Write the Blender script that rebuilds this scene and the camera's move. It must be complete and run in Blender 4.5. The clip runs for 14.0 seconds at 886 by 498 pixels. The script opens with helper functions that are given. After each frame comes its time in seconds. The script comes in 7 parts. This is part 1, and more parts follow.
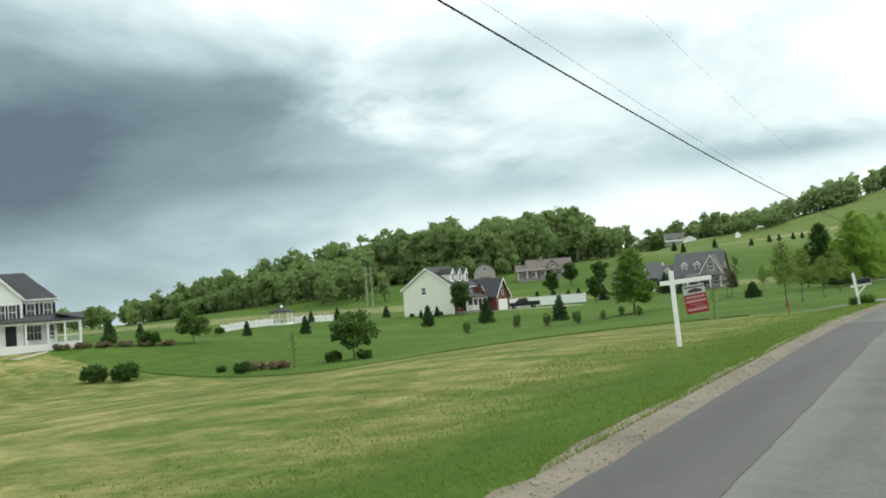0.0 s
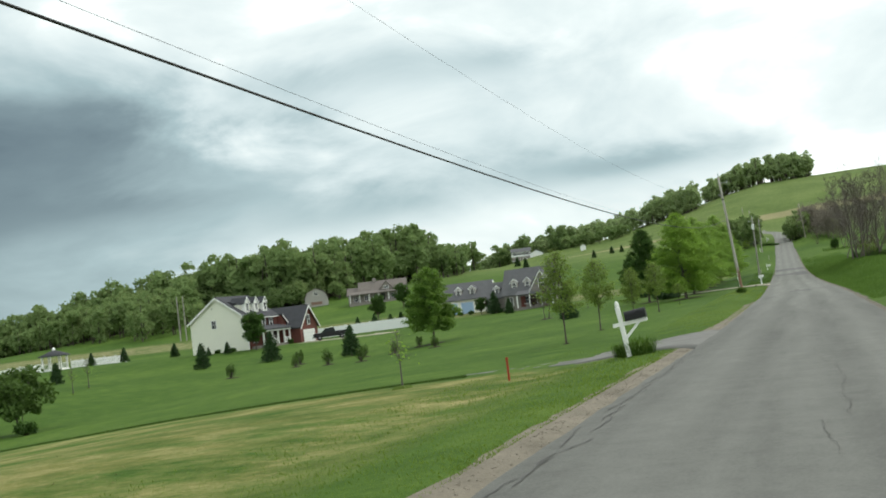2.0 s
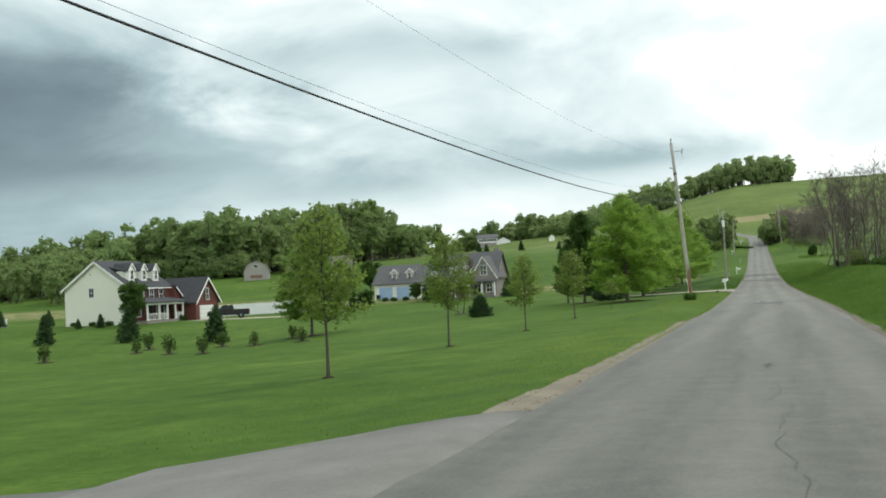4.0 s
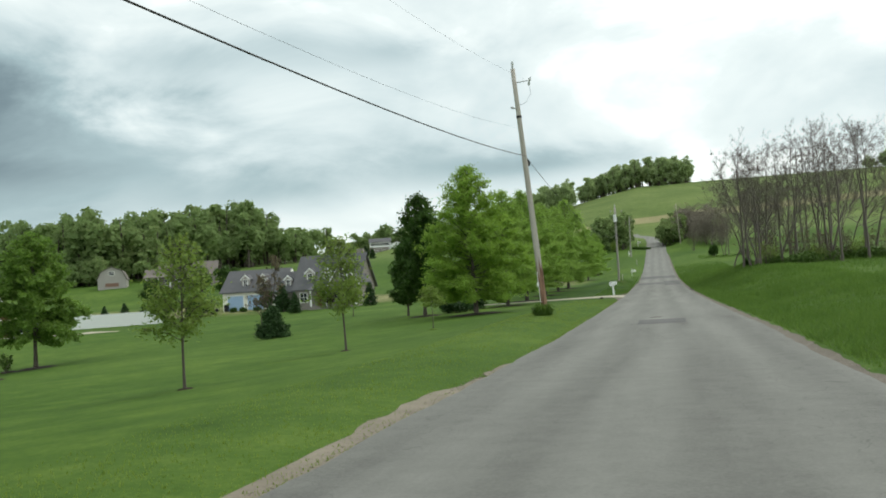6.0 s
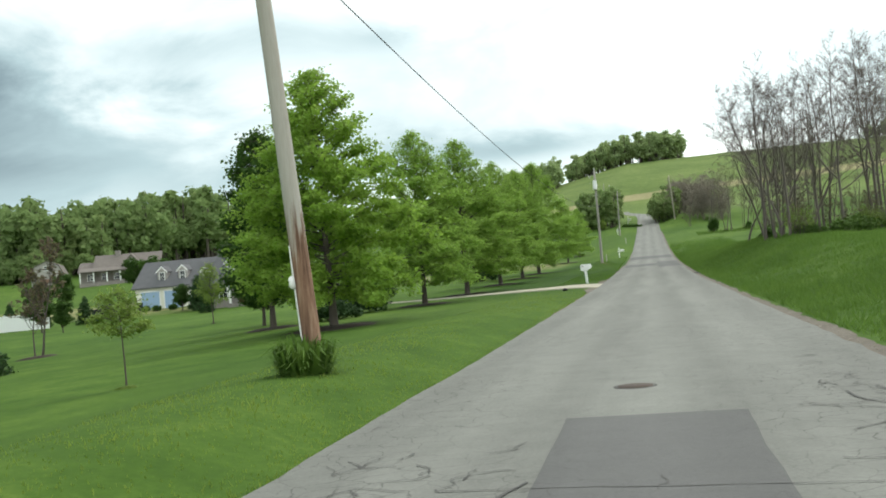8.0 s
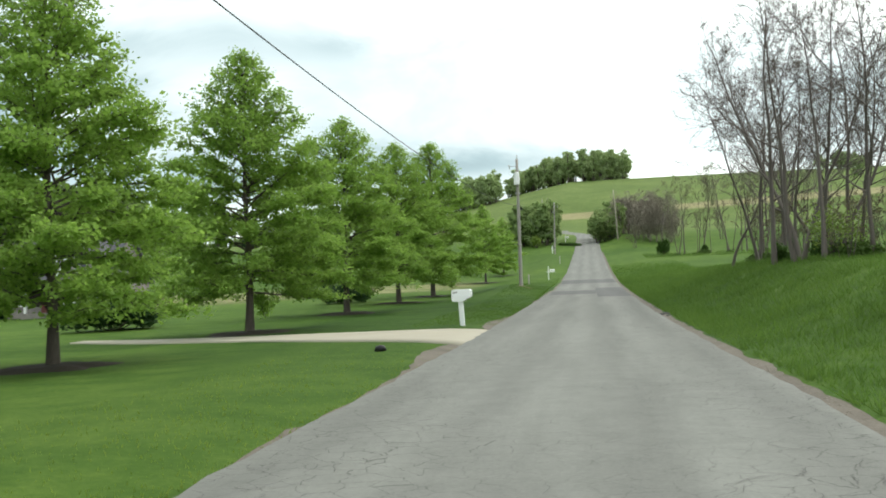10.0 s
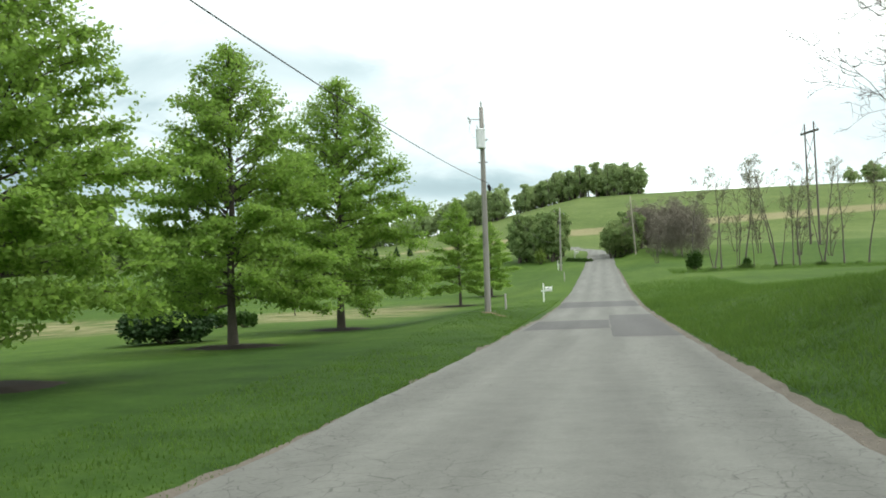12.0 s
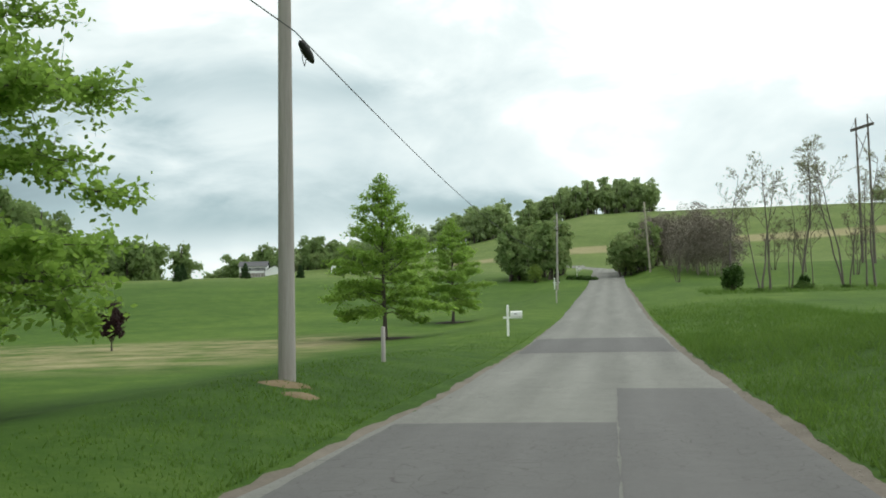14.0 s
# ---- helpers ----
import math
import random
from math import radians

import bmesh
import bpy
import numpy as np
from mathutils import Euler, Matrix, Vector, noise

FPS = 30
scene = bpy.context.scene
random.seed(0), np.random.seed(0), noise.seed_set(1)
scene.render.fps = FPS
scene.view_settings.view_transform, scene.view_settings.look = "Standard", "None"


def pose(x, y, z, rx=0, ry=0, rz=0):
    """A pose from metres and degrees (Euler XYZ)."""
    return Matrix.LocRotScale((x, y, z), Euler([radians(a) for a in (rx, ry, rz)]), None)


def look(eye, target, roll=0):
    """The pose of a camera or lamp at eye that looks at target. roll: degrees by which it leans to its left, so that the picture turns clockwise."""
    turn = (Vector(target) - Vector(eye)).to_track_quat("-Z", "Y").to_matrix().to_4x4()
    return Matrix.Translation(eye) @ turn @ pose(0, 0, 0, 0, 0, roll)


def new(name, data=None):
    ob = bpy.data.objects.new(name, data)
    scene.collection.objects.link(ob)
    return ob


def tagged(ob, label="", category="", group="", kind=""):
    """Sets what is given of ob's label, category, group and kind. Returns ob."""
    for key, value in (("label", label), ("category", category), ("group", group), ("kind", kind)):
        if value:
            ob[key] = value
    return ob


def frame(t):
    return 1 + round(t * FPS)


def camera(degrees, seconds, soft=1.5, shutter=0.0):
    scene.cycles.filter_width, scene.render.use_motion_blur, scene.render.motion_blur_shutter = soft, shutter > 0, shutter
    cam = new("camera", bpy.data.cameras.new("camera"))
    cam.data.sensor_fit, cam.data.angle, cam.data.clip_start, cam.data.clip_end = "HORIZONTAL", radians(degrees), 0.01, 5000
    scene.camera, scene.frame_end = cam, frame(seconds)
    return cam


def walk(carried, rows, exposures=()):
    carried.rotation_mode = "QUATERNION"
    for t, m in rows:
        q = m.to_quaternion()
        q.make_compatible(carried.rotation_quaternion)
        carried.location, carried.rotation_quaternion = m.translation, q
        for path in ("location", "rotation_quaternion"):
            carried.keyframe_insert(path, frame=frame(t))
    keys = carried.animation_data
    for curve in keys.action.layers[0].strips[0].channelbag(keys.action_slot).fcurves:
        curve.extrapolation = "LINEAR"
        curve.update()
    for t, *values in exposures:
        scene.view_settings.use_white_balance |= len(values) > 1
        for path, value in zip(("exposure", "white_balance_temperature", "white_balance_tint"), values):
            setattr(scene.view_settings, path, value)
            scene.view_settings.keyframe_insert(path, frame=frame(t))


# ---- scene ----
cam = camera(47.37, 14.0, soft=1.8)
# seconds, eye, yaw to the left, pitch up, roll
ROWS = [
    (0, (0.089, -1.172, 1.555), 27.075, 2.898, -4.265),
    (0.2, (0.143, 1.110, 1.567), 26.923, 3.145, -5.056),
    (0.3, (0.165, 2.253, 1.574), 26.688, 3.162, -5.402),
    (0.5, (0.185, 4.551, 1.591), 26.226, 3.002, -5.905),
    (0.7, (0.159, 6.862, 1.614), 25.852, 2.887, -6.076),
    (0.8, (0.137, 8.014, 1.627), 25.777, 2.936, -6.019),
    (1, (0.111, 10.287, 1.652), 25.383, 2.348, -5.678),
    (1.2, (0.112, 12.507, 1.673), 23.384, 2.820, -4.774),
    (1.3, (0.113, 13.614, 1.683), 22.901, 2.451, -4.436),
    (1.5, (0.114, 15.871, 1.707), 22.367, 2.724, -4.334),
    (1.7, (0.116, 18.219, 1.736), 20.996, 2.838, -5.437),
    (1.8, (0.118, 19.405, 1.748), 20.508, 3.240, -6.090),
    (2, (0.131, 21.730, 1.761), 19.131, 3.326, -6.865),
    (2.2, (0.161, 23.938, 1.746), 18.767, 3.813, -5.744),
    (2.3, (0.187, 25.017, 1.731), 18.727, 3.902, -5.225),
    (2.5, (0.268, 27.196, 1.700), 19.471, 3.153, -4.745),
    (2.7, (0.349, 29.451, 1.680), 19.928, 2.870, -5.142),
    (4.8, (0.372, 53.208, 1.419), 16.953, 2.092, -1.719),
    (5, (0.399, 55.555, 1.401), 16.513, 2.465, -1.417),
    (5.2, (0.420, 57.997, 1.368), 14.168, 4.051, -1.518),
    (5.3, (0.424, 59.246, 1.350), 14.592, 3.464, -2.212),
    (5.5, (0.426, 61.766, 1.326), 14.530, 2.766, -2.896),
    (5.7, (0.422, 64.277, 1.319), 13.696, 2.836, -3.615),
    (5.8, (0.418, 65.525, 1.318), 13.189, 2.791, -3.702),
    (6, (0.406, 68.001, 1.317), 12.652, 2.322, -3.543),
    (6.2, (0.390, 70.454, 1.312), 12.451, 2.835, -2.916),
    (6.3, (0.383, 71.680, 1.306), 12.397, 2.963, -2.509),
    (6.5, (0.370, 74.160, 1.283), 12.606, 2.866, -2.081),
    (6.7, (0.363, 76.698, 1.244), 12.599, 1.743, -3.124),
    (6.8, (0.359, 77.987, 1.224), 12.542, 1.646, -3.637),
    (7, (0.341, 80.600, 1.205), 12.286, 1.477, -4.064),
    (7.2, (0.306, 83.243, 1.214), 12.064, 1.815, -4.065),
    (7.3, (0.284, 84.567, 1.222), 11.953, 1.915, -4.060),
    (7.5, (0.244, 87.199, 1.232), 11.993, 2.297, -3.245),
    (7.7, (0.216, 89.797, 1.228), 12.416, 3.064, -3.838),
    (7.8, (0.205, 91.094, 1.226), 12.666, 2.498, -4.344),
    (8, (0.186, 93.714, 1.222), 12.334, 1.490, -4.972),
    (8.2, (0.164, 96.402, 1.223), 11.329, 2.079, -4.947),
    (10.3, (-0.079, 127.045, 1.274), 8.967, 2.091, -1.946),
    (10.5, (-0.084, 129.970, 1.240), 8.823, 1.814, -2.420),
    (10.7, (-0.096, 132.838, 1.240), 8.901, 2.055, -2.032),
    (10.8, (-0.106, 134.263, 1.242), 8.960, 2.269, -1.891),
    (11, (-0.138, 137.133, 1.247), 9.636, 2.222, -1.735),
    (11.2, (-0.185, 140.058, 1.266), 10.103, 2.841, -1.848),
    (11.3, (-0.208, 141.528, 1.280), 9.897, 2.968, -2.039),
    (11.5, (-0.238, 144.439, 1.303), 9.806, 2.531, -2.471),
    (11.7, (-0.243, 147.279, 1.311), 9.788, 3.203, -2.170),
    (11.8, (-0.243, 148.690, 1.317), 9.895, 3.698, -2.010),
    (12, (-0.249, 151.548, 1.351), 9.721, 3.314, -1.942),
    (12.2, (-0.278, 154.498, 1.433), 9.530, 3.344, -1.661),
    (12.3, (-0.299, 155.994, 1.480), 9.503, 3.420, -1.665),
    (12.5, (-0.328, 158.982, 1.544), 9.601, 3.767, -1.600),
    (12.7, (-0.337, 161.916, 1.561), 9.549, 4.210, -1.331),
    (12.8, (-0.338, 163.364, 1.565), 9.540, 4.479, -1.439),
    (13, (-0.339, 166.237, 1.566), 9.609, 3.923, -1.728),
    (13.2, (-0.339, 169.101, 1.566), 9.675, 3.547, -1.594),
    (13.3, (-0.341, 170.544, 1.567), 9.644, 3.873, -1.771),
    (13.5, (-0.346, 173.481, 1.571), 9.622, 3.899, -1.767),
    (13.7, (-0.383, 176.511, 1.638), 9.288, 4.743, -1.687),
    (14, (-0.504, 181.165, 1.878), 10.175, 4.514, -1.117),
]


def carried_pose(eye, yaw, pitch, roll):
    return Matrix.Translation(eye) @ pose(0, 0, 0, 90 + pitch, 0, yaw) @ pose(0, 0, 0, 0, 0, roll)


walk(cam, [(t, carried_pose(eye, yaw, pitch, roll)) for t, eye, yaw, pitch, roll in ROWS],
     [(0, -0.08, 6500, 10), (1, -0.2, 6500, 10), (1.5, -0.15, 6500, 10), (2.0, -0.25, 6500, 10), (2.5, -0.33, 6500, 10), (4.8, -0.05, 6500, 10), (5, -0.02, 6500, 10), (5.5, -0.32, 6500, 10),
      (6, -0.28, 6500, 10), (6.5, -0.12, 6500, 10), (7, -0.05, 6500, 10), (7.5, 0.13, 6500, 10), (8, 0.08, 6500, 10), (10.5, 0.1, 6500, 10), (12, 0.12, 6500, 10), (12.8, 0.05, 6500, 10), (13.5, -0.25, 6500, 10), (14, -0.25, 6500, 10)])

# ---- the lie of the land ----
def smooth(a):
    a = np.clip(a, 0.0, 1.0)
    return a * a * (3 - 2 * a)


def spline(v, knots, values):
    """A smooth curve through a few heights."""
    k, h = np.array(knots, float), np.array(values, float)
    m = np.gradient(h, k)
    v = np.clip(np.asarray(v, float), k[0], k[-1])
    i = np.clip(np.searchsorted(k, v) - 1, 0, len(k) - 2)
    d = k[i + 1] - k[i]
    s = (v - k[i]) / d
    return (h[i] * (1 + 2 * s) * (1 - s) ** 2 + h[i + 1] * s * s * (3 - 2 * s)
            + d * (m[i] * s * (1 - s) ** 2 - m[i + 1] * s * s * (1 - s)))


def road_z(y):
    return spline(y, (-400, -60, 0, 22, 55, 90, 130, 155, 168, 181, 197, 214, 240, 267, 300, 350, 392, 410, 450, 540, 640, 800, 1300, 3000),
                  (0, 0, .12, .3, 0, -.1, -.1, .0, .14, .34, .64, 1.1, 2.3, 4.1, 6.2, 10.6, 13.4, 14.6, 19, 37, 52, 47, 35, 20))


def road_x(y):
    y = np.asarray(y, float)
    return 0.05 - 0.0138 * np.clip(y - 95, 0, None) - 0.00035 * np.clip(y - 345, 0, None) ** 2 - 0.006 * np.clip(y - 395, 0, 30) ** 2


def half_width(y):
    return 2.52 + 0.1 * smooth((np.asarray(y, float) - 60) / 20) + 0.03 * smooth((np.asarray(y, float) - 110) / 70) - 0.1 * smooth((np.asarray(y, float) - 215) / 60)


def left_in(y):
    """How far the grass has crept over the road's left edge."""
    return 0.1 * smooth((np.asarray(y, float) - 172) / 12) + 0.2 * smooth((np.asarray(y, float) - 188) / 12)


def ground_z(x, y):
    x, y = np.asarray(x, float), np.asarray(y, float)
    r = road_z(y)
    u = x - road_x(np.clip(y, None, 400))
    hw = half_width(y) - np.where(u < 0, left_in(y), 0.0)
    # valley on the left, climbing to the back
    far = spline(y, (-400, 60, 100, 128, 152, 195, 221, 255, 290, 355, 405, 450, 540, 640, 800, 1300, 3000),
                 (-3.2, -3.0, -2.8, -2.2, -1.1, -1.0, .25, 2.2, 5.4, 11.0, 14.5, 19, 37, 52, 47, 35, 20))
    crest = 1 - 0.0042 * np.clip(-u - 10, 0, 150)
    hill = smooth((y - 405) / 120)
    fall = smooth((x + 345) / 170)
    far = np.where(far > -1.1, -1.1 + (far + 1.1) * (1 - hill + hill * crest) * fall, far)
    r_hill = r * (1 - hill + hill * crest)
    w = smooth((-u - 5 - 7 * smooth((y - 110) / 40)) / 50)
    z = r_hill * (1 - w) + far * w
    # hollows of the lawn
    z = z - 0.2 * np.exp(-((x + 34) / 18) ** 2 - ((y - 105) / 42) ** 2)
    z = z - 0.38 * np.exp(-((x + 13) / 6) ** 2 - ((y - 88) / 24) ** 2)
    z = z + 0.50 * np.exp(-((u + 5.6) / 2.2) ** 2 - ((y - 199) / 13) ** 2)
    z = z + 4.6 * np.exp(-((x + 132) / 34) ** 2 - ((y - 536) / 34) ** 2)
    z = z + 0.07 * np.exp(-((u + 3.8) / 1.4) ** 2 - ((y - 157) / 5) ** 2)
    z = z + 0.05 * np.exp(-((x + 13) / 5) ** 2 - ((y - 145.8) / 1.6) ** 2)
    z = z - 0.30 * smooth((-u - 2.9) / 4) * (1 - smooth((y - 60) / 25))
    z = z - 1.15 * smooth((-u - 4.5) / 6) * np.exp(-((y - 272) / 45) ** 2) * smooth((u + 60) / 35)
    # bank and field on the right
    z = z + 1.5 * smooth((u - 3.4) / 6) * np.exp(-((y - 165) / 48) ** 2) * (u > 0)
    z = z + 0.25 * smooth((u - 3.2) / 5.0) * (u > 0)
    z = z + 0.9 * smooth((u - 3.2) / 4) * np.exp(-((y - 335) / 28) ** 2) * (u > 0)
    z = z + 0.3 * np.exp(-((u + 4.6) / 2.0) ** 2 - ((y - 106) / 22) ** 2) * smooth((-u - 2.6) / 1.4)
    # rise under the farmhouse
    z = z + 3.1 * np.exp(-((x + 98) / 26) ** 2 - ((y - 84) / 26) ** 2)
    # gentle unevenness away from the road
    a = smooth((np.abs(u) - hw - 1) / 12)
    z = z + a * (0.06 * np.sin(x * 0.21 + 1.3 * np.sin(y * 0.05)) * np.sin(y * 0.13 + 0.6) + 0.12 * np.sin(x * 0.031 + 2) * np.sin(y * 0.027 + 1))
    edge = smooth((np.abs(u) - hw + 0.1) / 0.5)
    return z - 0.07 * (1 - edge) - 0.02 * edge * (1 - smooth((np.abs(u) - hw - 0.4) / 0.8))
# ---- sky, sun ----
world = bpy.data.worlds.new("overcast_sky")
scene.world = world
world.use_nodes = True


def node(tree, kind, **values):
    n = tree.nodes.new(kind)
    for key, value in values.items():
        if key.startswith("in_"):
            n.inputs[int(key[3:])].default_value = value
        elif key == "operation":
            n.operation = value
        elif key == "blend":
            n.blend_type = value
        elif key == "data":
            n.data_type = value
    return n


def wire(tree, a, i, b, j):
    tree.links.new(a.outputs[i], b.inputs[j])


def calc(tree, op, a, b=0.0, c=0.0, clamp=False):
    """One sum; a, b, c are numbers or (node, output)."""
    n = tree.nodes.new("ShaderNodeMath")
    n.operation, n.use_clamp = op, clamp
    for i, v in enumerate((a, b, c)):
        if isinstance(v, tuple):
            tree.links.new(v[0].outputs[v[1]], n.inputs[i])
        else:
            n.inputs[i].default_value = v
    return (n, 0)


def ramp(tree, source, stops):
    n = tree.nodes.new("ShaderNodeValToRGB")
    while len(n.color_ramp.elements) < len(stops):
        n.color_ramp.elements.new(0.5)
    for e, (at, colour) in zip(n.color_ramp.elements, stops):
        e.position, e.color = at, (*colour, 1)
    tree.links.new(source[0].outputs[source[1]], n.inputs[0])
    return n


def build_sky():
    nt = world.node_tree
    nt.nodes.clear()
    sky = nt.nodes.new("ShaderNodeTexSky")
    sky.sky_type, sky.sun_disc = "NISHITA", False
    sky.sun_elevation, sky.sun_rotation = radians(52), radians(35)
    co = nt.nodes.new("ShaderNodeTexCoord")
    sep = nt.nodes.new("ShaderNodeSeparateXYZ")
    wire(nt, co, 0, sep, 0)
    up = calc(nt, "MAXIMUM", (sep, 2), 0.0)
    lift = calc(nt, "ADD", up, 0.22)
    px, py = calc(nt, "DIVIDE", (sep, 0), lift), calc(nt, "DIVIDE", (sep, 1), lift)
    flat = nt.nodes.new("ShaderNodeCombineXYZ")
    for i, v in enumerate((px, py)):
        nt.links.new(v[0].outputs[v[1]], flat.inputs[i])
    big = node(nt, "ShaderNodeTexNoise", in_2=0.8, in_3=6.0, in_4=0.48, in_8=0.25)
    small = node(nt, "ShaderNodeTexNoise", in_2=1.5, in_3=7.0, in_4=0.55, in_8=0.4)
    shift = node(nt, "ShaderNodeMapping", in_1=(7.3, 2.1, 0.4))
    wire(nt, flat, 0, shift, 0)
    wire(nt, shift, 0, big, 0)
    # lumps of cloud, by bearing and height
    lumps = nt.nodes.new("ShaderNodeCombineXYZ")
    for i, v in enumerate((calc(nt, "MULTIPLY", calc(nt, "ARCTAN2", (sep, 0), (sep, 1)), 3.0), calc(nt, "MULTIPLY", calc(nt, "ARCSINE", (sep, 2)), 6.5))):
        nt.links.new(v[0].outputs[v[1]], lumps.inputs[i])
    wire(nt, lumps, 0, small, 0)
    # storm cloud to the west, thin bright cloud to the east
    mixed = calc(nt, "ADD", calc(nt, "MULTIPLY", calc(nt, "SUBTRACT", (big, 0), 0.5), 1.0), calc(nt, "MULTIPLY", calc(nt, "SUBTRACT", (small, 0), 0.5), 1.1))
    open_side = nt.nodes.new("ShaderNodeMapRange")
    open_side.interpolation_type = "SMOOTHSTEP"
    for i, v in ((1, -0.95), (2, -0.5), (3, 0.0), (4, 1.0)):
        open_side.inputs[i].default_value = v
    wire(nt, sep, 0, open_side, 0)
    light = calc(nt, "ADD", calc(nt, "MULTIPLY", mixed, 0.55), calc(nt, "ADD", calc(nt, "MULTIPLY", (open_side, 0), 0.4), 0.45))
    # cloud banks: bearing and height of the middle, half widths in degrees, depth
    wander = calc(nt, "MULTIPLY", calc(nt, "SUBTRACT", (small, 0), 0.5), 9.0)
    bearing = calc(nt, "ADD", calc(nt, "MULTIPLY", calc(nt, "ARCTAN2", (sep, 0), (sep, 1)), 57.296), calc(nt, "MULTIPLY", wander, 1.5))
    rise = calc(nt, "ADD", calc(nt, "MULTIPLY", calc(nt, "ARCSINE", (sep, 2)), 57.296), calc(nt, "MULTIPLY", wander, 0.35))
    for a, e, wide, high, depth in ((-47, 11, 11, 4.0, 0.5), (-36, 11.5, 6, 3.0, 0.4), (-50, 7.5, 10, 2.2, 0.3), (-37, 8, 5, 1.6, 0.25), (-8, 6.9, 6, 0.9, 0.34),
                                    (-22, 6.4, 7, 1.5, 0.28), (-14, 13.6, 3, 1.0, 0.16), (-21, 14, 5, 1.4, 0.12), (-27, 13.4, 3, 1.1, 0.14), (-75, 14, 20, 9, 0.4), (-42, 3, 17, 4, 0.26), (-28, 8.3, 5, 2.0, 0.2), (-25, 9.2, 4, 1.5, 0.1), (-31, 10.2, 3.5, 1.6, 0.2)):
        dx = calc(nt, "MULTIPLY", calc(nt, "SUBTRACT", bearing, a), 1.0 / wide)
        dy = calc(nt, "MULTIPLY", calc(nt, "SUBTRACT", rise, e), 1.0 / high)
        near = calc(nt, "EXPONENT", calc(nt, "MULTIPLY", calc(nt, "ADD", calc(nt, "MULTIPLY", dx, dx), calc(nt, "MULTIPLY", dy, dy)), -1.0))
        light = calc(nt, "SUBTRACT", light, calc(nt, "MULTIPLY", near, depth))
    tone = ramp(nt, light, [(0.0, (0.14, 0.2, 0.24)), (0.25, (0.28, 0.385, 0.42)), (0.48, (0.52, 0.69, 0.72)), (0.68, (0.87, 1.02, 1.03)), (0.8, (1.12, 1.24, 1.22)), (1.0, (2.25, 2.35, 2.24))])
    mix = nt.nodes.new("ShaderNodeMix")
    mix.data_type = "RGBA"
    mix.inputs[0].default_value = 0.93
    tint = node(nt, "ShaderNodeVectorMath", operation="SCALE")
    tint.inputs[3].default_value = 0.09
    wire(nt, sky, 0, tint, 0)
    nt.links.new(tint.outputs[0], mix.inputs[6])
    nt.links.new(tone.outputs[0], mix.inputs[7])
    bg = nt.nodes.new("ShaderNodeBackground")
    bg.inputs[1].default_value = 1.0
    out = nt.nodes.new("ShaderNodeOutputWorld")
    nt.links.new(mix.outputs[2], bg.inputs[0])
    wire(nt, bg, 0, out, 0)


build_sky()
sun = new("sun", bpy.data.lights.new("sun", "SUN"))
sun.data.energy, sun.data.angle, sun.data.color = 1.5, radians(14), (1.0, 0.96, 0.9)
sun.matrix_world = look((0, 0, 60), Vector((0, 0, 60)) - Vector((math.sin(radians(35)) * math.cos(radians(52)), math.cos(radians(35)) * math.cos(radians(52)), math.sin(radians(52)))))

# ---- materials ----


def material(name, colour, rough=0.8, colour2=None, scale=3.0, fine=40.0, spread=0.5, bump=0.2, metal=0.0, colour3=None, random_island=0.0, random_object=0.0, sheer=0.0, spec=0.3, stretch=None):
    """A surface with two scales of change in colour and a fine relief."""
    m = bpy.data.materials.new(name)
    m.use_nodes = True
    nt = m.node_tree
    b = nt.nodes["Principled BSDF"]
    colour2 = colour2 or tuple(c * 0.72 for c in colour)
    co = nt.nodes.new("ShaderNodeTexCoord")
    src = (co, 3)
    if stretch:
        mp = node(nt, "ShaderNodeMapping", in_3=stretch)
        wire(nt, co, 3, mp, 0)
        src = (mp, 0)
    n1 = node(nt, "ShaderNodeTexNoise", in_2=scale, in_3=5.0, in_4=0.6)
    n2 = node(nt, "ShaderNodeTexNoise", in_2=fine, in_3=4.0, in_4=0.65)
    wire(nt, *src, n1, 0)
    wire(nt, *src, n2, 0)
    f = calc(nt, "ADD", calc(nt, "MULTIPLY", (n1, 0), 0.6), calc(nt, "MULTIPLY", (n2, 0), 0.4))
    if random_island or random_object:
        g = nt.nodes.new("ShaderNodeNewGeometry")
        o = nt.nodes.new("ShaderNodeObjectInfo")
        r = calc(nt, "ADD", calc(nt, "MULTIPLY", (g, 8), random_island), calc(nt, "MULTIPLY", (o, 5), random_object))
        f = calc(nt, "ADD", f, calc(nt, "SUBTRACT", r, (random_island + random_object) / 2))
    lo, hi = 0.5 - spread / 2, 0.5 + spread / 2
    stops = [(lo, colour2), (hi, colour)] if not colour3 else [(lo, colour2), (0.5, colour), (hi, colour3)]
    c = ramp(nt, f, stops)
    wire(nt, c, 0, b, 0)
    b.inputs["Roughness"].default_value, b.inputs["Metallic"].default_value = rough, metal
    b.inputs["Specular IOR Level"].default_value = spec
    if bump:
        bp = node(nt, "ShaderNodeBump", in_0=bump, in_1=0.02)
        nt.links.new(f[0].outputs[0], bp.inputs["Height"])
        nt.links.new(bp.outputs[0], b.inputs["Normal"])
    if sheer:
        tr = nt.nodes.new("ShaderNodeBsdfTranslucent")
        ms = nt.nodes.new("ShaderNodeMixShader")
        ms.inputs[0].default_value = sheer
        wire(nt, c, 0, tr, 0)
        nt.links.new(b.outputs[0], ms.inputs[1])
        nt.links.new(tr.outputs[0], ms.inputs[2])
        nt.links.new(ms.outputs[0], nt.nodes["Material Output"].inputs[0])
    return m


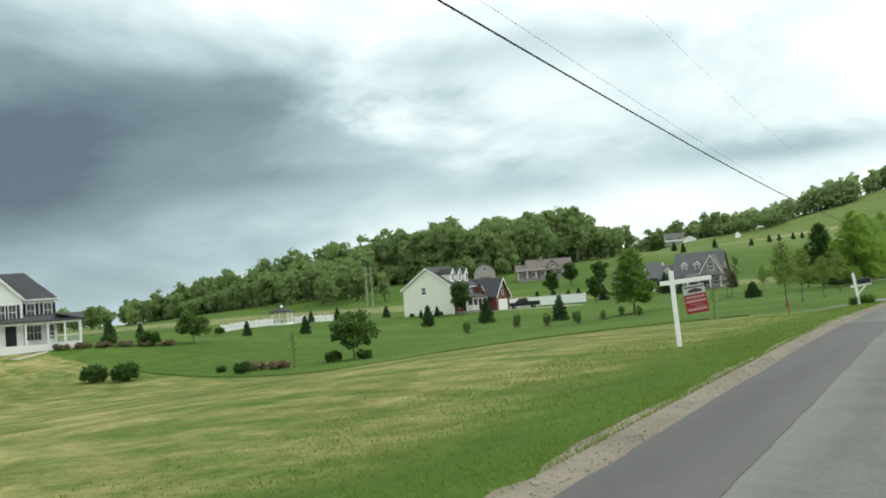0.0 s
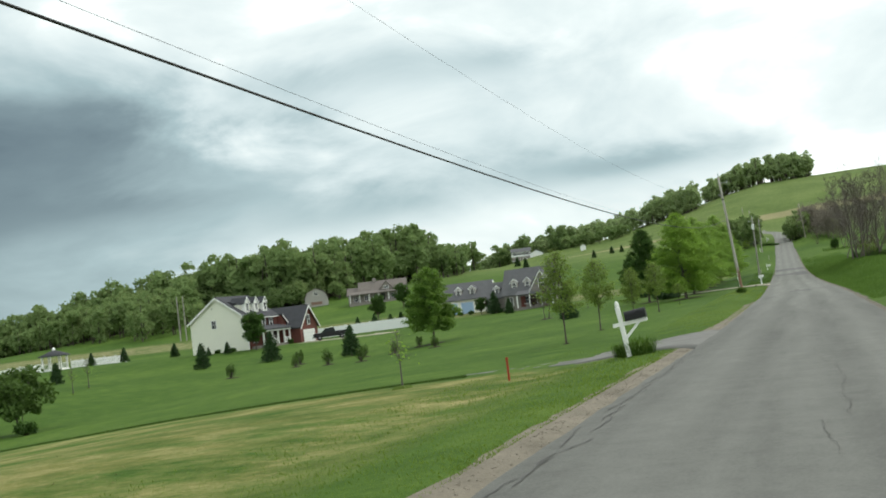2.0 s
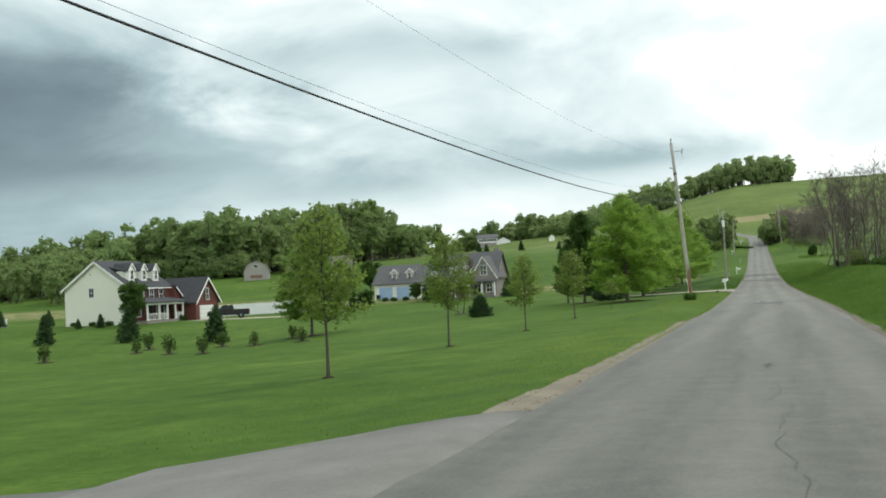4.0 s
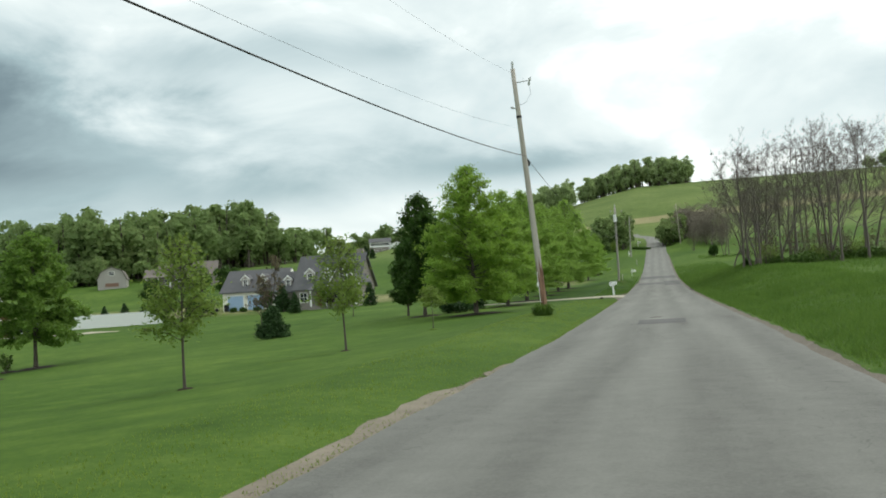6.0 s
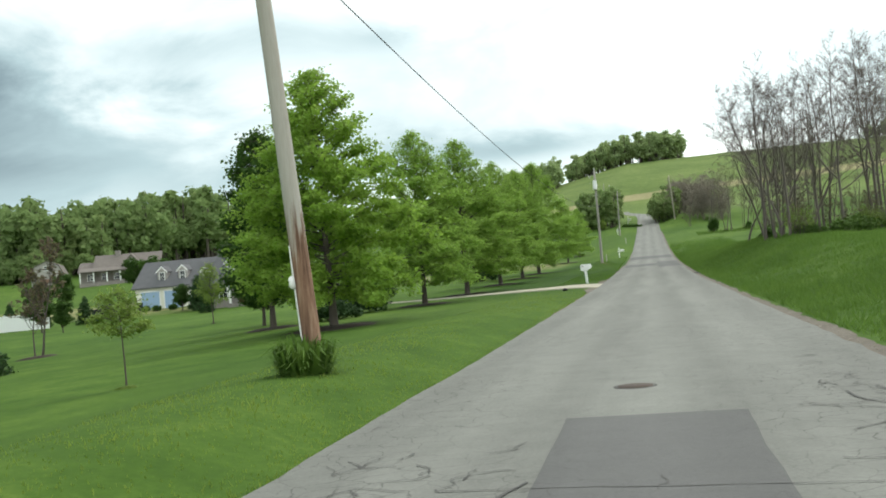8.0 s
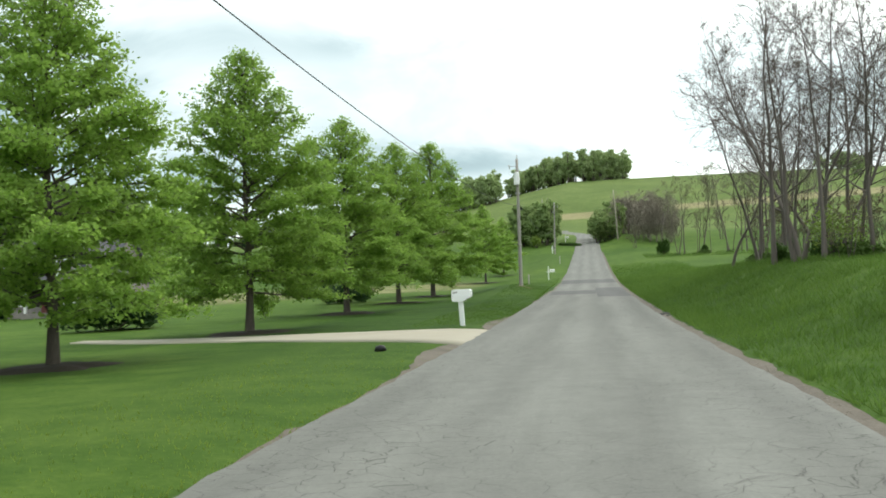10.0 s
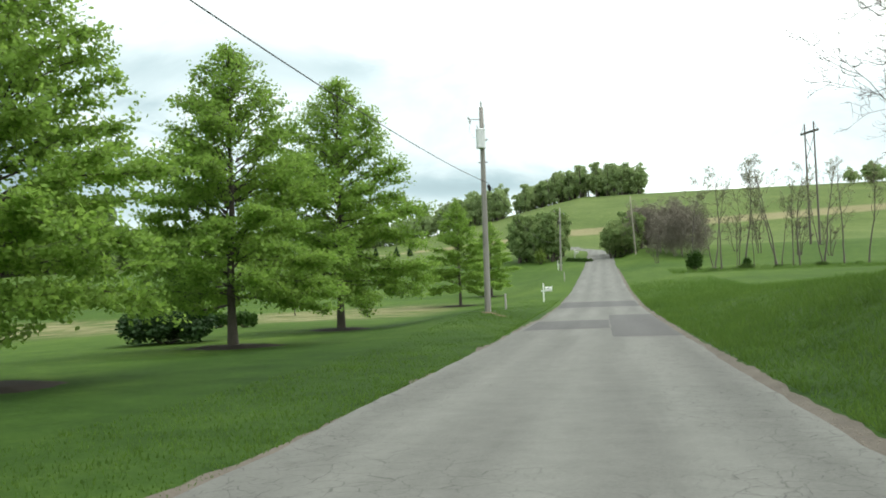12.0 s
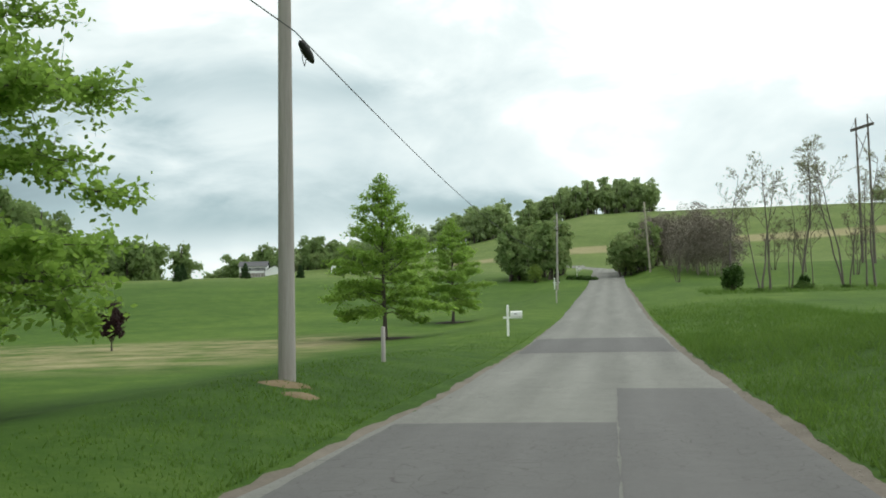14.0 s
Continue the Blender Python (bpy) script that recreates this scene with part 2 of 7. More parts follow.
def lawn_material():
    """Mown grass, rougher hayfield near the sign, straw streaks; all by place."""
    m = bpy.data.materials.new("grass_ground")
    m.use_nodes = True
    nt = m.node_tree
    b = nt.nodes["Principled BSDF"]
    co = nt.nodes.new("ShaderNodeTexCoord")
    sep = nt.nodes.new("ShaderNodeSeparateXYZ")
    wire(nt, co, 3, sep, 0)
    broad = node(nt, "ShaderNodeTexNoise", in_2=0.05, in_3=4.0, in_4=0.6)
    mid = node(nt, "ShaderNodeTexNoise", in_2=0.7, in_3=6.0, in_4=0.7)
    fine = node(nt, "ShaderNodeTexNoise", in_2=9.0, in_3=6.0, in_4=0.8)
    for n in (broad, mid, fine):
        wire(nt, co, 3, n, 0)
    f = calc(nt, "ADD", calc(nt, "ADD", calc(nt, "MULTIPLY", (broad, 0), 0.3), calc(nt, "MULTIPLY", (mid, 0), 0.36)), calc(nt, "MULTIPLY", (fine, 0), 0.34))
    green = ramp(nt, f, [(0.37, (0.029, 0.067, 0.008)), (0.5, (0.059, 0.113, 0.0155)), (0.62, (0.115, 0.174, 0.03))])
    hay = ramp(nt, f, [(0.36, (0.07, 0.1, 0.02)), (0.46, (0.16, 0.165, 0.045)), (0.575, (0.335, 0.29, 0.13))])
    # hayfield: x < -4, y < 49
    east = calc(nt, "MULTIPLY", calc(nt, "ADD", calc(nt, "MULTIPLY", (sep, 0), -1.0), -4.4), 0.45, clamp=True)
    turned = calc(nt, "MULTIPLY", calc(nt, "MAXIMUM", calc(nt, "SUBTRACT", -24.0, (sep, 0)), 0.0), -0.4)
    south = calc(nt, "MULTIPLY", calc(nt, "SUBTRACT", 49.9, calc(nt, "ADD", calc(nt, "ADD", (sep, 1), turned), calc(nt, "MULTIPLY", (mid, 0), 0.5))), 2.4, clamp=True)
    patchy = node(nt, "ShaderNodeTexNoise", in_2=0.3, in_3=7.0, in_4=0.75)
    stripes = node(nt, "ShaderNodeMapping", in_3=(1.0, 1.25, 1.0))
    wire(nt, co, 3, stripes, 0)
    wire(nt, stripes, 0, patchy, 0)
    strawy = calc(nt, "MULTIPLY", calc(nt, "SUBTRACT", (patchy, 0), 0.385), 4.6, clamp=True)
    field = calc(nt, "MULTIPLY", calc(nt, "MULTIPLY", east, south), strawy)
    mix = nt.nodes.new("ShaderNodeMix")
    mix.data_type = "RGBA"
    nt.links.new(field[0].outputs[0], mix.inputs[0])
    nt.links.new(green.outputs[0], mix.inputs[6])
    nt.links.new(hay.outputs[0], mix.inputs[7])
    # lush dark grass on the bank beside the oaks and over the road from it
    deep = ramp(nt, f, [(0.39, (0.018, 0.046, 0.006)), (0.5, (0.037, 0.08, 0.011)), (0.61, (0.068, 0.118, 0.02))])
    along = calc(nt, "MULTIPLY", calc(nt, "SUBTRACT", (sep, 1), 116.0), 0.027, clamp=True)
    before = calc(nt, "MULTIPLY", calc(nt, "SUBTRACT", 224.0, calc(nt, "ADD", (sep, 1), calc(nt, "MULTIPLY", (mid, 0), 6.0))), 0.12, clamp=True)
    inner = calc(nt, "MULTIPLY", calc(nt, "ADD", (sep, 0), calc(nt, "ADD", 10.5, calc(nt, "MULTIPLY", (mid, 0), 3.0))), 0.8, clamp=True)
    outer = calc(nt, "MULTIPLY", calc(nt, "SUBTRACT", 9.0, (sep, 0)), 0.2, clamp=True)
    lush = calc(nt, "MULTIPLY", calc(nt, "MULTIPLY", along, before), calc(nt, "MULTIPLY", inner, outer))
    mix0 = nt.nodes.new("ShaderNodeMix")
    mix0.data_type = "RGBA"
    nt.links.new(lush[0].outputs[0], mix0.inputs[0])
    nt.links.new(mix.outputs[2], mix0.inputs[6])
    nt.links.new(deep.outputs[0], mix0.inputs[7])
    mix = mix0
    # grass on the far hill, paled in colour to stand for distance haze
    hazed_pasture = ramp(nt, f, [(0.38, (0.068, 0.11, 0.026)), (0.5, (0.108, 0.155, 0.04)), (0.62, (0.165, 0.21, 0.064))])
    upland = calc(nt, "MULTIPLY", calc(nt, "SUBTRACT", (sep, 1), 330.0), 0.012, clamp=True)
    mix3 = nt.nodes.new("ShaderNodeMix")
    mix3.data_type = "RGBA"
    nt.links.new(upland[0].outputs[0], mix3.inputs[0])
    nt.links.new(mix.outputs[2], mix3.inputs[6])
    nt.links.new(hazed_pasture.outputs[0], mix3.inputs[7])
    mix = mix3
    # cut straw strips in the valley meadow and on the far hill
    def band(axis, at, width, soft):
        d = calc(nt, "ABSOLUTE", calc(nt, "SUBTRACT", calc(nt, "ADD", (sep, axis), calc(nt, "MULTIPLY", (broad, 0), 6.0)), at))
        return calc(nt, "MULTIPLY", calc(nt, "SUBTRACT", width, d), soft, clamp=True)
    west = calc(nt, "MULTIPLY", calc(nt, "SUBTRACT", -11.0, (sep, 0)), 0.25, clamp=True)
    meadow = calc(nt, "MULTIPLY", calc(nt, "MULTIPLY", band(1, 226.0, 18.0, 0.12), west), calc(nt, "MULTIPLY", strawy, 1.0))
    slant = calc(nt, "SUBTRACT", calc(nt, "ADD", (sep, 1), calc(nt, "MULTIPLY", (broad, 0), 6.0)), calc(nt, "MULTIPLY", (sep, 0), 0.27))
    hill = calc(nt, "MULTIPLY", calc(nt, "MULTIPLY", calc(nt, "SUBTRACT", 9.0, calc(nt, "ABSOLUTE", calc(nt, "SUBTRACT", slant, 484.0))), 0.3, clamp=True), 0.9)
    dry = calc(nt, "MAXIMUM", meadow, hill)
    tan = ramp(nt, f, [(0.3, (0.14, 0.135, 0.055)), (0.7, (0.38, 0.33, 0.19))])
    mix2 = nt.nodes.new("ShaderNodeMix")
    mix2.data_type = "RGBA"
    nt.links.new(dry[0].outputs[0], mix2.inputs[0])
    nt.links.new(mix.outputs[2], mix2.inputs[6])
    nt.links.new(tan.outputs[0], mix2.inputs[7])
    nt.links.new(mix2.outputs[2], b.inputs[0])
    b.inputs["Roughness"].default_value = 0.95
    b.inputs["Specular IOR Level"].default_value = 0.1
    bp = node(nt, "ShaderNodeBump", in_0=0.6, in_1=0.08)
    nt.links.new(f[0].outputs[0], bp.inputs["Height"])
    nt.links.new(bp.outputs[0], b.inputs["Normal"])
    return m


def asphalt_material(name, low, high, tracks=True):
    """Worn chip-seal: fine stones, blotches, paler wheel tracks along the road."""
    m = bpy.data.materials.new(name)
    m.use_nodes = True
    nt = m.node_tree
    b = nt.nodes["Principled BSDF"]
    co = nt.nodes.new("ShaderNodeTexCoord")
    mp = node(nt, "ShaderNodeMapping", in_3=(1.0, 0.07, 1.0))
    wire(nt, co, 3, mp, 0)
    blot = node(nt, "ShaderNodeTexNoise", in_2=2.2, in_3=7.0, in_4=0.7)
    long = node(nt, "ShaderNodeTexNoise", in_2=1.3, in_3=4.0, in_4=0.6)
    stone = node(nt, "ShaderNodeTexNoise", in_2=30.0, in_3=4.0, in_4=0.8)
    wire(nt, co, 3, blot, 0)
    wire(nt, mp, 0, long, 0)
    wire(nt, co, 3, stone, 0)
    f = calc(nt, "ADD", calc(nt, "ADD", calc(nt, "MULTIPLY", (blot, 0), 0.27), calc(nt, "MULTIPLY", (long, 0), 0.35)), calc(nt, "MULTIPLY", (stone, 0), 0.38))
    # wheel tracks follow the road's slight bend; older, paler surfacing further on
    sep = nt.nodes.new("ShaderNodeSeparateXYZ")
    wire(nt, co, 3, sep, 0)
    bend = calc(nt, "MULTIPLY", calc(nt, "MAXIMUM", calc(nt, "SUBTRACT", (sep, 1), 95.0), 0.0), 0.0138)
    across = calc(nt, "ADD", calc(nt, "ADD", (sep, 0), bend), calc(nt, "MULTIPLY", calc(nt, "SUBTRACT", (long, 0), 0.5), 0.5))
    if tracks:
        f = calc(nt, "ADD", f, calc(nt, "MULTIPLY", calc(nt, "COSINE", calc(nt, "MULTIPLY", across, 4.3)), 0.045))
        age = calc(nt, "MAXIMUM", calc(nt, "MULTIPLY", calc(nt, "SUBTRACT", (sep, 1), 45.0), 0.016, clamp=True), 0.3)
        f = calc(nt, "ADD", f, calc(nt, "MULTIPLY", calc(nt, "SUBTRACT", age, 0.6), 0.17))
    c = ramp(nt, f, [(0.28, low), (0.72, high)])
    # hairline crazing where the surface has tired
    vor = nt.nodes.new("ShaderNodeTexVoronoi")
    vor.feature = "DISTANCE_TO_EDGE"
    vor.inputs["Scale"].default_value = 3.4
    warp = node(nt, "ShaderNodeTexNoise", in_2=2.0, in_3=4.0, in_4=0.6)
    wire(nt, co, 3, warp, 0)
    bent = node(nt, "ShaderNodeVectorMath", operation="MULTIPLY_ADD")
    bent.inputs[1].default_value = (0.35, 0.35, 0.0)
    wire(nt, warp, 1, bent, 0)
    wire(nt, co, 3, bent, 2)
    nt.links.new(bent.outputs[0], vor.inputs["Vector"])
    tired = node(nt, "ShaderNodeTexNoise", in_2=0.22, in_3=3.0, in_4=0.6)
    wire(nt, co, 3, tired, 0)
    line = calc(nt, "SUBTRACT", 1.0, calc(nt, "MULTIPLY", (vor, 0), 48.0, clamp=True), clamp=True)
    line = calc(nt, "MULTIPLY", line, calc(nt, "MULTIPLY", calc(nt, "SUBTRACT", calc(nt, "ADD", (tired, 0), calc(nt, "MULTIPLY", calc(nt, "MULTIPLY", across, across), 0.05)), 0.48), 6.0, clamp=True))
    dim = nt.nodes.new("ShaderNodeMix")
    dim.data_type = "RGBA"
    nt.links.new(calc(nt, "MULTIPLY", calc(nt, "MULTIPLY", line, calc(nt, "MULTIPLY", calc(nt, "SUBTRACT", (sep, 1), 60.0), 0.03, clamp=True)), 0.75)[0].outputs[0], dim.inputs[0])
    nt.links.new(c.outputs[0], dim.inputs[6])
    dim.inputs[7].default_value = (0.05, 0.047, 0.043, 1)
    nt.links.new(dim.outputs[2], b.inputs[0])
    b.inputs["Roughness"].default_value = 0.88
    b.inputs["Specular IOR Level"].default_value = 0.25
    bp = node(nt, "ShaderNodeBump", in_0=0.35, in_1=0.01)
    nt.links.new(stone.outputs[0], bp.inputs["Height"])
    nt.links.new(bp.outputs[0], b.inputs["Normal"])
    return m


def pole_material():
    """Bleached pole whose foot is stained red-brown up to a ragged line, streaks running down."""
    m = material("stained_pole", (0.5, 0.47, 0.42), 0.9, (0.3, 0.275, 0.235), 2.2, 20.0, 0.6, 0.35, stretch=(3, 3, 0.15))
    nt = m.node_tree
    b = nt.nodes["Principled BSDF"]
    base = b.inputs[0].links[0].from_socket
    co = nt.nodes.new("ShaderNodeTexCoord")
    sep = nt.nodes.new("ShaderNodeSeparateXYZ")
    wire(nt, co, 3, sep, 0)
    mp = node(nt, "ShaderNodeMapping", in_3=(14.0, 14.0, 0.7))
    wire(nt, co, 3, mp, 0)
    streak = node(nt, "ShaderNodeTexNoise", in_2=1.0, in_3=5.0, in_4=0.65)
    wire(nt, mp, 0, streak, 0)
    edge = calc(nt, "ADD", (sep, 2), calc(nt, "MULTIPLY", calc(nt, "SUBTRACT", (streak, 0), 0.5), 3.4))
    wet = calc(nt, "MULTIPLY", calc(nt, "SUBTRACT", 2.15, edge), 1.6, clamp=True)
    brown = ramp(nt, (streak, 0), [(0.35, (0.1, 0.055, 0.036)), (0.55, (0.25, 0.145, 0.095)), (0.7, (0.38, 0.27, 0.19))])
    mix = nt.nodes.new("ShaderNodeMix")
    mix.data_type = "RGBA"
    nt.links.new(wet[0].outputs[0], mix.inputs[0])
    nt.links.new(base, mix.inputs[6])
    nt.links.new(brown.outputs[0], mix.inputs[7])
    nt.links.new(mix.outputs[2], b.inputs[0])
    return m


M = {
    "lawn": lawn_material(),
    "asphalt": asphalt_material("worn_asphalt", (0.078, 0.078, 0.07), (0.216, 0.218, 0.195)),
    "patch": asphalt_material("newer_asphalt", (0.072, 0.071, 0.069), (0.125, 0.123, 0.119)),
    "tar": material("tar_seal", (0.085, 0.081, 0.076), 0.8, bump=0.1),
    "gravel": material("gravel_shoulder", (0.27, 0.235, 0.18), 0.95, (0.11, 0.095, 0.07), 1.2, 22.0, 0.45, 0.9),
    "drive_gravel": material("grey_drive_gravel", (0.22, 0.215, 0.2), 0.95, (0.125, 0.121, 0.112), 1.2, 22.0, 0.45, 0.9),
    "dirt_gravel": material("dirt_and_gravel", (0.185, 0.16, 0.13), 0.95, (0.085, 0.072, 0.056), 1.2, 22.0, 0.45, 0.9),
    "pebble": material("pebble", (0.3, 0.265, 0.21), 0.9, (0.19, 0.165, 0.13), 3.0, 30.0, 0.6, 0.1, random_island=0.6),
    "concrete": material("concrete_drive", (0.42, 0.385, 0.305), 0.9, (0.32, 0.29, 0.225), 0.8, 30.0, 0.5, 0.15),
    "soil": material("mulch_soil", (0.045, 0.032, 0.022), 0.95, (0.02, 0.014, 0.01), 3.0, 30.0, 0.6, 0.8),
    "clay": material("bare_clay", (0.22, 0.155, 0.09), 0.95, (0.1, 0.085, 0.04), 3.0, 30.0, 0.6, 0.6),
    "blade": material("grass_blade", (0.165, 0.245, 0.042), 0.8, (0.12, 0.19, 0.03), 0.6, 3.0, 0.7, 0.0, random_island=0.35, sheer=0.6, colour3=(0.2, 0.28, 0.055)),
    "verge": material("verge_blade", (0.102, 0.185, 0.032), 0.8, (0.062, 0.118, 0.019), 0.3, 1.4, 0.5, 0.0, random_island=0.22, sheer=0.5, colour3=(0.15, 0.245, 0.046)),
    "lawn_blade": material("lawn_blade", (0.2, 0.28, 0.055), 0.8, (0.15, 0.23, 0.04), 0.5, 2.0, 0.6, 0.0, random_island=0.3, sheer=0.6, colour3=(0.26, 0.33, 0.075)),
    "straw": material("dry_straw", (0.27, 0.22, 0.11), 0.9, (0.15, 0.13, 0.055), 1.0, 5.0, 0.6, 0.0, random_island=0.5),
    "bark": material("grey_brown_bark", (0.14, 0.118, 0.098), 0.95, (0.06, 0.05, 0.042), 6.0, 40.0, 0.5, 0.6, stretch=(1, 1, 0.25)),
    "twig": material("grey_twig", (0.15, 0.128, 0.11), 0.95, (0.075, 0.06, 0.052), 6.0, 40.0, 0.5, 0.2),
    "haze_twig": material("brown_twig_tangle", (0.27, 0.235, 0.19), 0.95, (0.19, 0.165, 0.132), 0.2, 3.0, 0.6, 0.0, random_island=0.4),
    "pale_bark": material("pale_grey_bark", (0.165, 0.152, 0.128), 0.95, (0.075, 0.066, 0.054), 6.0, 40.0, 0.5, 0.5, stretch=(1, 1, 0.25)),
    "oak_leaf": material("oak_leaf", (0.268, 0.415, 0.08), 0.6, (0.19, 0.318, 0.054), 0.9, 5.0, 0.8, 0.0, random_island=0.5, random_object=0.12, sheer=0.58, colour3=(0.335, 0.5, 0.095)),
    "maple_leaf": material("maple_leaf", (0.27, 0.42, 0.065), 0.6, (0.2, 0.34, 0.05), 0.9, 5.0, 0.8, 0.0, random_island=0.5, random_object=0.12, sheer=0.55, colour3=(0.29, 0.43, 0.075)),
    "shade_leaf": material("shade_tree_leaf", (0.17, 0.29, 0.05), 0.6, (0.12, 0.22, 0.036), 0.9, 5.0, 0.8, 0.0, random_island=0.5, sheer=0.5, colour3=(0.22, 0.34, 0.065)),
    "young_leaf": material("young_olive_leaf", (0.21, 0.3, 0.06), 0.6, (0.15, 0.23, 0.045), 0.9, 5.0, 0.8, 0.0, random_island=0.5, sheer=0.5, colour3=(0.27, 0.35, 0.085)),
    "dark_leaf": material("dark_leaf", (0.075, 0.145, 0.026), 0.6, (0.045, 0.1, 0.018), 0.9, 5.0, 0.8, 0.0, random_island=0.5, sheer=0.4),
    "needle": material("spruce_needle", (0.05, 0.105, 0.03), 0.7, (0.024, 0.055, 0.016), 1.5, 8.0, 0.7, 0.0, random_island=0.5, sheer=0.12),
    "willow_leaf": material("willow_leaf", (0.1, 0.17, 0.035), 0.7, (0.06, 0.11, 0.02), 1.5, 8.0, 0.7, 0.0, random_island=0.5, sheer=0.3),
    "plum_leaf": material("plum_leaf", (0.06, 0.03, 0.03), 0.7, (0.03, 0.016, 0.018), 1.5, 8.0, 0.7, 0.0, random_island=0.5, sheer=0.2),
    "bud": material("reddish_bud", (0.2, 0.15, 0.1), 0.8, (0.13, 0.085, 0.06), 1.0, 8.0, 0.7, 0.0, random_island=0.6, colour3=(0.18, 0.2, 0.06)),
    "wood_leaf": material("woodland_leaf", (0.23, 0.325, 0.12), 0.8, (0.18, 0.265, 0.095), 0.035, 0.3, 0.75, 0.0, random_island=0.3, sheer=0.5, colour3=(0.275, 0.31, 0.125)),
    # far leaf: the haze over the hill is painted in as a paler green
    "hazed_hill_leaf": material("hazed_hilltop_leaf", (0.31, 0.4, 0.17), 0.8, (0.24, 0.32, 0.13), 0.05, 0.3, 0.7, 0.0, random_island=0.3, sheer=0.5, colour3=(0.33, 0.41, 0.17)),
    "wood_bough": material("woodland_bough", (0.215, 0.305, 0.115), 1.0, (0.165, 0.24, 0.09), 0.035, 1.6, 0.6, 0.0, random_island=0.25, colour3=(0.275, 0.345, 0.135), sheer=0.45, spec=0.05),
    # far boughs, their colour lightened the same way to imitate haze
    "hazed_hill_bough": material("hazed_hilltop_bough", (0.35, 0.445, 0.215), 1.0, (0.29, 0.38, 0.18), 0.05, 1.2, 0.6, 0.0, random_island=0.25, colour3=(0.32, 0.4, 0.185), sheer=0.42, spec=0.05),
    "spring_bud": material("pale_spring_leaf", (0.3, 0.33, 0.16), 0.8, (0.21, 0.235, 0.11), 1.0, 8.0, 0.7, 0.0, random_island=0.6, sheer=0.45, colour3=(0.38, 0.4, 0.22)),
    "white": material("white_paint", (0.88, 0.88, 0.86), 0.5, (0.8, 0.8, 0.77), 2.0, 20.0, 0.7, 0.03),
    "vinyl": material("white_vinyl", (0.89, 0.9, 0.9), 0.4, (0.82, 0.83, 0.83), 1.0, 10.0, 0.7, 0.0),
    "siding": material("cream_siding", (0.83, 0.83, 0.72), 0.6, (0.74, 0.74, 0.63), 0.6, 12.0, 0.7, 0.03),
    "white_siding": material("white_siding", (0.88, 0.89, 0.89), 0.6, (0.8, 0.81, 0.81), 0.6, 12.0, 0.7, 0.03),
    "grey_siding": material("grey_siding", (0.42, 0.4, 0.37), 0.7, (0.33, 0.31, 0.29), 0.6, 12.0, 0.7, 0.05),
    "stone": material("grey_stone", (0.34, 0.31, 0.28), 0.9, (0.18, 0.16, 0.15), 2.5, 12.0, 0.6, 0.4),
    "brick": material("red_brick", (0.2, 0.075, 0.06), 0.9, (0.13, 0.05, 0.042), 2.0, 14.0, 0.6, 0.2),
    "shingle": material("charcoal_shingle", (0.075, 0.077, 0.085), 0.9, (0.042, 0.043, 0.048), 1.2, 9.0, 0.6, 0.2),
    "grey_shingle": material("grey_shingle", (0.14, 0.14, 0.145), 0.9, (0.085, 0.085, 0.09), 1.2, 9.0, 0.6, 0.2),
    "tan_shingle": material("brown_grey_shingle", (0.2, 0.175, 0.155), 0.9, (0.12, 0.105, 0.095), 1.2, 9.0, 0.6, 0.2),
    "glass": material("window_glass", (0.03, 0.035, 0.04), 0.08, (0.02, 0.024, 0.028), 1.0, 4.0, 0.7, 0.0, spec=0.6),
    "shutter": material("black_shutter", (0.025, 0.025, 0.027), 0.6, bump=0.05),
    "blue_door": material("pale_blue_door", (0.36, 0.5, 0.68), 0.5, (0.3, 0.43, 0.6), 1.0, 10.0, 0.7, 0.02),
    "pole": material("weathered_pole", (0.46, 0.435, 0.4), 0.9, (0.21, 0.19, 0.17), 2.2, 20.0, 0.6, 0.35, stretch=(3, 3, 0.15)),
    "pole_stained": pole_material(),
    "dark_bark": material("dark_grey_bark", (0.18, 0.154, 0.137), 0.95, (0.098, 0.081, 0.072), 6.0, 40.0, 0.5, 0.4, stretch=(1, 1, 0.25)),
    "steel": material("galvanised_steel", (0.5, 0.51, 0.52), 0.45, (0.38, 0.39, 0.4), 4.0, 20.0, 0.6, 0.05, metal=0.6),
    "cable": material("black_cable", (0.03, 0.03, 0.032), 0.6, bump=0.0),
    "black": material("black_plastic", (0.018, 0.018, 0.02), 0.5, bump=0.02),
    "car_paint": material("black_car_paint", (0.008, 0.008, 0.01), 0.25, bump=0.0, spec=0.5),
    "rubber": material("tyre_rubber", (0.02, 0.02, 0.02), 0.9, bump=0.05),
    "red": material("sign_red", (0.3, 0.026, 0.035), 0.45, (0.24, 0.02, 0.028), 1.0, 12.0, 0.7, 0.0),
    "sign_grey": material("sign_pale_grey", (0.5, 0.52, 0.5), 0.45, (0.43, 0.45, 0.44), 1.0, 12.0, 0.7, 0.0),
    "sign_pink": material("sign_faded_lettering", (0.55, 0.3, 0.3), 0.5, bump=0.0),
    "sign_dark": material("sign_dark", (0.09, 0.05, 0.05), 0.5, bump=0.0),
    "orange": material("orange_red_stake", (0.4, 0.05, 0.022), 0.6, (0.3, 0.04, 0.018), 3.0, 20.0, 0.7, 0.05),
    "blue": material("blue_tarp", (0.05, 0.12, 0.55), 0.5, bump=0.1),
    "rust": material("rusted_iron", (0.085, 0.06, 0.045), 0.8, (0.04, 0.03, 0.025), 8.0, 40.0, 0.6, 0.3),
    "light_box": material("dusty_wood", (0.28, 0.17, 0.13), 0.8, bump=0.1),
}


# ---- building helpers ----


def gz(x, y):
    return float(ground_z(x, y))


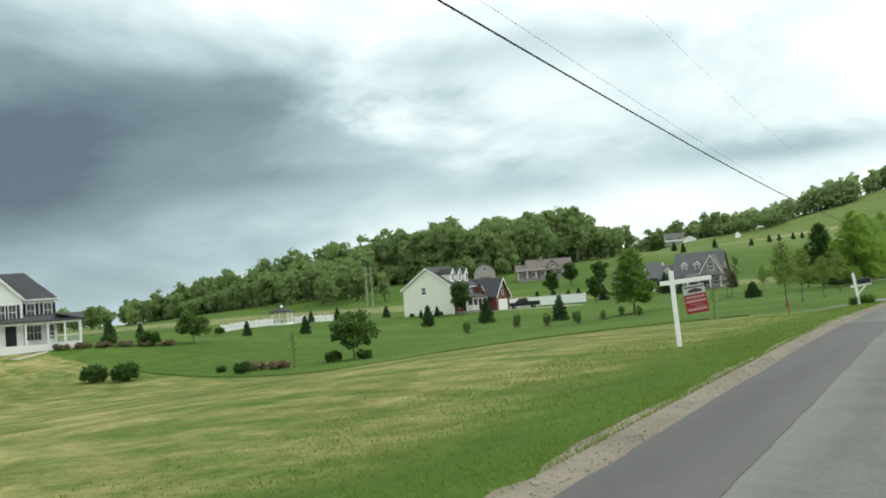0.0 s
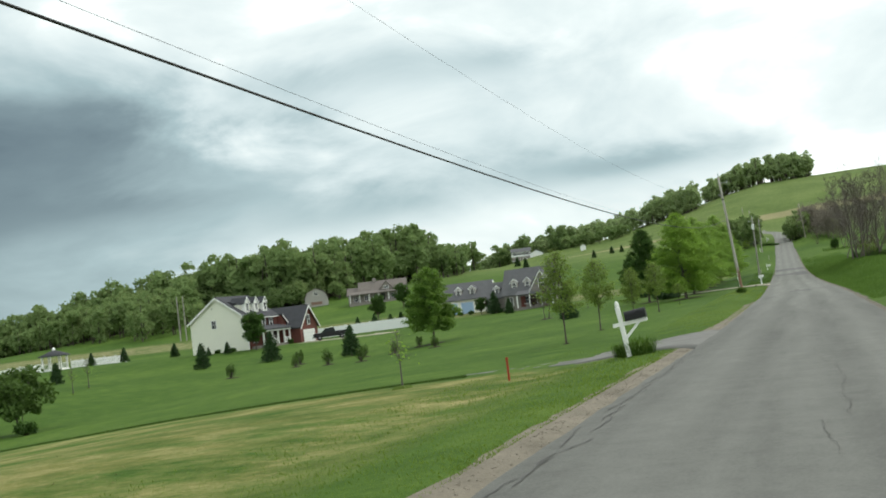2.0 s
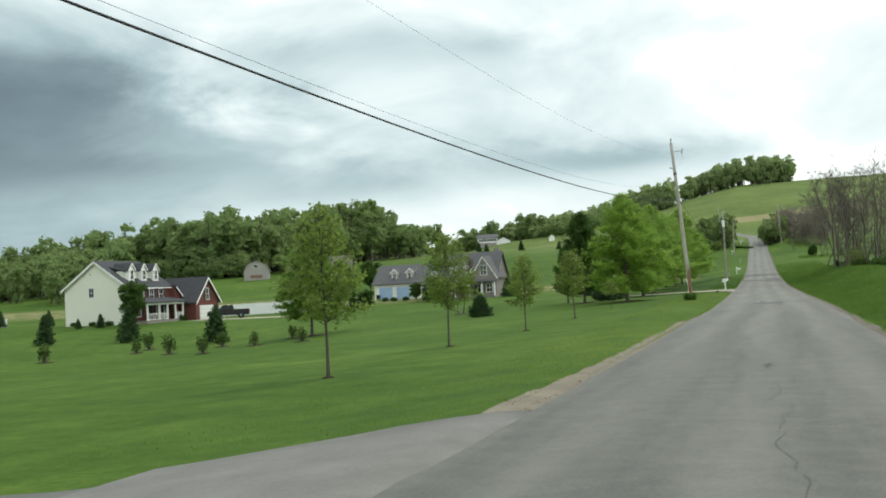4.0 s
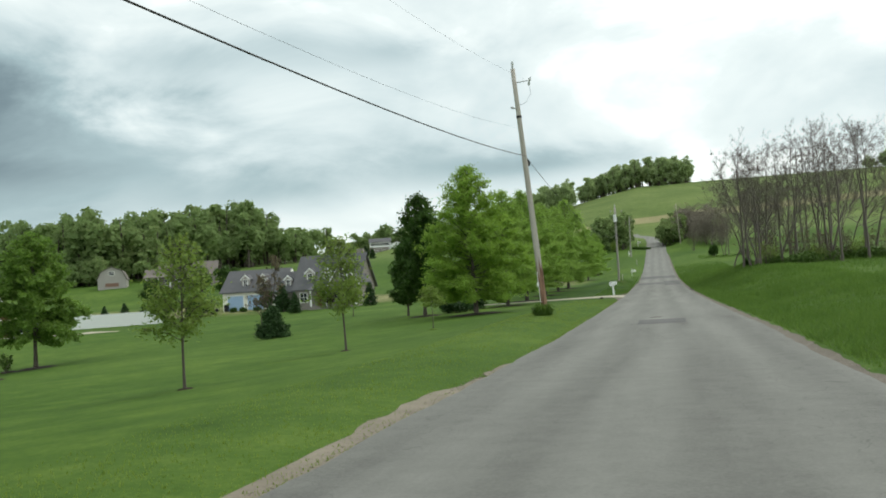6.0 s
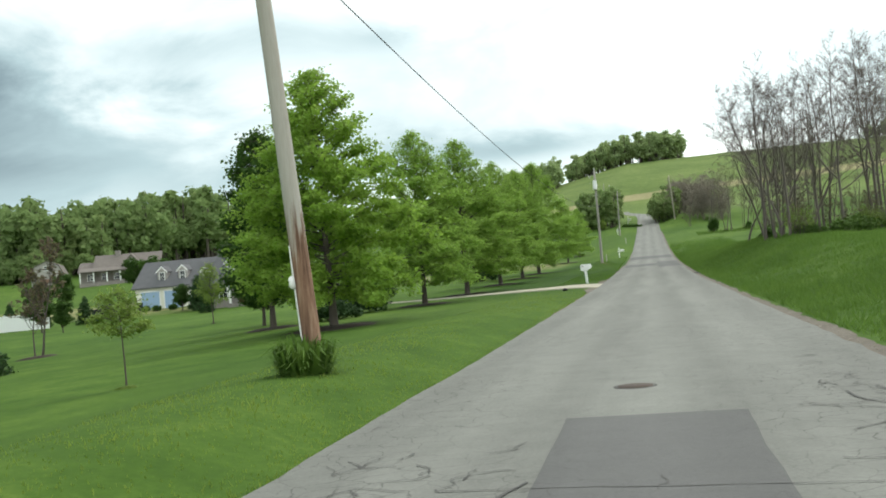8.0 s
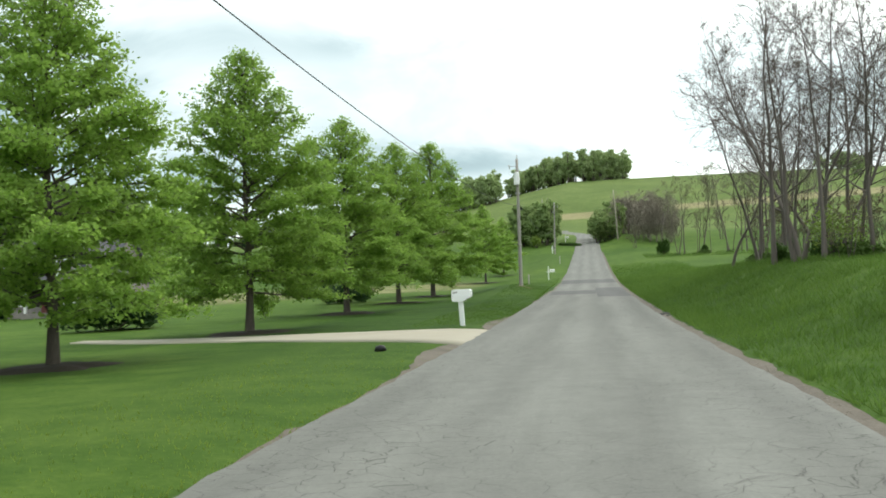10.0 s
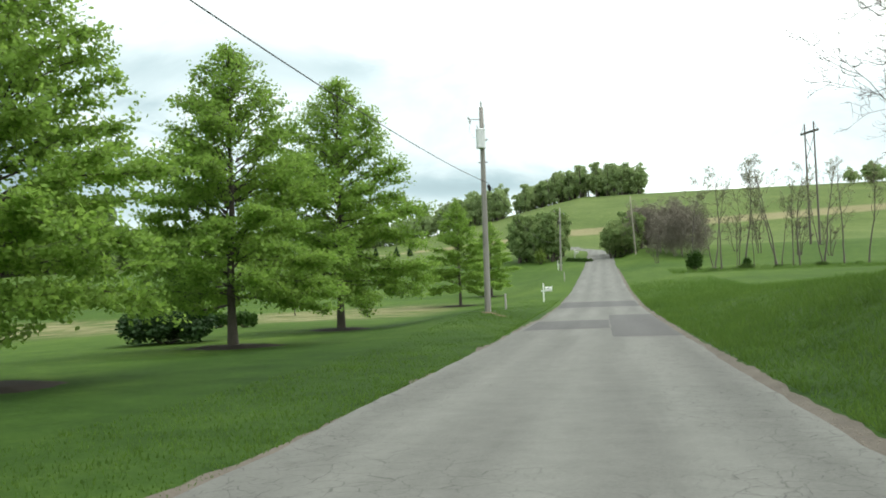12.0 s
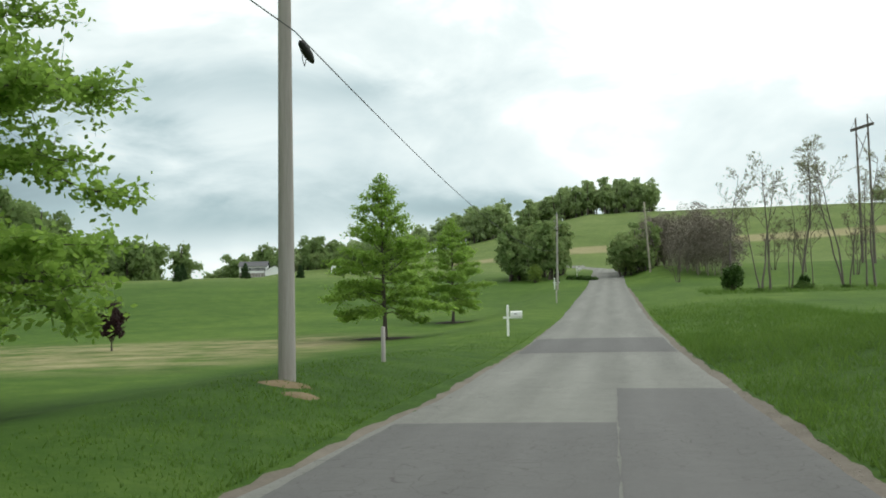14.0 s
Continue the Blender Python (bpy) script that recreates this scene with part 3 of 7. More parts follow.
def mesh_of(name, verts, faces, mat, smooth_faces=False):
    """A mesh from arrays of corners and of equal-sided faces."""
    verts, faces = np.asarray(verts, np.float32), np.asarray(faces, np.int32)
    me = bpy.data.meshes.new(name)
    k = faces.shape[1]
    me.vertices.add(len(verts))
    me.vertices.foreach_set("co", verts.ravel())
    me.loops.add(faces.size)
    me.loops.foreach_set("vertex_index", faces.ravel())
    me.polygons.add(len(faces))
    me.polygons.foreach_set("loop_start", np.arange(0, faces.size, k, dtype=np.int32))
    if smooth_faces:
        me.polygons.foreach_set("use_smooth", np.ones(len(faces), bool))
    me.materials.append(mat)
    me.update(calc_edges=True)
    return me


def part(name, geometry, mat, parent, label=""):
    """Links a bmesh or a mesh as one part under a thing or a part."""
    if isinstance(geometry, bmesh.types.BMesh):
        me = bpy.data.meshes.new(name)
        bmesh.ops.recalc_face_normals(geometry, faces=geometry.faces)
        geometry.to_mesh(me)
        geometry.free()
        me.materials.append(mat)
    else:
        me = geometry
    ob = new(name, me)
    ob.parent = parent
    return tagged(ob, label)


def thing(name, at, label, category, group="", kind="", turn=0.0, size=1.0):
    """An Empty at a thing's base."""
    ob = new(name)
    ob.matrix_basis = pose(*at, 0, 0, turn) @ Matrix.Diagonal((size, size, size, 1))
    return tagged(ob, label, category, group, kind)


def boxes(*list_of, bevel=0.0):
    """A bmesh of boxes, each (x0, x1, y0, y1, z0, z1)."""
    bm = bmesh.new()
    for x0, x1, y0, y1, z0, z1 in list_of:
        vs = [bm.verts.new((x, y, z)) for z in (z0, z1) for x, y in ((x0, y0), (x1, y0), (x1, y1), (x0, y1))]
        for f in ((3, 2, 1, 0), (4, 5, 6, 7), (0, 1, 5, 4), (1, 2, 6, 5), (2, 3, 7, 6), (3, 0, 4, 7)):
            bm.faces.new([vs[i] for i in f])
    if bevel:
        bmesh.ops.bevel(bm, geom=bm.edges[:], offset=bevel, segments=2, affect="EDGES", clamp_overlap=True)
    return bm


def extrude(outline, axis, a, b):
    """A solid from an outline in two axes, drawn out along the third from a to b."""
    bm = bmesh.new()
    def at(p, v):
        q = list(p)
        q.insert("xyz".index(axis), v)
        return q
    lo, hi = [bm.verts.new(at(p, a)) for p in outline], [bm.verts.new(at(p, b)) for p in outline]
    bm.faces.new(lo)
    bm.faces.new(hi[::-1])
    n = len(outline)
    for i in range(n):
        bm.faces.new([lo[i], lo[(i + 1) % n], hi[(i + 1) % n], hi[i]])
    return bm


def tubes(paths, sides=6):
    """Tapered tubes: each path a list of (x, y, z, radius). Returns corners and four-sided faces."""
    vs, fs, base = [], [], 0
    ring = np.arange(sides) * 2 * np.pi / sides
    for path in paths:
        p = np.asarray(path, float)
        d = np.gradient(p[:, :3], axis=0)
        d /= np.linalg.norm(d, axis=1, keepdims=True) + 1e-9
        ref = np.where(np.abs(d[:, 2:3]) > 0.9, [[1.0, 0, 0]], [[0, 0, 1.0]])
        a = np.cross(d, ref)
        a /= np.linalg.norm(a, axis=1, keepdims=True) + 1e-9
        b = np.cross(d, a)
        v = p[:, None, :3] + p[:, None, 3:4] * (np.cos(ring)[None, :, None] * a[:, None] + np.sin(ring)[None, :, None] * b[:, None])
        vs.append(v.reshape(-1, 3))
        k = np.arange(len(p) - 1)[:, None] * sides + np.arange(sides)[None]
        k2 = np.arange(len(p) - 1)[:, None] * sides + (np.arange(sides)[None] + 1) % sides
        fs.append(base + np.stack([k, k2, k2 + sides, k + sides], -1).reshape(-1, 4))
        base += len(p) * sides
    return np.concatenate(vs), np.concatenate(fs)


def tube_mesh(name, paths, mat, sides=6):
    v, f = tubes(paths, sides)
    return mesh_of(name, v, f, mat, True)


def leaf_quads(rng, centres, size, droop=0.0, normals=None, narrow=0.62):
    """A small folded leaf spray at each centre; corners and faces."""
    n = len(centres)
    s = size * rng.uniform(0.6, 1.35, (n, 1))
    a = rng.normal(size=(n, 3))
    a[:, 2] = a[:, 2] * 0.6 - droop
    a /= np.linalg.norm(a, axis=1, keepdims=True)
    b = rng.normal(size=(n, 3)) * (1, 1, 0.75)
    b -= (b * a).sum(1, keepdims=True) * a
    b /= np.linalg.norm(b, axis=1, keepdims=True)
    c = np.asarray(centres)
    v = np.stack([c - a * s, c + b * s * narrow + a * s * 0.1, c + a * s, c - b * s * narrow + a * s * 0.1], 1)
    return v.reshape(-1, 3), np.arange(4 * n).reshape(-1, 4)


def curve_points(a, b, n, rng, wander, lift=0.0):
    """A wandering line from a to b, lifted in its middle."""
    a, b = np.asarray(a, float), np.asarray(b, float)
    s = np.linspace(0, 1, n)[:, None]
    p = a + (b - a) * s
    length = np.linalg.norm(b - a)
    w = np.cumsum(rng.normal(size=(n, 3)), 0) * wander * length / n
    p += (w - s * w[-1]) * 1.0
    p[:, 2] += lift * length * (s[:, 0] * (1 - s[:, 0])) * 4
    return p


# ---- trees ----


def oak_meshes(seed, height, radius, clear, leaves, leaf, mat, size=0.13, pointed=0.6, whorls=130, tilt=(-10, 58), name="tree", flat=0.3, girth=0.0145):
    """A tree with one straight leader: level lower limbs, rising upper ones, leaf sprays in layers along the twigs."""
    rng = np.random.default_rng(seed)
    paths, tips, fine = [], [], []
    lean = rng.normal(0, 0.012, 2)
    hs = np.linspace(0, height, 10)
    paths.append([(lean[0] * h + 0.03 * math.sin(h), lean[1] * h + 0.03 * math.cos(1.3 * h), h, girth * height * (1.3 if h == 0 else 1) * (1 - h / height) ** 0.95 + 0.008) for h in hs])
    for i in range(whorls):
        s = min(max((i + rng.uniform(-0.4, 0.4)) / whorls, 0.0), 0.985)
        h = clear + (height - clear) * s
        round_out = min(1.0, 0.78 + 1.5 * s)
        reach = radius * (1 - s) ** pointed * round_out * rng.choice((rng.uniform(0.8, 1.0), rng.uniform(0.92, 1.12), rng.uniform(0.55, 0.85))) + 0.2
        az = i * 2.399 + rng.normal(0, 0.3)
        el = radians(tilt[0] + (tilt[1] - tilt[0]) * s ** 0.85 + rng.normal(0, 5))
        start = np.array([lean[0] * h, lean[1] * h, h])
        reach = min(reach / max(math.cos(el), 0.45), (height * 1.02 - h) / max(math.sin(el), 0.12)) if el > 0.1 else reach
        for _ in range(14):
            rise = min((h + reach * math.sin(el) - clear) / (height - clear), 1.0)
            if el < 0.1 or reach * math.cos(el) < 1.08 * radius * (1 - rise) ** pointed + 0.12:
                break
            reach *= 0.9
        end = start + reach * np.array([math.cos(az) * math.cos(el), math.sin(az) * math.cos(el), math.sin(el)])
        p = curve_points(start, end, 6, rng, 0.22, 0.05)
        r0 = 0.29 * girth * height * (1 - 0.7 * s)
        paths.append([(*q, r0 * (1 - k / 5) ** 1.2 + 0.004) for k, q in enumerate(p)])
        out = (end - start) / (np.linalg.norm(end - start) + 1e-9)
        for k in range(4 + int(5.5 * reach + 1.6 * reach * reach)):
            f = math.sqrt(rng.uniform(0.02, 1.0))
            j = min(4, int(f * 5))
            q = p[j] + (p[j + 1] - p[j]) * (f * 5 - j)
            side = rng.normal(size=3) * (1, 1, flat)
            t = out * rng.uniform(0.1, 0.8) + side * 0.75
            t /= np.linalg.norm(t) + 1e-9
            e = q + t * rng.uniform(0.35, 1.0) * (0.24 + 0.2 * reach * (0.5 + 0.5 * f))
            e[2] = max(e[2], clear * 0.82)
            tips.append((q, e))
            fine.append([(*q, 0.007), (*e, 0.002)])
    tips = np.array(tips)
    w = 1.0 - 0.84 * np.clip((tips[:, 1, 2] / height - 0.4) / 0.6, 0, 1)
    pick = rng.choice(len(tips), leaves, p=w / w.sum())
    f = rng.uniform(0.05, 1.08, (leaves, 1))
    c = tips[pick, 0] * (1 - f) + tips[pick, 1] * f + rng.normal(0, 1, (leaves, 3)) * np.array([0.11, 0.11, 0.075])
    v, q = leaf_quads(rng, c, size, 0.15)
    wv, wf = tubes(paths, 6)
    fv, ff = tubes(fine, 3)
    wood = mesh_of(name + "_wood", np.concatenate([wv, fv]), np.concatenate([wf, ff + len(wv)]), leaf[1], True)
    return wood, mesh_of(name + "_leaves", v, q, mat)


def tree_thing(meshes, at, label, category="tree", group="", turn=0.0, size=1.0, name="tree"):
    ob = thing(name, (at[0], at[1], gz(*at) - 0.05), label, category, group, turn=turn, size=size)
    part("trunk", meshes[0], None, ob)
    part("crown", meshes[1], None, ob)
    return ob


def round_tree(seed, height, radius, clear, leaves, mat, bark, size=0.14, limbs=9, name="tree", droop=0.1, hollow=0.35):
    """A spreading tree: forked limbs carry separate leafy clumps."""
    rng = np.random.default_rng(seed)
    paths, centres = [], []
    fork = clear + 0.1 * height
    paths.append([(0, 0, 0, 0.02 * height), (0.02 * height * rng.normal() * 0.3, 0, fork * 0.5, 0.015 * height), (0, 0.02, fork, 0.013 * height)])
    for i in range(limbs):
        az = i * 2.399 + rng.normal(0, 0.3)
        s = (i + 0.5) / limbs
        e = np.array([math.cos(az) * radius * rng.uniform(0.45, 0.85) * (1 - 0.55 * s * s), math.sin(az) * radius * rng.uniform(0.45, 0.85) * (1 - 0.55 * s * s), clear + (height - clear) * (0.3 + 0.62 * s)])
        p = curve_points((0, 0, fork * rng.uniform(0.7, 1.0)), e, 6, rng, 0.3, 0.08)
        paths.append([(*q, 0.008 * height * (1 - k / 5.5) + 0.004) for k, q in enumerate(p)])
        for j in range(5):
            d = rng.normal(size=3)
            d /= np.linalg.norm(d)
            q = p[rng.integers(2, 6)]
            c = q + d * radius * rng.uniform(0.12, 0.36) * (1, 1, 0.7)
            centres.append((*c, radius * rng.uniform(0.16, 0.3)))
            paths.append([(*q, 0.012), (*c, 0.004)])
    cs = np.array(centres)
    pick = rng.integers(0, len(cs), leaves)
    d = rng.normal(size=(leaves, 3))
    d /= np.linalg.norm(d, axis=1, keepdims=True)
    r = cs[pick, 3:4] * rng.uniform(hollow, 1.1, (leaves, 1))
    c = cs[pick, :3] + d * r * (1, 1, 0.8)
    c[:, 2] = np.maximum(c[:, 2], clear * 0.9)
    v, q = leaf_quads(rng, c, size, droop)
    return tube_mesh(name + "_wood", paths, bark, 5), mesh_of(name + "_leaves", v, q, mat)


def conifer(seed, height, radius, leaves, mat, size=0.12, name="conifer", bulge=0.8):
    """A dense needle cone with a ragged outline, skirts to the ground."""
    rng = np.random.default_rng(seed)
    paths = [[(0, 0, 0, 0.03 * height), (0, 0, height * 0.95, 0.006)]]
    n = 60
    tips = []
    for i in range(n):
        s = (i + 0.5) / n
        az = i * 2.399
        reach = radius * (1 - s) ** bulge * rng.uniform(0.8, 1.12)
        h = height * (0.06 + 0.92 * s)
        a = np.array([0, 0, h])
        e = a + np.array([math.cos(az) * reach, math.sin(az) * reach, 0.05 * height * (s - 0.3)])
        paths.append([(*a, 0.015), (*e, 0.004)])
        tips.append((a, e))
    tips = np.array(tips)
    w = np.linalg.norm(tips[:, 1] - tips[:, 0], axis=1) + 0.1
    pick = rng.choice(n, leaves, p=w / w.sum())
    f = rng.uniform(0.25, 1.05, (leaves, 1))
    c = tips[pick, 0] * (1 - f) + tips[pick, 1] * f + rng.normal(0, 0.07 * radius, (leaves, 3))
    c[:, 2] = np.maximum(c[:, 2], 0.03)
    v, q = leaf_quads(rng, c, size, 0.3, narrow=0.4)
    return tube_mesh(name + "_wood", paths, M["bark"], 4), mesh_of(name + "_leaves", v, q, mat)


def shrub(seed, height, radius, leaves, mat, size=0.09, name="shrub"):
    """A low bush of many stems and uneven clumps."""
    rng = np.random.default_rng(seed)
    paths, cs = [], []
    for i in range(22):
        az, s = i * 2.399, rng.uniform(0.15, 1.0)
        e = np.array([math.cos(az) * radius * 0.75 * s ** 0.5, math.sin(az) * radius * 0.75 * s ** 0.5, height * (0.2 + 0.5 * (1 - 0.7 * s) * rng.uniform(0.6, 1.2))])
        paths.append([(0.1 * e[0], 0.1 * e[1], 0, 0.02), (*e, 0.006)])
        cs.append((*e, rng.uniform(0.26, 0.42)))
    cs = np.array(cs)
    pick = rng.integers(0, len(cs), leaves)
    d = rng.normal(size=(leaves, 3))
    d /= np.linalg.norm(d, axis=1, keepdims=True)
    c = cs[pick, :3] + d * cs[pick, 3:4] * np.array([radius, radius, height]) * rng.uniform(0.3, 1.0, (leaves, 1))
    c[:, 2] = np.abs(c[:, 2])
    v, q = leaf_quads(rng, c, size, 0.0)
    return tube_mesh(name + "_wood", paths, M["bark"], 4), mesh_of(name + "_leaves", v, q, mat)


def bare_tree(seed, height, mat, buds=900, stems=1, limbs=13, clear=0.22, reach=0.36, angle=(32, 62), name="bare_tree", bud_size=0.05, bud="bud", thin=0.007, thick=0.0125, lean=0.05, rise=0.16, twigs=(7, 4, 3)):
    """A leafless tree: wandering leaders, limbs that swing upwards, three orders of twigs, a haze of buds."""
    rng = np.random.default_rng(seed)
    paths, fine, ends = [], [], []
    def line(p, d, length, n, wander, lift):
        pts = [np.asarray(p, float)]
        for _ in range(n):
            d = d + rng.normal(0, wander, 3) + np.array([0, 0, lift])
            d = d / np.linalg.norm(d)
            pts.append(pts[-1] + d * length / n)
        return np.array(pts)
    def at(pts, f):
        j = min(int(f * (len(pts) - 1)), len(pts) - 2)
        q = f * (len(pts) - 1) - j
        d = pts[j + 1] - pts[j]
        return pts[j] + d * q, d / np.linalg.norm(d)
    def aside(d, lo, hi):
        side = rng.normal(size=3)
        side -= side.dot(d) * d
        side /= np.linalg.norm(side)
        a = radians(rng.uniform(lo, hi))
        return d * math.cos(a) + side * math.sin(a)
    def twig(pts, length, r, order):
        for _ in range(twigs[order]):
            f = rng.uniform(0.2, 1.0)
            p, d = at(pts, f)
            l = length * rng.uniform(0.3, 0.55) * (1.15 - 0.5 * f)
            q = line(p, aside(d, 22, 60), l, (4, 3, 2)[order], 0.17, 0.05)
            r1 = max(r * 0.5, thin)
            (paths if order == 0 else fine).append([(*c, max(r1 * (1 - 0.7 * k / (len(q) - 1)), thin * 0.75)) for k, c in enumerate(q)])
            if order < 2:
                twig(q, l, r1, order + 1)
            else:
                ends.append((q[0], q[-1]))
    for s in range(stems):
        d = np.array([rng.normal(0, lean), rng.normal(0, lean), 1.0]) + (np.array([math.cos(s * 2.4), math.sin(s * 2.4), 0]) * 0.1 if stems > 1 else 0)
        h = height * (1.0 if s == 0 else rng.uniform(0.7, 0.95))
        trunk = line(np.array([math.cos(s * 2.4), math.sin(s * 2.4), 0]) * (0.28 if stems > 1 else 0), d / np.linalg.norm(d), h, 11, 0.075, 0.03)
        r0 = thick * h
        paths.append([(*c, r0 * (1.25 if k == 0 else 1 - 0.86 * k / 11)) for k, c in enumerate(trunk)])
        for i in range(limbs):
            f = clear + (0.97 - clear) * (i + rng.uniform(0, 1)) / limbs
            p, d = at(trunk, f)
            l = h * reach * (1.12 - 0.75 * f) * rng.uniform(0.65, 1.3)
            limb = line(p, aside(d, *angle), l, 6, 0.16, rise)
            r = r0 * (1 - 0.8 * f) * rng.uniform(0.35, 0.6)
            paths.append([(*c, max(r * (1 - 0.8 * k / 6), thin)) for k, c in enumerate(limb)])
            twig(limb, l, r * 0.6, 0)
        twig(trunk[-4:], h * 0.3, r0 * 0.25, 0)
    wv, wf = tubes(paths, 4)
    fv, ff = tubes(fine, 3)
    wood = mesh_of(name + "_wood", np.concatenate([wv, fv]), np.concatenate([wf, ff + len(wv)]), mat, True)
    e = np.array(ends)
    pick = rng.integers(0, len(e), buds)
    f = rng.uniform(0, 1.05, (buds, 1))
    v, q = leaf_quads(rng, e[pick, 0] * (1 - f) + e[pick, 1] * f + rng.normal(0, 0.03, (buds, 3)), bud_size)
    return wood, mesh_of(name + "_buds", v, q, M[bud])


def woodland(name, spots, mat, seed, label, leaves=230, size=0.62, bark=None, low=0.06, full=0.36, narrow=0.8, bough=None, girth=0.024):
    """Far trees too many to count: boughs of coarse foliage, loose leaves over them, and trunks."""
    rng = np.random.default_rng(seed)
    vs, fs, base, stems, bv, bf, bbase = [], [], 0, [], [], [], 0
    for x, y, h, r in spots:
        z = gz(x, y)
        k = rng.integers(15, 20)
        d = rng.normal(size=(k, 3))
        d /= np.linalg.norm(d, axis=1, keepdims=True)
        c = np.array([x, y, z + h * (0.88 - full)]) + d * np.array([r * 0.66, r * 0.66, h * full]) * rng.uniform(0.35, 1.0, (k, 1))
        cr = rng.uniform(0.26, 0.44, k) * r
        pick = rng.integers(0, k, leaves)
        e = rng.normal(size=(leaves, 3))
        e[:, 2] = np.where(rng.uniform(size=leaves) < 0.3, e[:, 2], np.abs(e[:, 2]))
        e /= np.linalg.norm(e, axis=1, keepdims=True)
        p = c[pick] + e * cr[pick, None] * rng.uniform(0.7, 1.05, (leaves, 1))
        p[:, 2] = np.maximum(p[:, 2], z + low * h)
        v, q = leaf_quads(rng, p, size * (0.7 + 0.06 * r), 0.0, narrow=narrow)
        vs.append(v)
        fs.append(q + base)
        base += len(v)
        if bough:
            n = 22 * k
            o = rng.normal(size=(n, 3))
            o[:, 2] = np.where(rng.uniform(size=n) < 0.35, o[:, 2], np.abs(o[:, 2]))
            o /= np.linalg.norm(o, axis=1, keepdims=True)
            rr = np.repeat(cr, 22)[:, None]
            centre = np.repeat(c, 22, 0) + o * rr * rng.uniform(0.45, 0.88, (n, 1))
            face = o + rng.normal(0, 0.42, (n, 3))
            face /= np.linalg.norm(face, axis=1, keepdims=True)
            t1 = np.cross(face, rng.normal(size=(n, 3)))
            t1 /= np.linalg.norm(t1, axis=1, keepdims=True)
            t2 = np.cross(face, t1)
            w = rr * rng.uniform(0.22, 0.46, (n, 1))
            bv.append(np.stack([centre - t1 * w, centre + t2 * w * 0.8 - face * w * 0.25, centre + t1 * w, centre - t2 * w * 0.8 - face * w * 0.25], 1).reshape(-1, 3))
            bf.append(np.arange(4 * n).reshape(-1, 4) + bbase)
            bbase += 4 * n
        stems.append([(x, y, z - 0.3, girth * h), (x + rng.normal(0, 0.3), y, z + h * 0.4, 0.7 * girth * h), (x + rng.normal(0, 0.5), y, z + h * 0.78, 0.25 * girth * h)])
    ob = thing(name, (0, 0, 0), label, "woodland", kind="stuff")
    part("crowns", mesh_of(name + "_crowns", np.concatenate(vs), np.concatenate(fs), mat), None, ob)
    if bough:
        part("boughs", mesh_of(name + "_boughs", np.concatenate(bv), np.concatenate(bf), bough), None, ob)
    part("trunks", tube_mesh(name + "_trunks", stems, bark or M["bark"], 4), None, ob)
    return ob


# ---- ground, road, shoulders ----


def build_ground():
    us = np.concatenate([-np.geomspace(2600, 62, 34), np.arange(-60, -9, 1.5), np.arange(-9, -3.4, 0.35), np.arange(-3.4, 3.4, 0.4), np.arange(3.4, 12, 0.4), np.arange(12, 60, 1.5), np.geomspace(62, 2600, 30)])
    ys = np.concatenate([-np.geomspace(1400, 24, 16), np.arange(-22, 330, 1.3), np.arange(330, 480, 4.0), np.arange(480, 900, 12.0), np.geomspace(910, 3600, 18)])
    yy, uu = np.meshgrid(ys, us, indexing="ij")
    xx = uu + road_x(np.clip(yy, None, 400)) * np.exp(-(uu / 400) ** 2)
    zz = ground_z(xx, yy)
    r, c = yy.shape
    k = (np.arange(r - 1)[:, None] * c + np.arange(c - 1)[None]).ravel()
    v = np.stack([xx, yy, zz], -1).reshape(-1, 3)
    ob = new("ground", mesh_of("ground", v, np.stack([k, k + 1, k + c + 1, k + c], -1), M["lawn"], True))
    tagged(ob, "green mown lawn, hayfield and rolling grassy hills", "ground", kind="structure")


build_ground()


def ribbon(name, y0, y1, left, right, lift, mat, label, category, step=1.0, seed=0, ragged=0.0, kind="structure", cols=7, parent=None, surface=None):
    """A strip along the road between two offsets from its middle line, crowned like the road, with ragged edges."""
    rng = np.random.default_rng(seed)
    ys = np.arange(y0, y1 + step * 0.5, step)
    n = len(ys)
    def wobble():
        a = np.convolve(rng.normal(size=n + 8), np.ones(5) / 5, "same")[4:-4]
        return a * ragged + rng.normal(size=n) * ragged * 0.35
    l = (left(ys) if callable(left) else np.full(n, left)) + wobble()
    r = (right(ys) if callable(right) else np.full(n, right)) + wobble()
    s = np.linspace(0, 1, cols)
    u = l[:, None] * (1 - s) + r[:, None] * s
    yy = np.repeat(ys[:, None], cols, 1)
    xx = u + road_x(yy)
    zz = (road_top(u, yy) if surface is None else surface(xx, yy)) + lift
    k = (np.arange(n - 1)[:, None] * cols + np.arange(cols - 1)[None]).ravel()
    v = np.stack([xx, yy, zz], -1).reshape(-1, 3)
    f = np.stack([k, k + 1, k + cols + 1, k + cols], -1)
    ob = new(name, mesh_of(name, v, f, mat, True))
    ob.parent = parent
    return tagged(ob, label, category, kind=kind)


def road_top(u, y):
    return road_z(y) + 0.02 * (1 - (u / 2.7) ** 2)


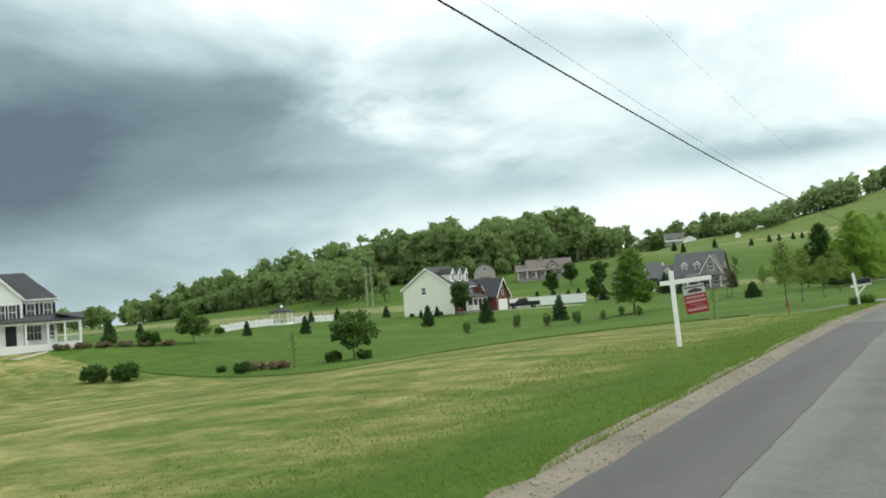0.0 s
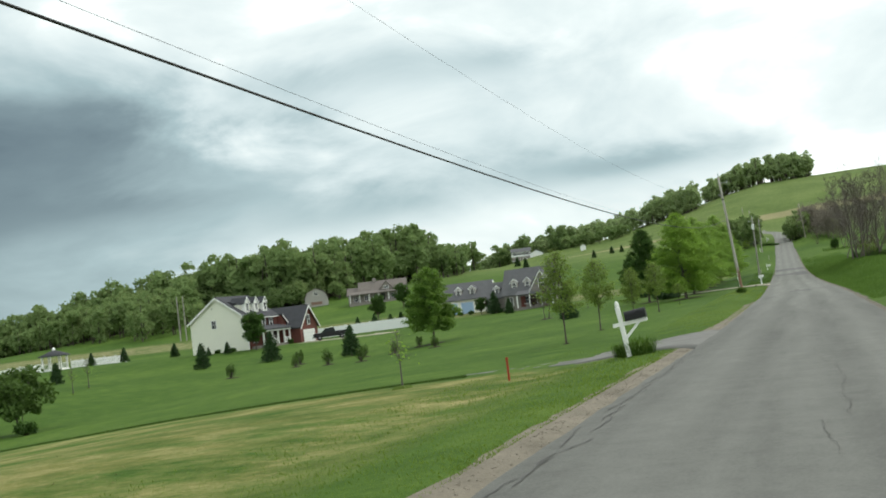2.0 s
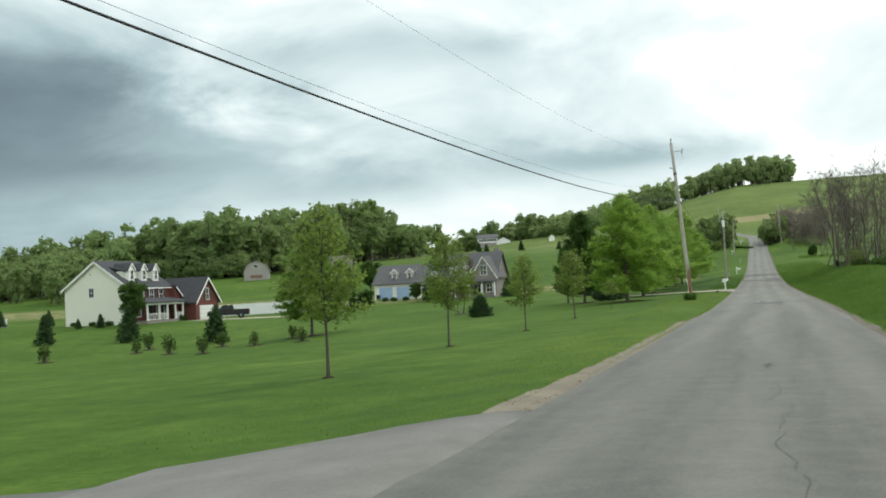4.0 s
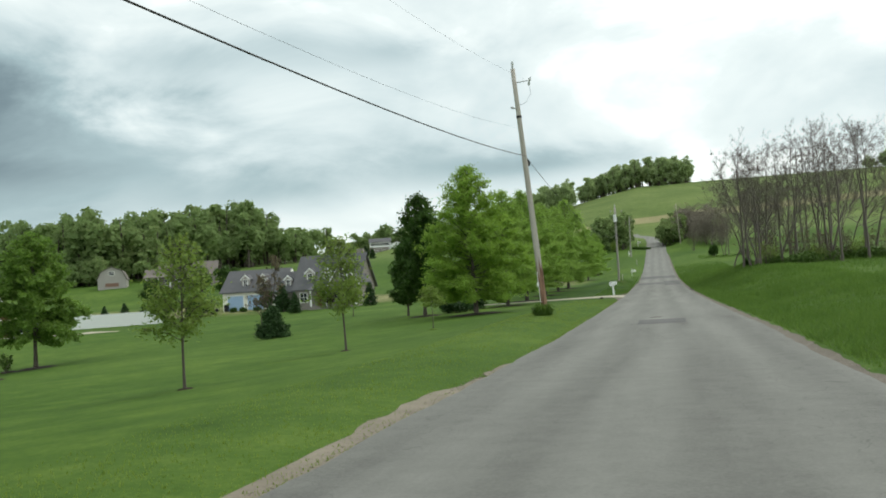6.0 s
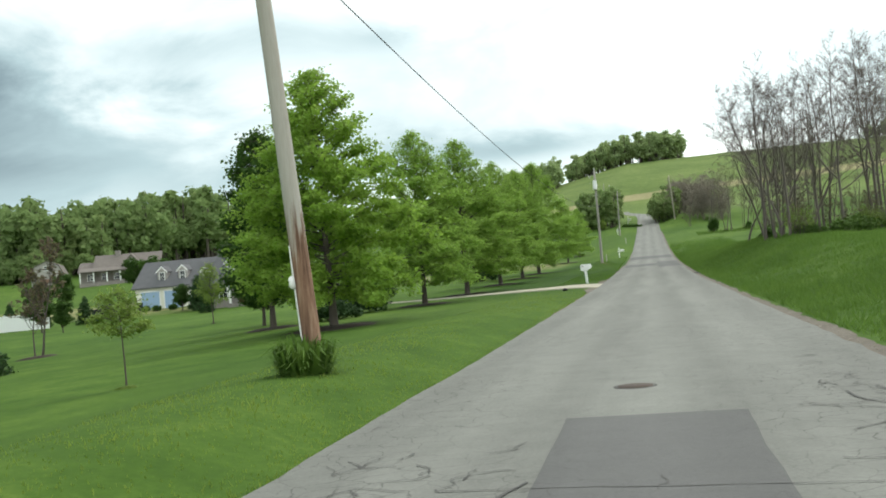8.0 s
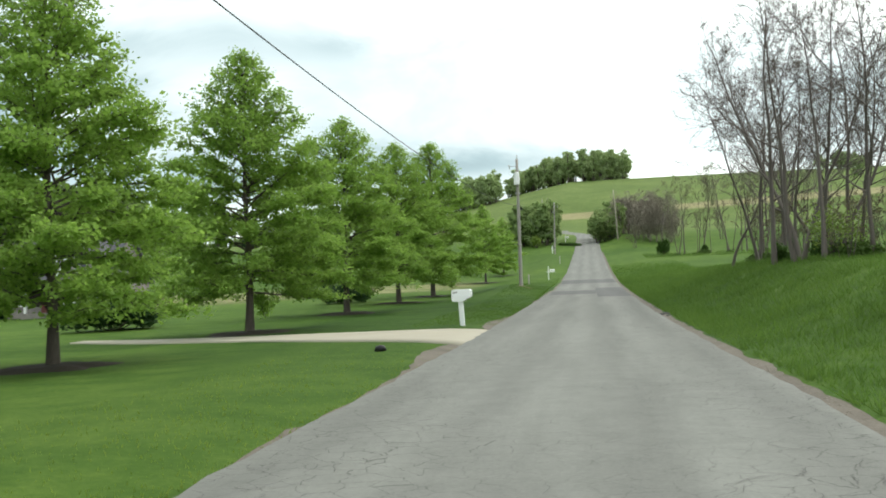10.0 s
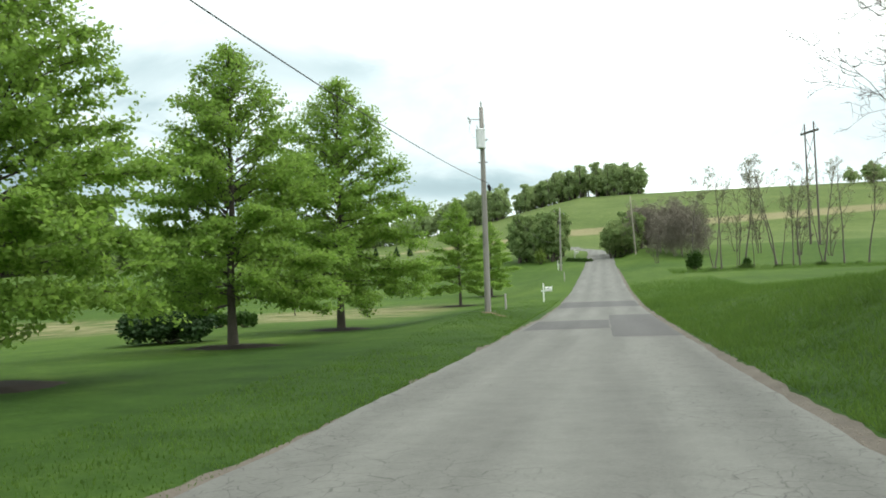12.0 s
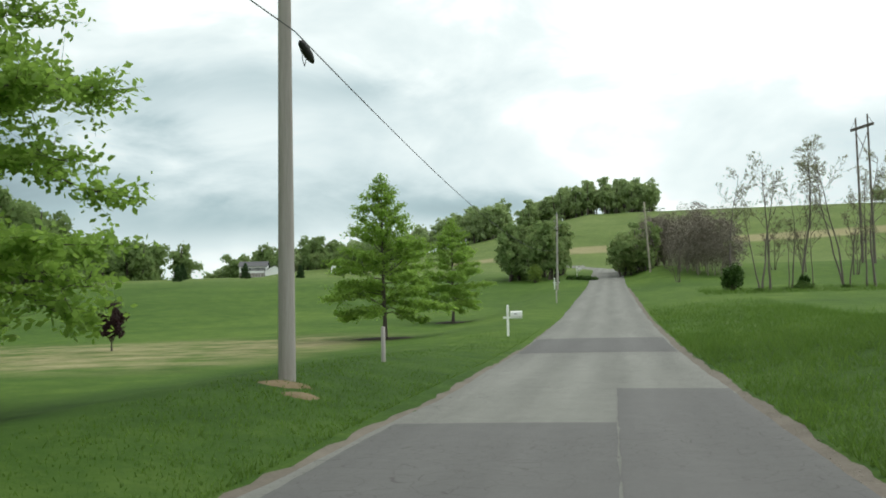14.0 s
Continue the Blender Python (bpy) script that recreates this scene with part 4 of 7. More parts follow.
road = ribbon("road", -120, 432, lambda y: -half_width(y) + left_in(y), half_width, 0.0, M["asphalt"], "worn pale grey asphalt country road with cracks", "road", 0.7, 1, 0.05, cols=11)
ribbon("shoulder_left", -60, 90, lambda y: -half_width(y) - 0.6 + 0.2 * smooth((y - 55) / 12) + 0.3 * smooth((y - 78) / 12), lambda y: -half_width(y) + 0.1, 0.012, M["gravel"], "narrow ragged gravel and dirt road edge", "shoulder", 0.5, 2, 0.09, cols=4, surface=ground_z)
ribbon("shoulder_left", 112, 236, lambda y: left_in(y) - half_width(y) + 0.08 - 0.2 * smooth((y - 113) / 10) - 0.25 * np.exp(-((y - 155) / 4) ** 2) - 0.42 * np.exp(-((y - 143.2) / 3.2) ** 2), lambda y: left_in(y) - half_width(y) + 0.1, 0.012, M["dirt_gravel"], "thin gravel fringe along the lawn", "shoulder", 0.5, 4, 0.07, cols=4, surface=ground_z)
ribbon("shoulder_right", -60, 300, lambda y: half_width(y) - 0.12, lambda y: half_width(y) + 0.27, 0.012, M["dirt_gravel"], "narrow ragged gravel and dirt road edge", "shoulder", 0.3, 3, 0.055, cols=4, surface=ground_z)


def road_patch(name, y0, y1, u0, u1, mat, label, seed, ragged=0.02, lift=0.006):
    ribbon(name, y0, y1, u0, u1, lift, mat, label, "", 0.4, seed, ragged, cols=5, parent=road)


road_patch("road_patch", -6.0, 24.6, -2.56, -1.45, M["patch"], "dark newer asphalt patch along the road edge", 11)
road_patch("road_patch", 99.2, 102.5, -0.7, 0.78, M["patch"], "dark rectangular asphalt patch", 12)
road_patch("road_patch", 180.8, 199.9, 0.68, 2.66, M["patch"], "large dark rectangular asphalt patch", 13)
road_patch("road_patch", 186.7, 194.6, -2.34, 0.66, M["patch"], "dark asphalt strip across the lane", 14)
road_patch("road_patch", 212.5, 221.5, -2.3, 2.56, M["patch"], "dark asphalt band across the road", 15)


def cracks():
    """Tar-sealed and open cracks wandering over the road."""
    rng = np.random.default_rng(5)
    vs, fs, base = [], [], 0
    def crack(u, y, du, dy, n, width, turn=0.4):
        nonlocal base
        pts = [np.array([u, y])]
        d = np.array([du, dy], float)
        for _ in range(n):
            d = 0.65 * d + 0.35 * np.array([du, dy]) + rng.normal(0, turn, 2) * np.linalg.norm((du, dy))
            d = d / np.linalg.norm(d) * np.linalg.norm((du, dy))
            pts.append(pts[-1] + d)
        p = np.array(pts)
        p[:, 0] = np.clip(p[:, 0], -2.45, 2.55)
        t = np.gradient(p, axis=0)
        t /= np.linalg.norm(t, axis=1, keepdims=True) + 1e-9
        nrm = np.stack([-t[:, 1], t[:, 0]], 1) * (width * rng.uniform(0.5, 1.5, (len(p), 1)))
        a, b = p + nrm, p - nrm
        uv = np.stack([a, b], 1).reshape(-1, 2)
        vs.append(np.stack([uv[:, 0] + road_x(uv[:, 1]), uv[:, 1], road_top(uv[:, 0], uv[:, 1]) + 0.009], 1))
        k = np.arange(len(p) - 1) * 2
        fs.append(base + np.stack([k, k + 1, k + 3, k + 2], 1))
        base += len(uv)
    def network(n, u0, u1, y0, y1, du, dy, steps, width):
        for _ in range(n):
            crack(rng.uniform(u0, u1), rng.uniform(y0, y1), rng.normal(0, du), dy * rng.choice((-1, 1)), steps, width)
    network(34, -0.75, 0.65, 89.5, 98.5, 0.035, 0.05, 6, 0.003)
    network(14, -0.7, 0.6, 96, 99.6, 0.03, 0.06, 7, 0.006)
    network(26, -2.3, -1.0, 97.5, 101, 0.04, 0.05, 7, 0.006)
    network(30, 1.5, 2.45, 99.0, 104.5, 0.04, 0.06, 8, 0.006)
    network(460, 1.2, 2.55, 104, 181, 0.035, 0.05, 7, 0.003)
    network(330, -2.55, -1.55, 94, 190, 0.035, 0.05, 7, 0.003)
    network(60, -1.6, 1.3, 104, 150, 0.04, 0.06, 6, 0.002)
    for k in range(22):
        crack(-2.32 + rng.normal(0, 0.06), 24.5 + 1.0 * k, 0.0, 0.13, 11, 0.008, 0.12)
    for k in range(16):
        crack(0.35 + rng.normal(0, 0.1), 30 + 2.2 * k, 0.0, 0.12, 17, 0.003, 0.1)
    network(50, -1.2, 1.2, 103.5, 114, 0.04, 0.06, 5, 0.0025)
    network(2, 0.2, 0.35, 61, 62, 0.02, 0.12, 8, 0.012)
    # sealed cracks beside the rectangular patch
    for u, y, du, dy, n in ((-2.35, 96.5, 0.05, 0.19, 17), (-2.4, 97.6, 0.06, 0.15, 12), (-2.1, 97.4, 0.07, 0.17, 13), (-1.95, 98.3, 0.06, 0.12, 12), (-1.85, 97.8, 0.05, 0.16, 11)):
        crack(u, y, du, dy, n, 0.009, 0.35)
    for u, y, du in ((1.7, 103.2, 0.015), (1.9, 103.0, 0.01), (2.05, 103.1, 0.008), (2.2, 102.9, 0.005), (2.36, 102.7, 0.0)):
        crack(u, y, du, -0.19, 17, 0.01, 0.22)
    crack(-1.3, 99.75, 0.2, -0.02, 19, 0.007, 0.06)
    crack(-0.5, 96.6, -0.02, -0.15, 15, 0.008, 0.22)
    crack(-0.62, 94.2, -0.01, -0.15, 16, 0.007, 0.25)
    crack(-0.6, 92.9, 0.13, -0.05, 8, 0.006, 0.3)
    crack(0.45, 93.3, -0.03, -0.13, 9, 0.007, 0.25)
    crack(-0.35, 91.6, 0.12, -0.07, 7, 0.006, 0.3)
    crack(0.44, 99.0, 0.0, -0.16, 15, 0.009, 0.2)
    crack(0.7, 99.1, -0.01, -0.16, 12, 0.01, 0.2)
    crack(-0.75, 99.9, -0.02, -0.12, 8, 0.012, 0.25)
    crack(-2.5, 178.6, 0.16, 0.01, 18, 0.012)
    ob = new("road_cracks", mesh_of("road_cracks", np.concatenate(vs), np.concatenate(fs), M["tar"]))
    ob.parent = road
    tagged(ob, "dark tar-filled cracks in the asphalt", kind="stuff")


cracks()


def drive(name, near, far, mat, label, lift=0.03):
    """A paved sheet between a near and a far line of equal length, laid over the ground, its edges turned down."""
    n0 = len(near)
    t = np.linspace(0, n0 - 1, 4 * (n0 - 1) + 1)
    def dense(line):
        line = np.array(line, float)
        return np.stack([np.interp(t, np.arange(n0), line[:, k]) for k in (0, 1)], 1)
    a, b = dense(near), dense(far)
    s = np.array([0.0, 0.0, 0.2, 0.4, 0.6, 0.8, 1.0, 1.0])[None, :, None]
    p = a[:, None] * (1 - s) + b[:, None] * s
    z = np.maximum(ground_z(p[..., 0], p[..., 1]), 0.5 * (ground_z(p[..., 0], p[..., 1] - 0.7) + ground_z(p[..., 0], p[..., 1] + 0.7))) + lift
    z[:, (0, -1)] -= 0.3
    n, c = z.shape
    v = np.concatenate([p, z[..., None]], -1).reshape(-1, 3)
    k = (np.arange(n - 1)[:, None] * c + np.arange(c - 1)[None]).ravel()
    ob = new(name, mesh_of(name, v, np.stack([k, k + c, k + c + 1, k + 1], -1), mat))
    return tagged(ob, label, "driveway", kind="structure")


drive("driveway", [(-3.05, 145.2), (-3.9, 145.9), (-5.2, 146.7), (-7.0, 147.7), (-10.0, 149.9), (-14.2, 151.9), (-17.5, 153.6)],
      [(-3.15, 151.7), (-3.8, 151.6), (-5.2, 151.7), (-7.0, 152.0), (-10.1, 152.6), (-14.2, 153.8), (-17.5, 154.6)], M["concrete"], "pale concrete driveway flaring to the road", 0.035)
drive("driveway", [(-2.45, 47.2), (-4.2, 48.6), (-6.0, 49.3)], [(-2.45, 56.5), (-4.2, 54.4), (-6.0, 53.4)], M["drive_gravel"], "grey gravel driveway mouth beside a mailbox", 0.03)
drive("driveway", [(-6.0, 49.9), (-8.0, 50.7), (-10.0, 51.3)], [(-6.0, 52.6), (-8.0, 52.0), (-10.0, 51.8)], M["asphalt"], "grey asphalt driveway sunk in the lawn", 0.0)
drive("front_path", [(-86.0, 70.5), (-86.1, 72.6), (-86.6, 75.2)], [(-86.9, 70.3), (-87.0, 72.9), (-87.5, 75.5)], M["concrete"], "pale front path across the farmhouse lawn", 0.04)
drive("driveway", [(-58, 158), (-65, 159), (-73, 160)], [(-62, 164), (-67, 165), (-73, 166)], M["concrete"], "pale concrete parking pad before the garage", 0.05)
drive("driveway", [(-58, 158), (-59, 164), (-60, 170)], [(-62, 164), (-64, 169), (-66, 174)], M["concrete"], "pale concrete turning pad", 0.055)


# ---- grass at the road's edge ----


def grass(name, count, seed, ulo, uhi, ylo, yhi, height, label, mat, dense=1.0, clumped=0.5, lying=0.45):
    """Standing blades in a strip beside the road, thicker towards the near stretch."""
    rng = np.random.default_rng(seed)
    u = ulo + (uhi - ulo) * rng.uniform(0, 1, count) ** dense
    y = rng.uniform(ylo, yhi, count)
    centres = np.stack([rng.uniform(min(ulo, uhi), max(ulo, uhi), count // 14), rng.uniform(ylo, yhi, count // 14)], 1)
    near = rng.uniform(size=count) < clumped
    c = centres[rng.integers(0, len(centres), count)] + rng.normal(0, 0.16, (count, 2))
    u, y = np.where(near, np.clip(c[:, 0], min(ulo, uhi), max(ulo, uhi)), u), np.where(near, c[:, 1], y)
    x = u + road_x(y)
    paved = ((y > 145.0) & (y < 153.0) & (x < -2.5)) | ((y > 47.6) & (y < 54.5) & (x < -2.5))
    u, y, near, x = u[~paved], y[~paved], near[~paved], x[~paved]
    keep = rng.uniform(size=len(u)) < np.clip((yhi - y) / 45, 0.0, 1.0) ** 0.8
    u, y, near, x = u[keep], y[keep], near[keep], x[keep]
    count = len(u)
    z = ground_z(x, y)
    swell = 0.75 + 0.3 * np.sin(1.7 * x + 2 * np.sin(0.6 * y)) * np.sin(0.9 * y + 1.3 * np.sin(0.8 * x)) + 0.2 * np.sin(0.33 * x + 0.21 * y)
    h = height * rng.uniform(0.4, 1.3, count) * (1 + 0.5 * near) * swell
    az = rng.uniform(0, 2 * np.pi, count)
    w = 0.006 + 0.012 * rng.uniform(size=count)
    bend = rng.normal(0, lying, (count, 2)) * h[:, None]
    a = np.stack([x - np.cos(az) * w, y - np.sin(az) * w, z - 0.02], 1)
    b = np.stack([x + np.cos(az) * w, y + np.sin(az) * w, z - 0.02], 1)
    t = np.stack([x + bend[:, 0], y + bend[:, 1], z + h], 1)
    v = np.stack([a, b, t], 1).reshape(-1, 3)
    ob = new(name, mesh_of(name, v, np.arange(3 * count).reshape(-1, 3), mat))
    return tagged(ob, label, "grass", kind="stuff")


grass("verge_grass", 70000, 21, -3.0, -8.5, 2, 66, 0.045, "uncut green verge grass beside the road", M["blade"], 2.6, 0.15)
grass("verge_grass", 42000, 27, -2.75, -6.0, 60, 150, 0.032, "short ragged grass along the lawn's edge", M["lawn_blade"], 2.4, 0.3)
grass("verge_grass", 42000, 28, -2.75, -5.6, 154, 232, 0.045, "short ragged grass along the lawn's edge", M["verge"], 1.8, 0.35)
grass("verge_grass", 190000, 24, 3.0, 11.0, 70, 255, 0.19, "tall green meadow grass on the roadside bank", M["verge"], 1.3, 0.6, 0.65)
grass("verge_grass", 40000, 25, 11.0, 26.0, 100, 235, 0.25, "tall green meadow grass in the field", M["verge"], 1.0)
grass("hay_stubble", 40000, 26, -6.0, -22.0, 4, 47, 0.02, "dry straw stubble in the cut hayfield", M["straw"], 1.0, 0.3, 5.0)

def field_edge():
    """Taller grass where hayfield meets mown lawn, coloured dark to paint the edge's shade."""
    rng = np.random.default_rng(29)
    count = 26000
    x = -9.5 - 58 * rng.uniform(0, 1, count) ** 1.4
    y = 50.1 + 0.4 * np.maximum(-24 - x, 0) + rng.normal(0, 0.09, count)
    z = ground_z(x, y)
    h = 0.065 * rng.uniform(0.4, 1.3, count)
    az = rng.uniform(0, 2 * np.pi, count)
    w = 0.008 + 0.014 * rng.uniform(size=count)
    bend = rng.normal(0, 0.35, (count, 2)) * h[:, None]
    a = np.stack([x - np.cos(az) * w, y - np.sin(az) * w, z - 0.02], 1)
    b = np.stack([x + np.cos(az) * w, y + np.sin(az) * w, z - 0.02], 1)
    t = np.stack([x + bend[:, 0], y + bend[:, 1], z + h], 1)
    ob = new("field_edge_grass", mesh_of("field_edge_grass", np.stack([a, b, t], 1).reshape(-1, 3), np.arange(3 * count).reshape(-1, 3), M["willow_leaf"]))
    tagged(ob, "taller grass along the hayfield, coloured dark for the edge's shade", "grass", kind="stuff")


field_edge()


def stones(name, count, seed, ulo, uhi, ylo, yhi, label):
    """Loose stones strewn along the road's edge."""
    rng = np.random.default_rng(seed)
    y = rng.uniform(ylo, yhi, count)
    side = np.sign(ulo)
    x = side * (half_width(y) - 0.1) + side * rng.uniform(0, 1, count) ** 1.4 * np.where(y < 55, abs(uhi - ulo), 0.36) + road_x(y)
    z = ground_z(x, y) + 0.012
    r = rng.uniform(0.004, 0.014, count) * rng.choice((1.0, 1.0, 1.0, 1.7), count)
    unit = np.array([(1, 0, 0), (-1, 0, 0), (0, 1, 0), (0, -1, 0), (0, 0, 0.7), (0, 0, -0.5)], float)
    v = np.stack([x, y, z], 1)[:, None] + unit[None] * (1, 1, 0.6) * r[:, None, None] * rng.uniform(0.7, 1.4, (count, 6, 1))
    tri = np.array([(0, 2, 4), (2, 1, 4), (1, 3, 4), (3, 0, 4), (2, 0, 5), (1, 2, 5), (3, 1, 5), (0, 3, 5)])
    f = (np.arange(count)[:, None, None] * 6 + tri[None]).reshape(-1, 3)
    ob = new(name, mesh_of(name, v.reshape(-1, 3), f, M["pebble"]))
    return tagged(ob, label, "gravel", kind="stuff")


stones("loose_gravel", 9000, 41, -2.4, -3.0, 4, 86, "loose grey and tan stones along the road edge")
stones("loose_gravel", 9000, 42, 2.4, 3.1, 60, 215, "loose grey and tan stones along the road edge")
# ---- utility poles and cables ----


def pole(at, top, arm=0, can=False, mat="pole", label="weathered wooden utility pole beside the road", radius=0.15, height_name="utility_pole"):
    """A tapered wooden pole that leans from its foot to its top, with its fittings."""
    x, y = at
    z = gz(x, y)
    ob = thing(height_name, (x, y, z), label, "utility pole", "poles along the road")
    dx, dy, h = top[0] - x, top[1] - y, top[2] - z
    def along(a):
        s = a / h
        return (dx * s, dy * s, a, radius * (1 - 0.36 * s))
    cap = along(h)
    part("pole_shaft", tube_mesh("pole_shaft", [[along(-0.3)] + [along(h * k / 6) for k in range(1, 7)] + [(*cap[:3], 0.01)]], M[mat], 12), None, ob)
    if arm:
        b = along(h - 0.55)
        part("bracket", tube_mesh("bracket", [[(b[0], b[1], b[2], 0.025), (b[0] + 0.5 * arm, b[1], b[2] + 0.03, 0.022)]], M["steel"], 6), None, ob, "short steel bracket")
        c = (b[0] + 0.55 * arm, b[1], b[2])
        part("insulator", tube_mesh("insulator", [[(c[0], c[1], c[2] - 0.16, 0.02), (c[0], c[1], c[2] - 0.1, 0.05), (c[0] + 0.02, c[1], c[2], 0.035), (c[0] + 0.05 * arm, c[1], c[2] + 0.1, 0.055), (c[0] + 0.08 * arm, c[1], c[2] + 0.16, 0.02)]], M["sign_grey"], 8), None, ob, "grey porcelain cutout")
        d = along(h - 1.5)
        loop = [(c[0] + 0.03, c[1], c[2] - 0.16, 0.008), (c[0] + 0.05 * arm, c[1], c[2] - 0.5, 0.008), (c[0] - 0.18 * arm, c[1], c[2] - 0.82, 0.008), (d[0], d[1], d[2] + 0.05, 0.008)]
        part("jumper_wire", tube_mesh("jumper_wire", [loop], M["steel"], 5), None, ob)
        part("collar", tube_mesh("collar", [[(*along(h - 1.95)[:3], along(h - 1.95)[3] + 0.012), (*along(h - 1.85)[:3], along(h - 1.85)[3] + 0.012)]], M["black"], 12), None, ob)
        part("pin", tube_mesh("pin", [[(*cap[:3], 0.03), (cap[0], cap[1], cap[2] + 0.2, 0.05), (cap[0], cap[1], cap[2] + 0.3, 0.02)]], M["sign_grey"], 8), None, ob, "pole-top insulator")
        e = along(h - 1.5)
        part("spool", tube_mesh("spool", [[(e[0] - 0.1 * arm, e[1], e[2] - 0.05, 0.02), (e[0] - 0.22 * arm, e[1], e[2], 0.05), (e[0] - 0.26 * arm, e[1], e[2] + 0.02, 0.02)]], M["steel"], 8), None, ob)
    if can:
        c = along(h - 1.5)
        tx, ty, tz = c[0] - 0.02, c[1] - 0.36, c[2]
        part("transformer", tube_mesh("transformer", [[(tx, ty, tz + h0, r0) for h0, r0 in ((-0.45, 0.02), (-0.448, 0.19), (-0.44, 0.215), (-0.42, 0.215), (0.36, 0.215), (0.38, 0.215), (0.385, 0.235), (0.41, 0.235), (0.415, 0.2), (0.47, 0.1), (0.475, 0.03))]], M["vinyl"], 16), None, ob, "pale grey cylindrical transformer")
        for k in (-1, 1):
            part("bushing", tube_mesh("bushing", [[(c[0] + 0.12 * k, c[1] - 0.4, c[2] + 0.4, 0.03), (c[0] + 0.17 * k, c[1] - 0.42, c[2] + 0.62, 0.02)]], M["sign_grey"], 6), None, ob)
        s = along(h - 2.55)
        part("clamp", boxes((s[0] - 0.2, s[0] + 0.22, s[1] - 0.05, s[1] + 0.02, s[2] - 0.03, s[2] + 0.03)), M["steel"], ob)
    return ob


P0, P1, P2, P3 = (-4.9, -20.0), (-4.35, 106.15), (-6.12, 197.45), (-8.3, 300.0)
pole(P0, (-5.0, -20.0, 9.6), arm=1)
pole(P1, (-5.03, 106.4, 9.66), arm=1, radius=0.128, mat="pole_stained", label="leaning weathered utility pole with a reddish-brown foot")
pole(P2, (-6.1, 197.4, 10.5), arm=-1, can=True, label="weathered grey utility pole carrying a transformer")
pole(P3, (-8.1, 299.6, 15.0), arm=1, label="thin wooden utility pole beside mailboxes")
pole((3.05, 325.0), (2.5, 325.0, 19.1), arm=0, mat="concrete", label="pale wooden utility pole at the hedge")
pole((-12.5, 360), (-12.4, 360, 21.0), arm=0, label="distant wooden utility pole")
pole((-17.0, 420), (-17.0, 420, 26.0), arm=0, label="distant wooden utility pole")


def cable(name, a, b, sag, radius, label, skew=0.0, group="overhead cables"):
    """A hanging cable from a to b."""
    s = np.linspace(0, 1, 40)
    p = np.array(a)[None] * (1 - s[:, None]) + np.array(b)[None] * s[:, None]
    p[:, 2] -= 4 * sag * s * (1 - s) * (1 + skew * (s - 0.5))
    ob = new(name, tube_mesh(name, [[(*q, radius) for q in p]], M["cable"], 6))
    return tagged(ob, label, "cable", group)


W0, W1, W2, W3 = (-4.75, -20, 6.35), (-4.72, 106.1, 6.22), (-5.92, 197.4, 7.0), (-8.1, 299.8, 11.2)
cable("cable", W0, W1, 2.36, 0.013, "thick black sagging communication cable", 0.38)
cable("cable", W1, W2, 1.42, 0.011, "thick black sagging communication cable")
cable("cable", W2, W3, 1.7, 0.011, "thick black sagging communication cable")
cable("cable", (-4.9, -20, 7.1), (-4.8, 106.1, 7.3), 3.1, 0.0024, "thin overhead power wire", 0.5)
cable("cable", (-4.4, -20, 9.3), (-4.4, 106.1, 9.1), 3.95, 0.0018, "thin overhead power wire", 0.3)


def splice(at, label):
    """A spindle-shaped cable joint hanging from the cable beside a pole."""
    x, y, z = at
    ob = thing("cable_splice", (x, y, z), label, "cable splice")
    part("body", tube_mesh("splice_body", [[(0, -0.38, 0.07, 0.012), (0, -0.3, 0.05, 0.06), (0, -0.1, 0.0, 0.085), (0, 0.12, -0.05, 0.085), (0, 0.3, -0.1, 0.055), (0, 0.4, -0.13, 0.012)]], M["cable"], 10), None, ob)
    part("loop", tube_mesh("splice_loop", [[(0, -0.3, 0.0, 0.008), (0.02, -0.3, -0.22, 0.008), (0, -0.12, -0.32, 0.008), (0, 0.02, -0.1, 0.008)]], M["cable"], 5), None, ob)


splice((-4.73, 106.75, 6.08), "black cable joint hanging by the leaning pole")
splice((-5.94, 198.1, 6.86), "black cable joint hanging by the transformer pole")

meter = thing("conduit", (-4.45, 106.08, gz(-4.45, 106.08)), "thin white conduit strapped to the leaning pole", "conduit")
part("pipe", tube_mesh("conduit_pipe", [[(0, 0, -0.1, 0.013), (-0.085, 0.02, 1.2, 0.013), (-0.112, 0.03, 1.64, 0.011)]], M["white"], 6), None, meter)
part("cap", tube_mesh("conduit_cap", [[(-0.1, 0.0, 1.08, 0.015), (-0.1, 0.0, 1.11, 0.045), (-0.105, 0.0, 1.22, 0.042), (-0.107, 0.0, 1.25, 0.01)]], M["white"], 8), None, meter)


def h_frame(at, height, gap, label, turn=0.0, mat="pole", brace=True):
    """Two tall poles joined by a crossarm and an X brace."""
    ob = thing("transmission_pole", (*at, gz(*at)), label, "transmission pole", turn=turn)
    for s in (-1, 1):
        part("leg", tube_mesh("leg", [[(s * gap / 2, 0, -0.5, 0.2), (s * gap / 2, 0, height, 0.11)]], M[mat], 8), None, ob)
    if brace:
        part("crossarm", boxes((-gap * 0.95, gap * 0.95, -0.12, 0.12, height - 1.75, height - 1.4)), M[mat], ob)
        for s in (-1, 1):
            part("brace", tube_mesh("brace", [[(-s * gap / 2, 0.1 * s, height - 6.0, 0.05), (s * gap / 2, 0.1 * s, height - 2.0, 0.05)]], M[mat], 5), None, ob)
            part("stay", tube_mesh("stay", [[(s * gap * 0.9, 0, height - 1.4, 0.03), (s * gap / 2, 0, height - 0.2, 0.03)]], M[mat], 5), None, ob)
    return ob


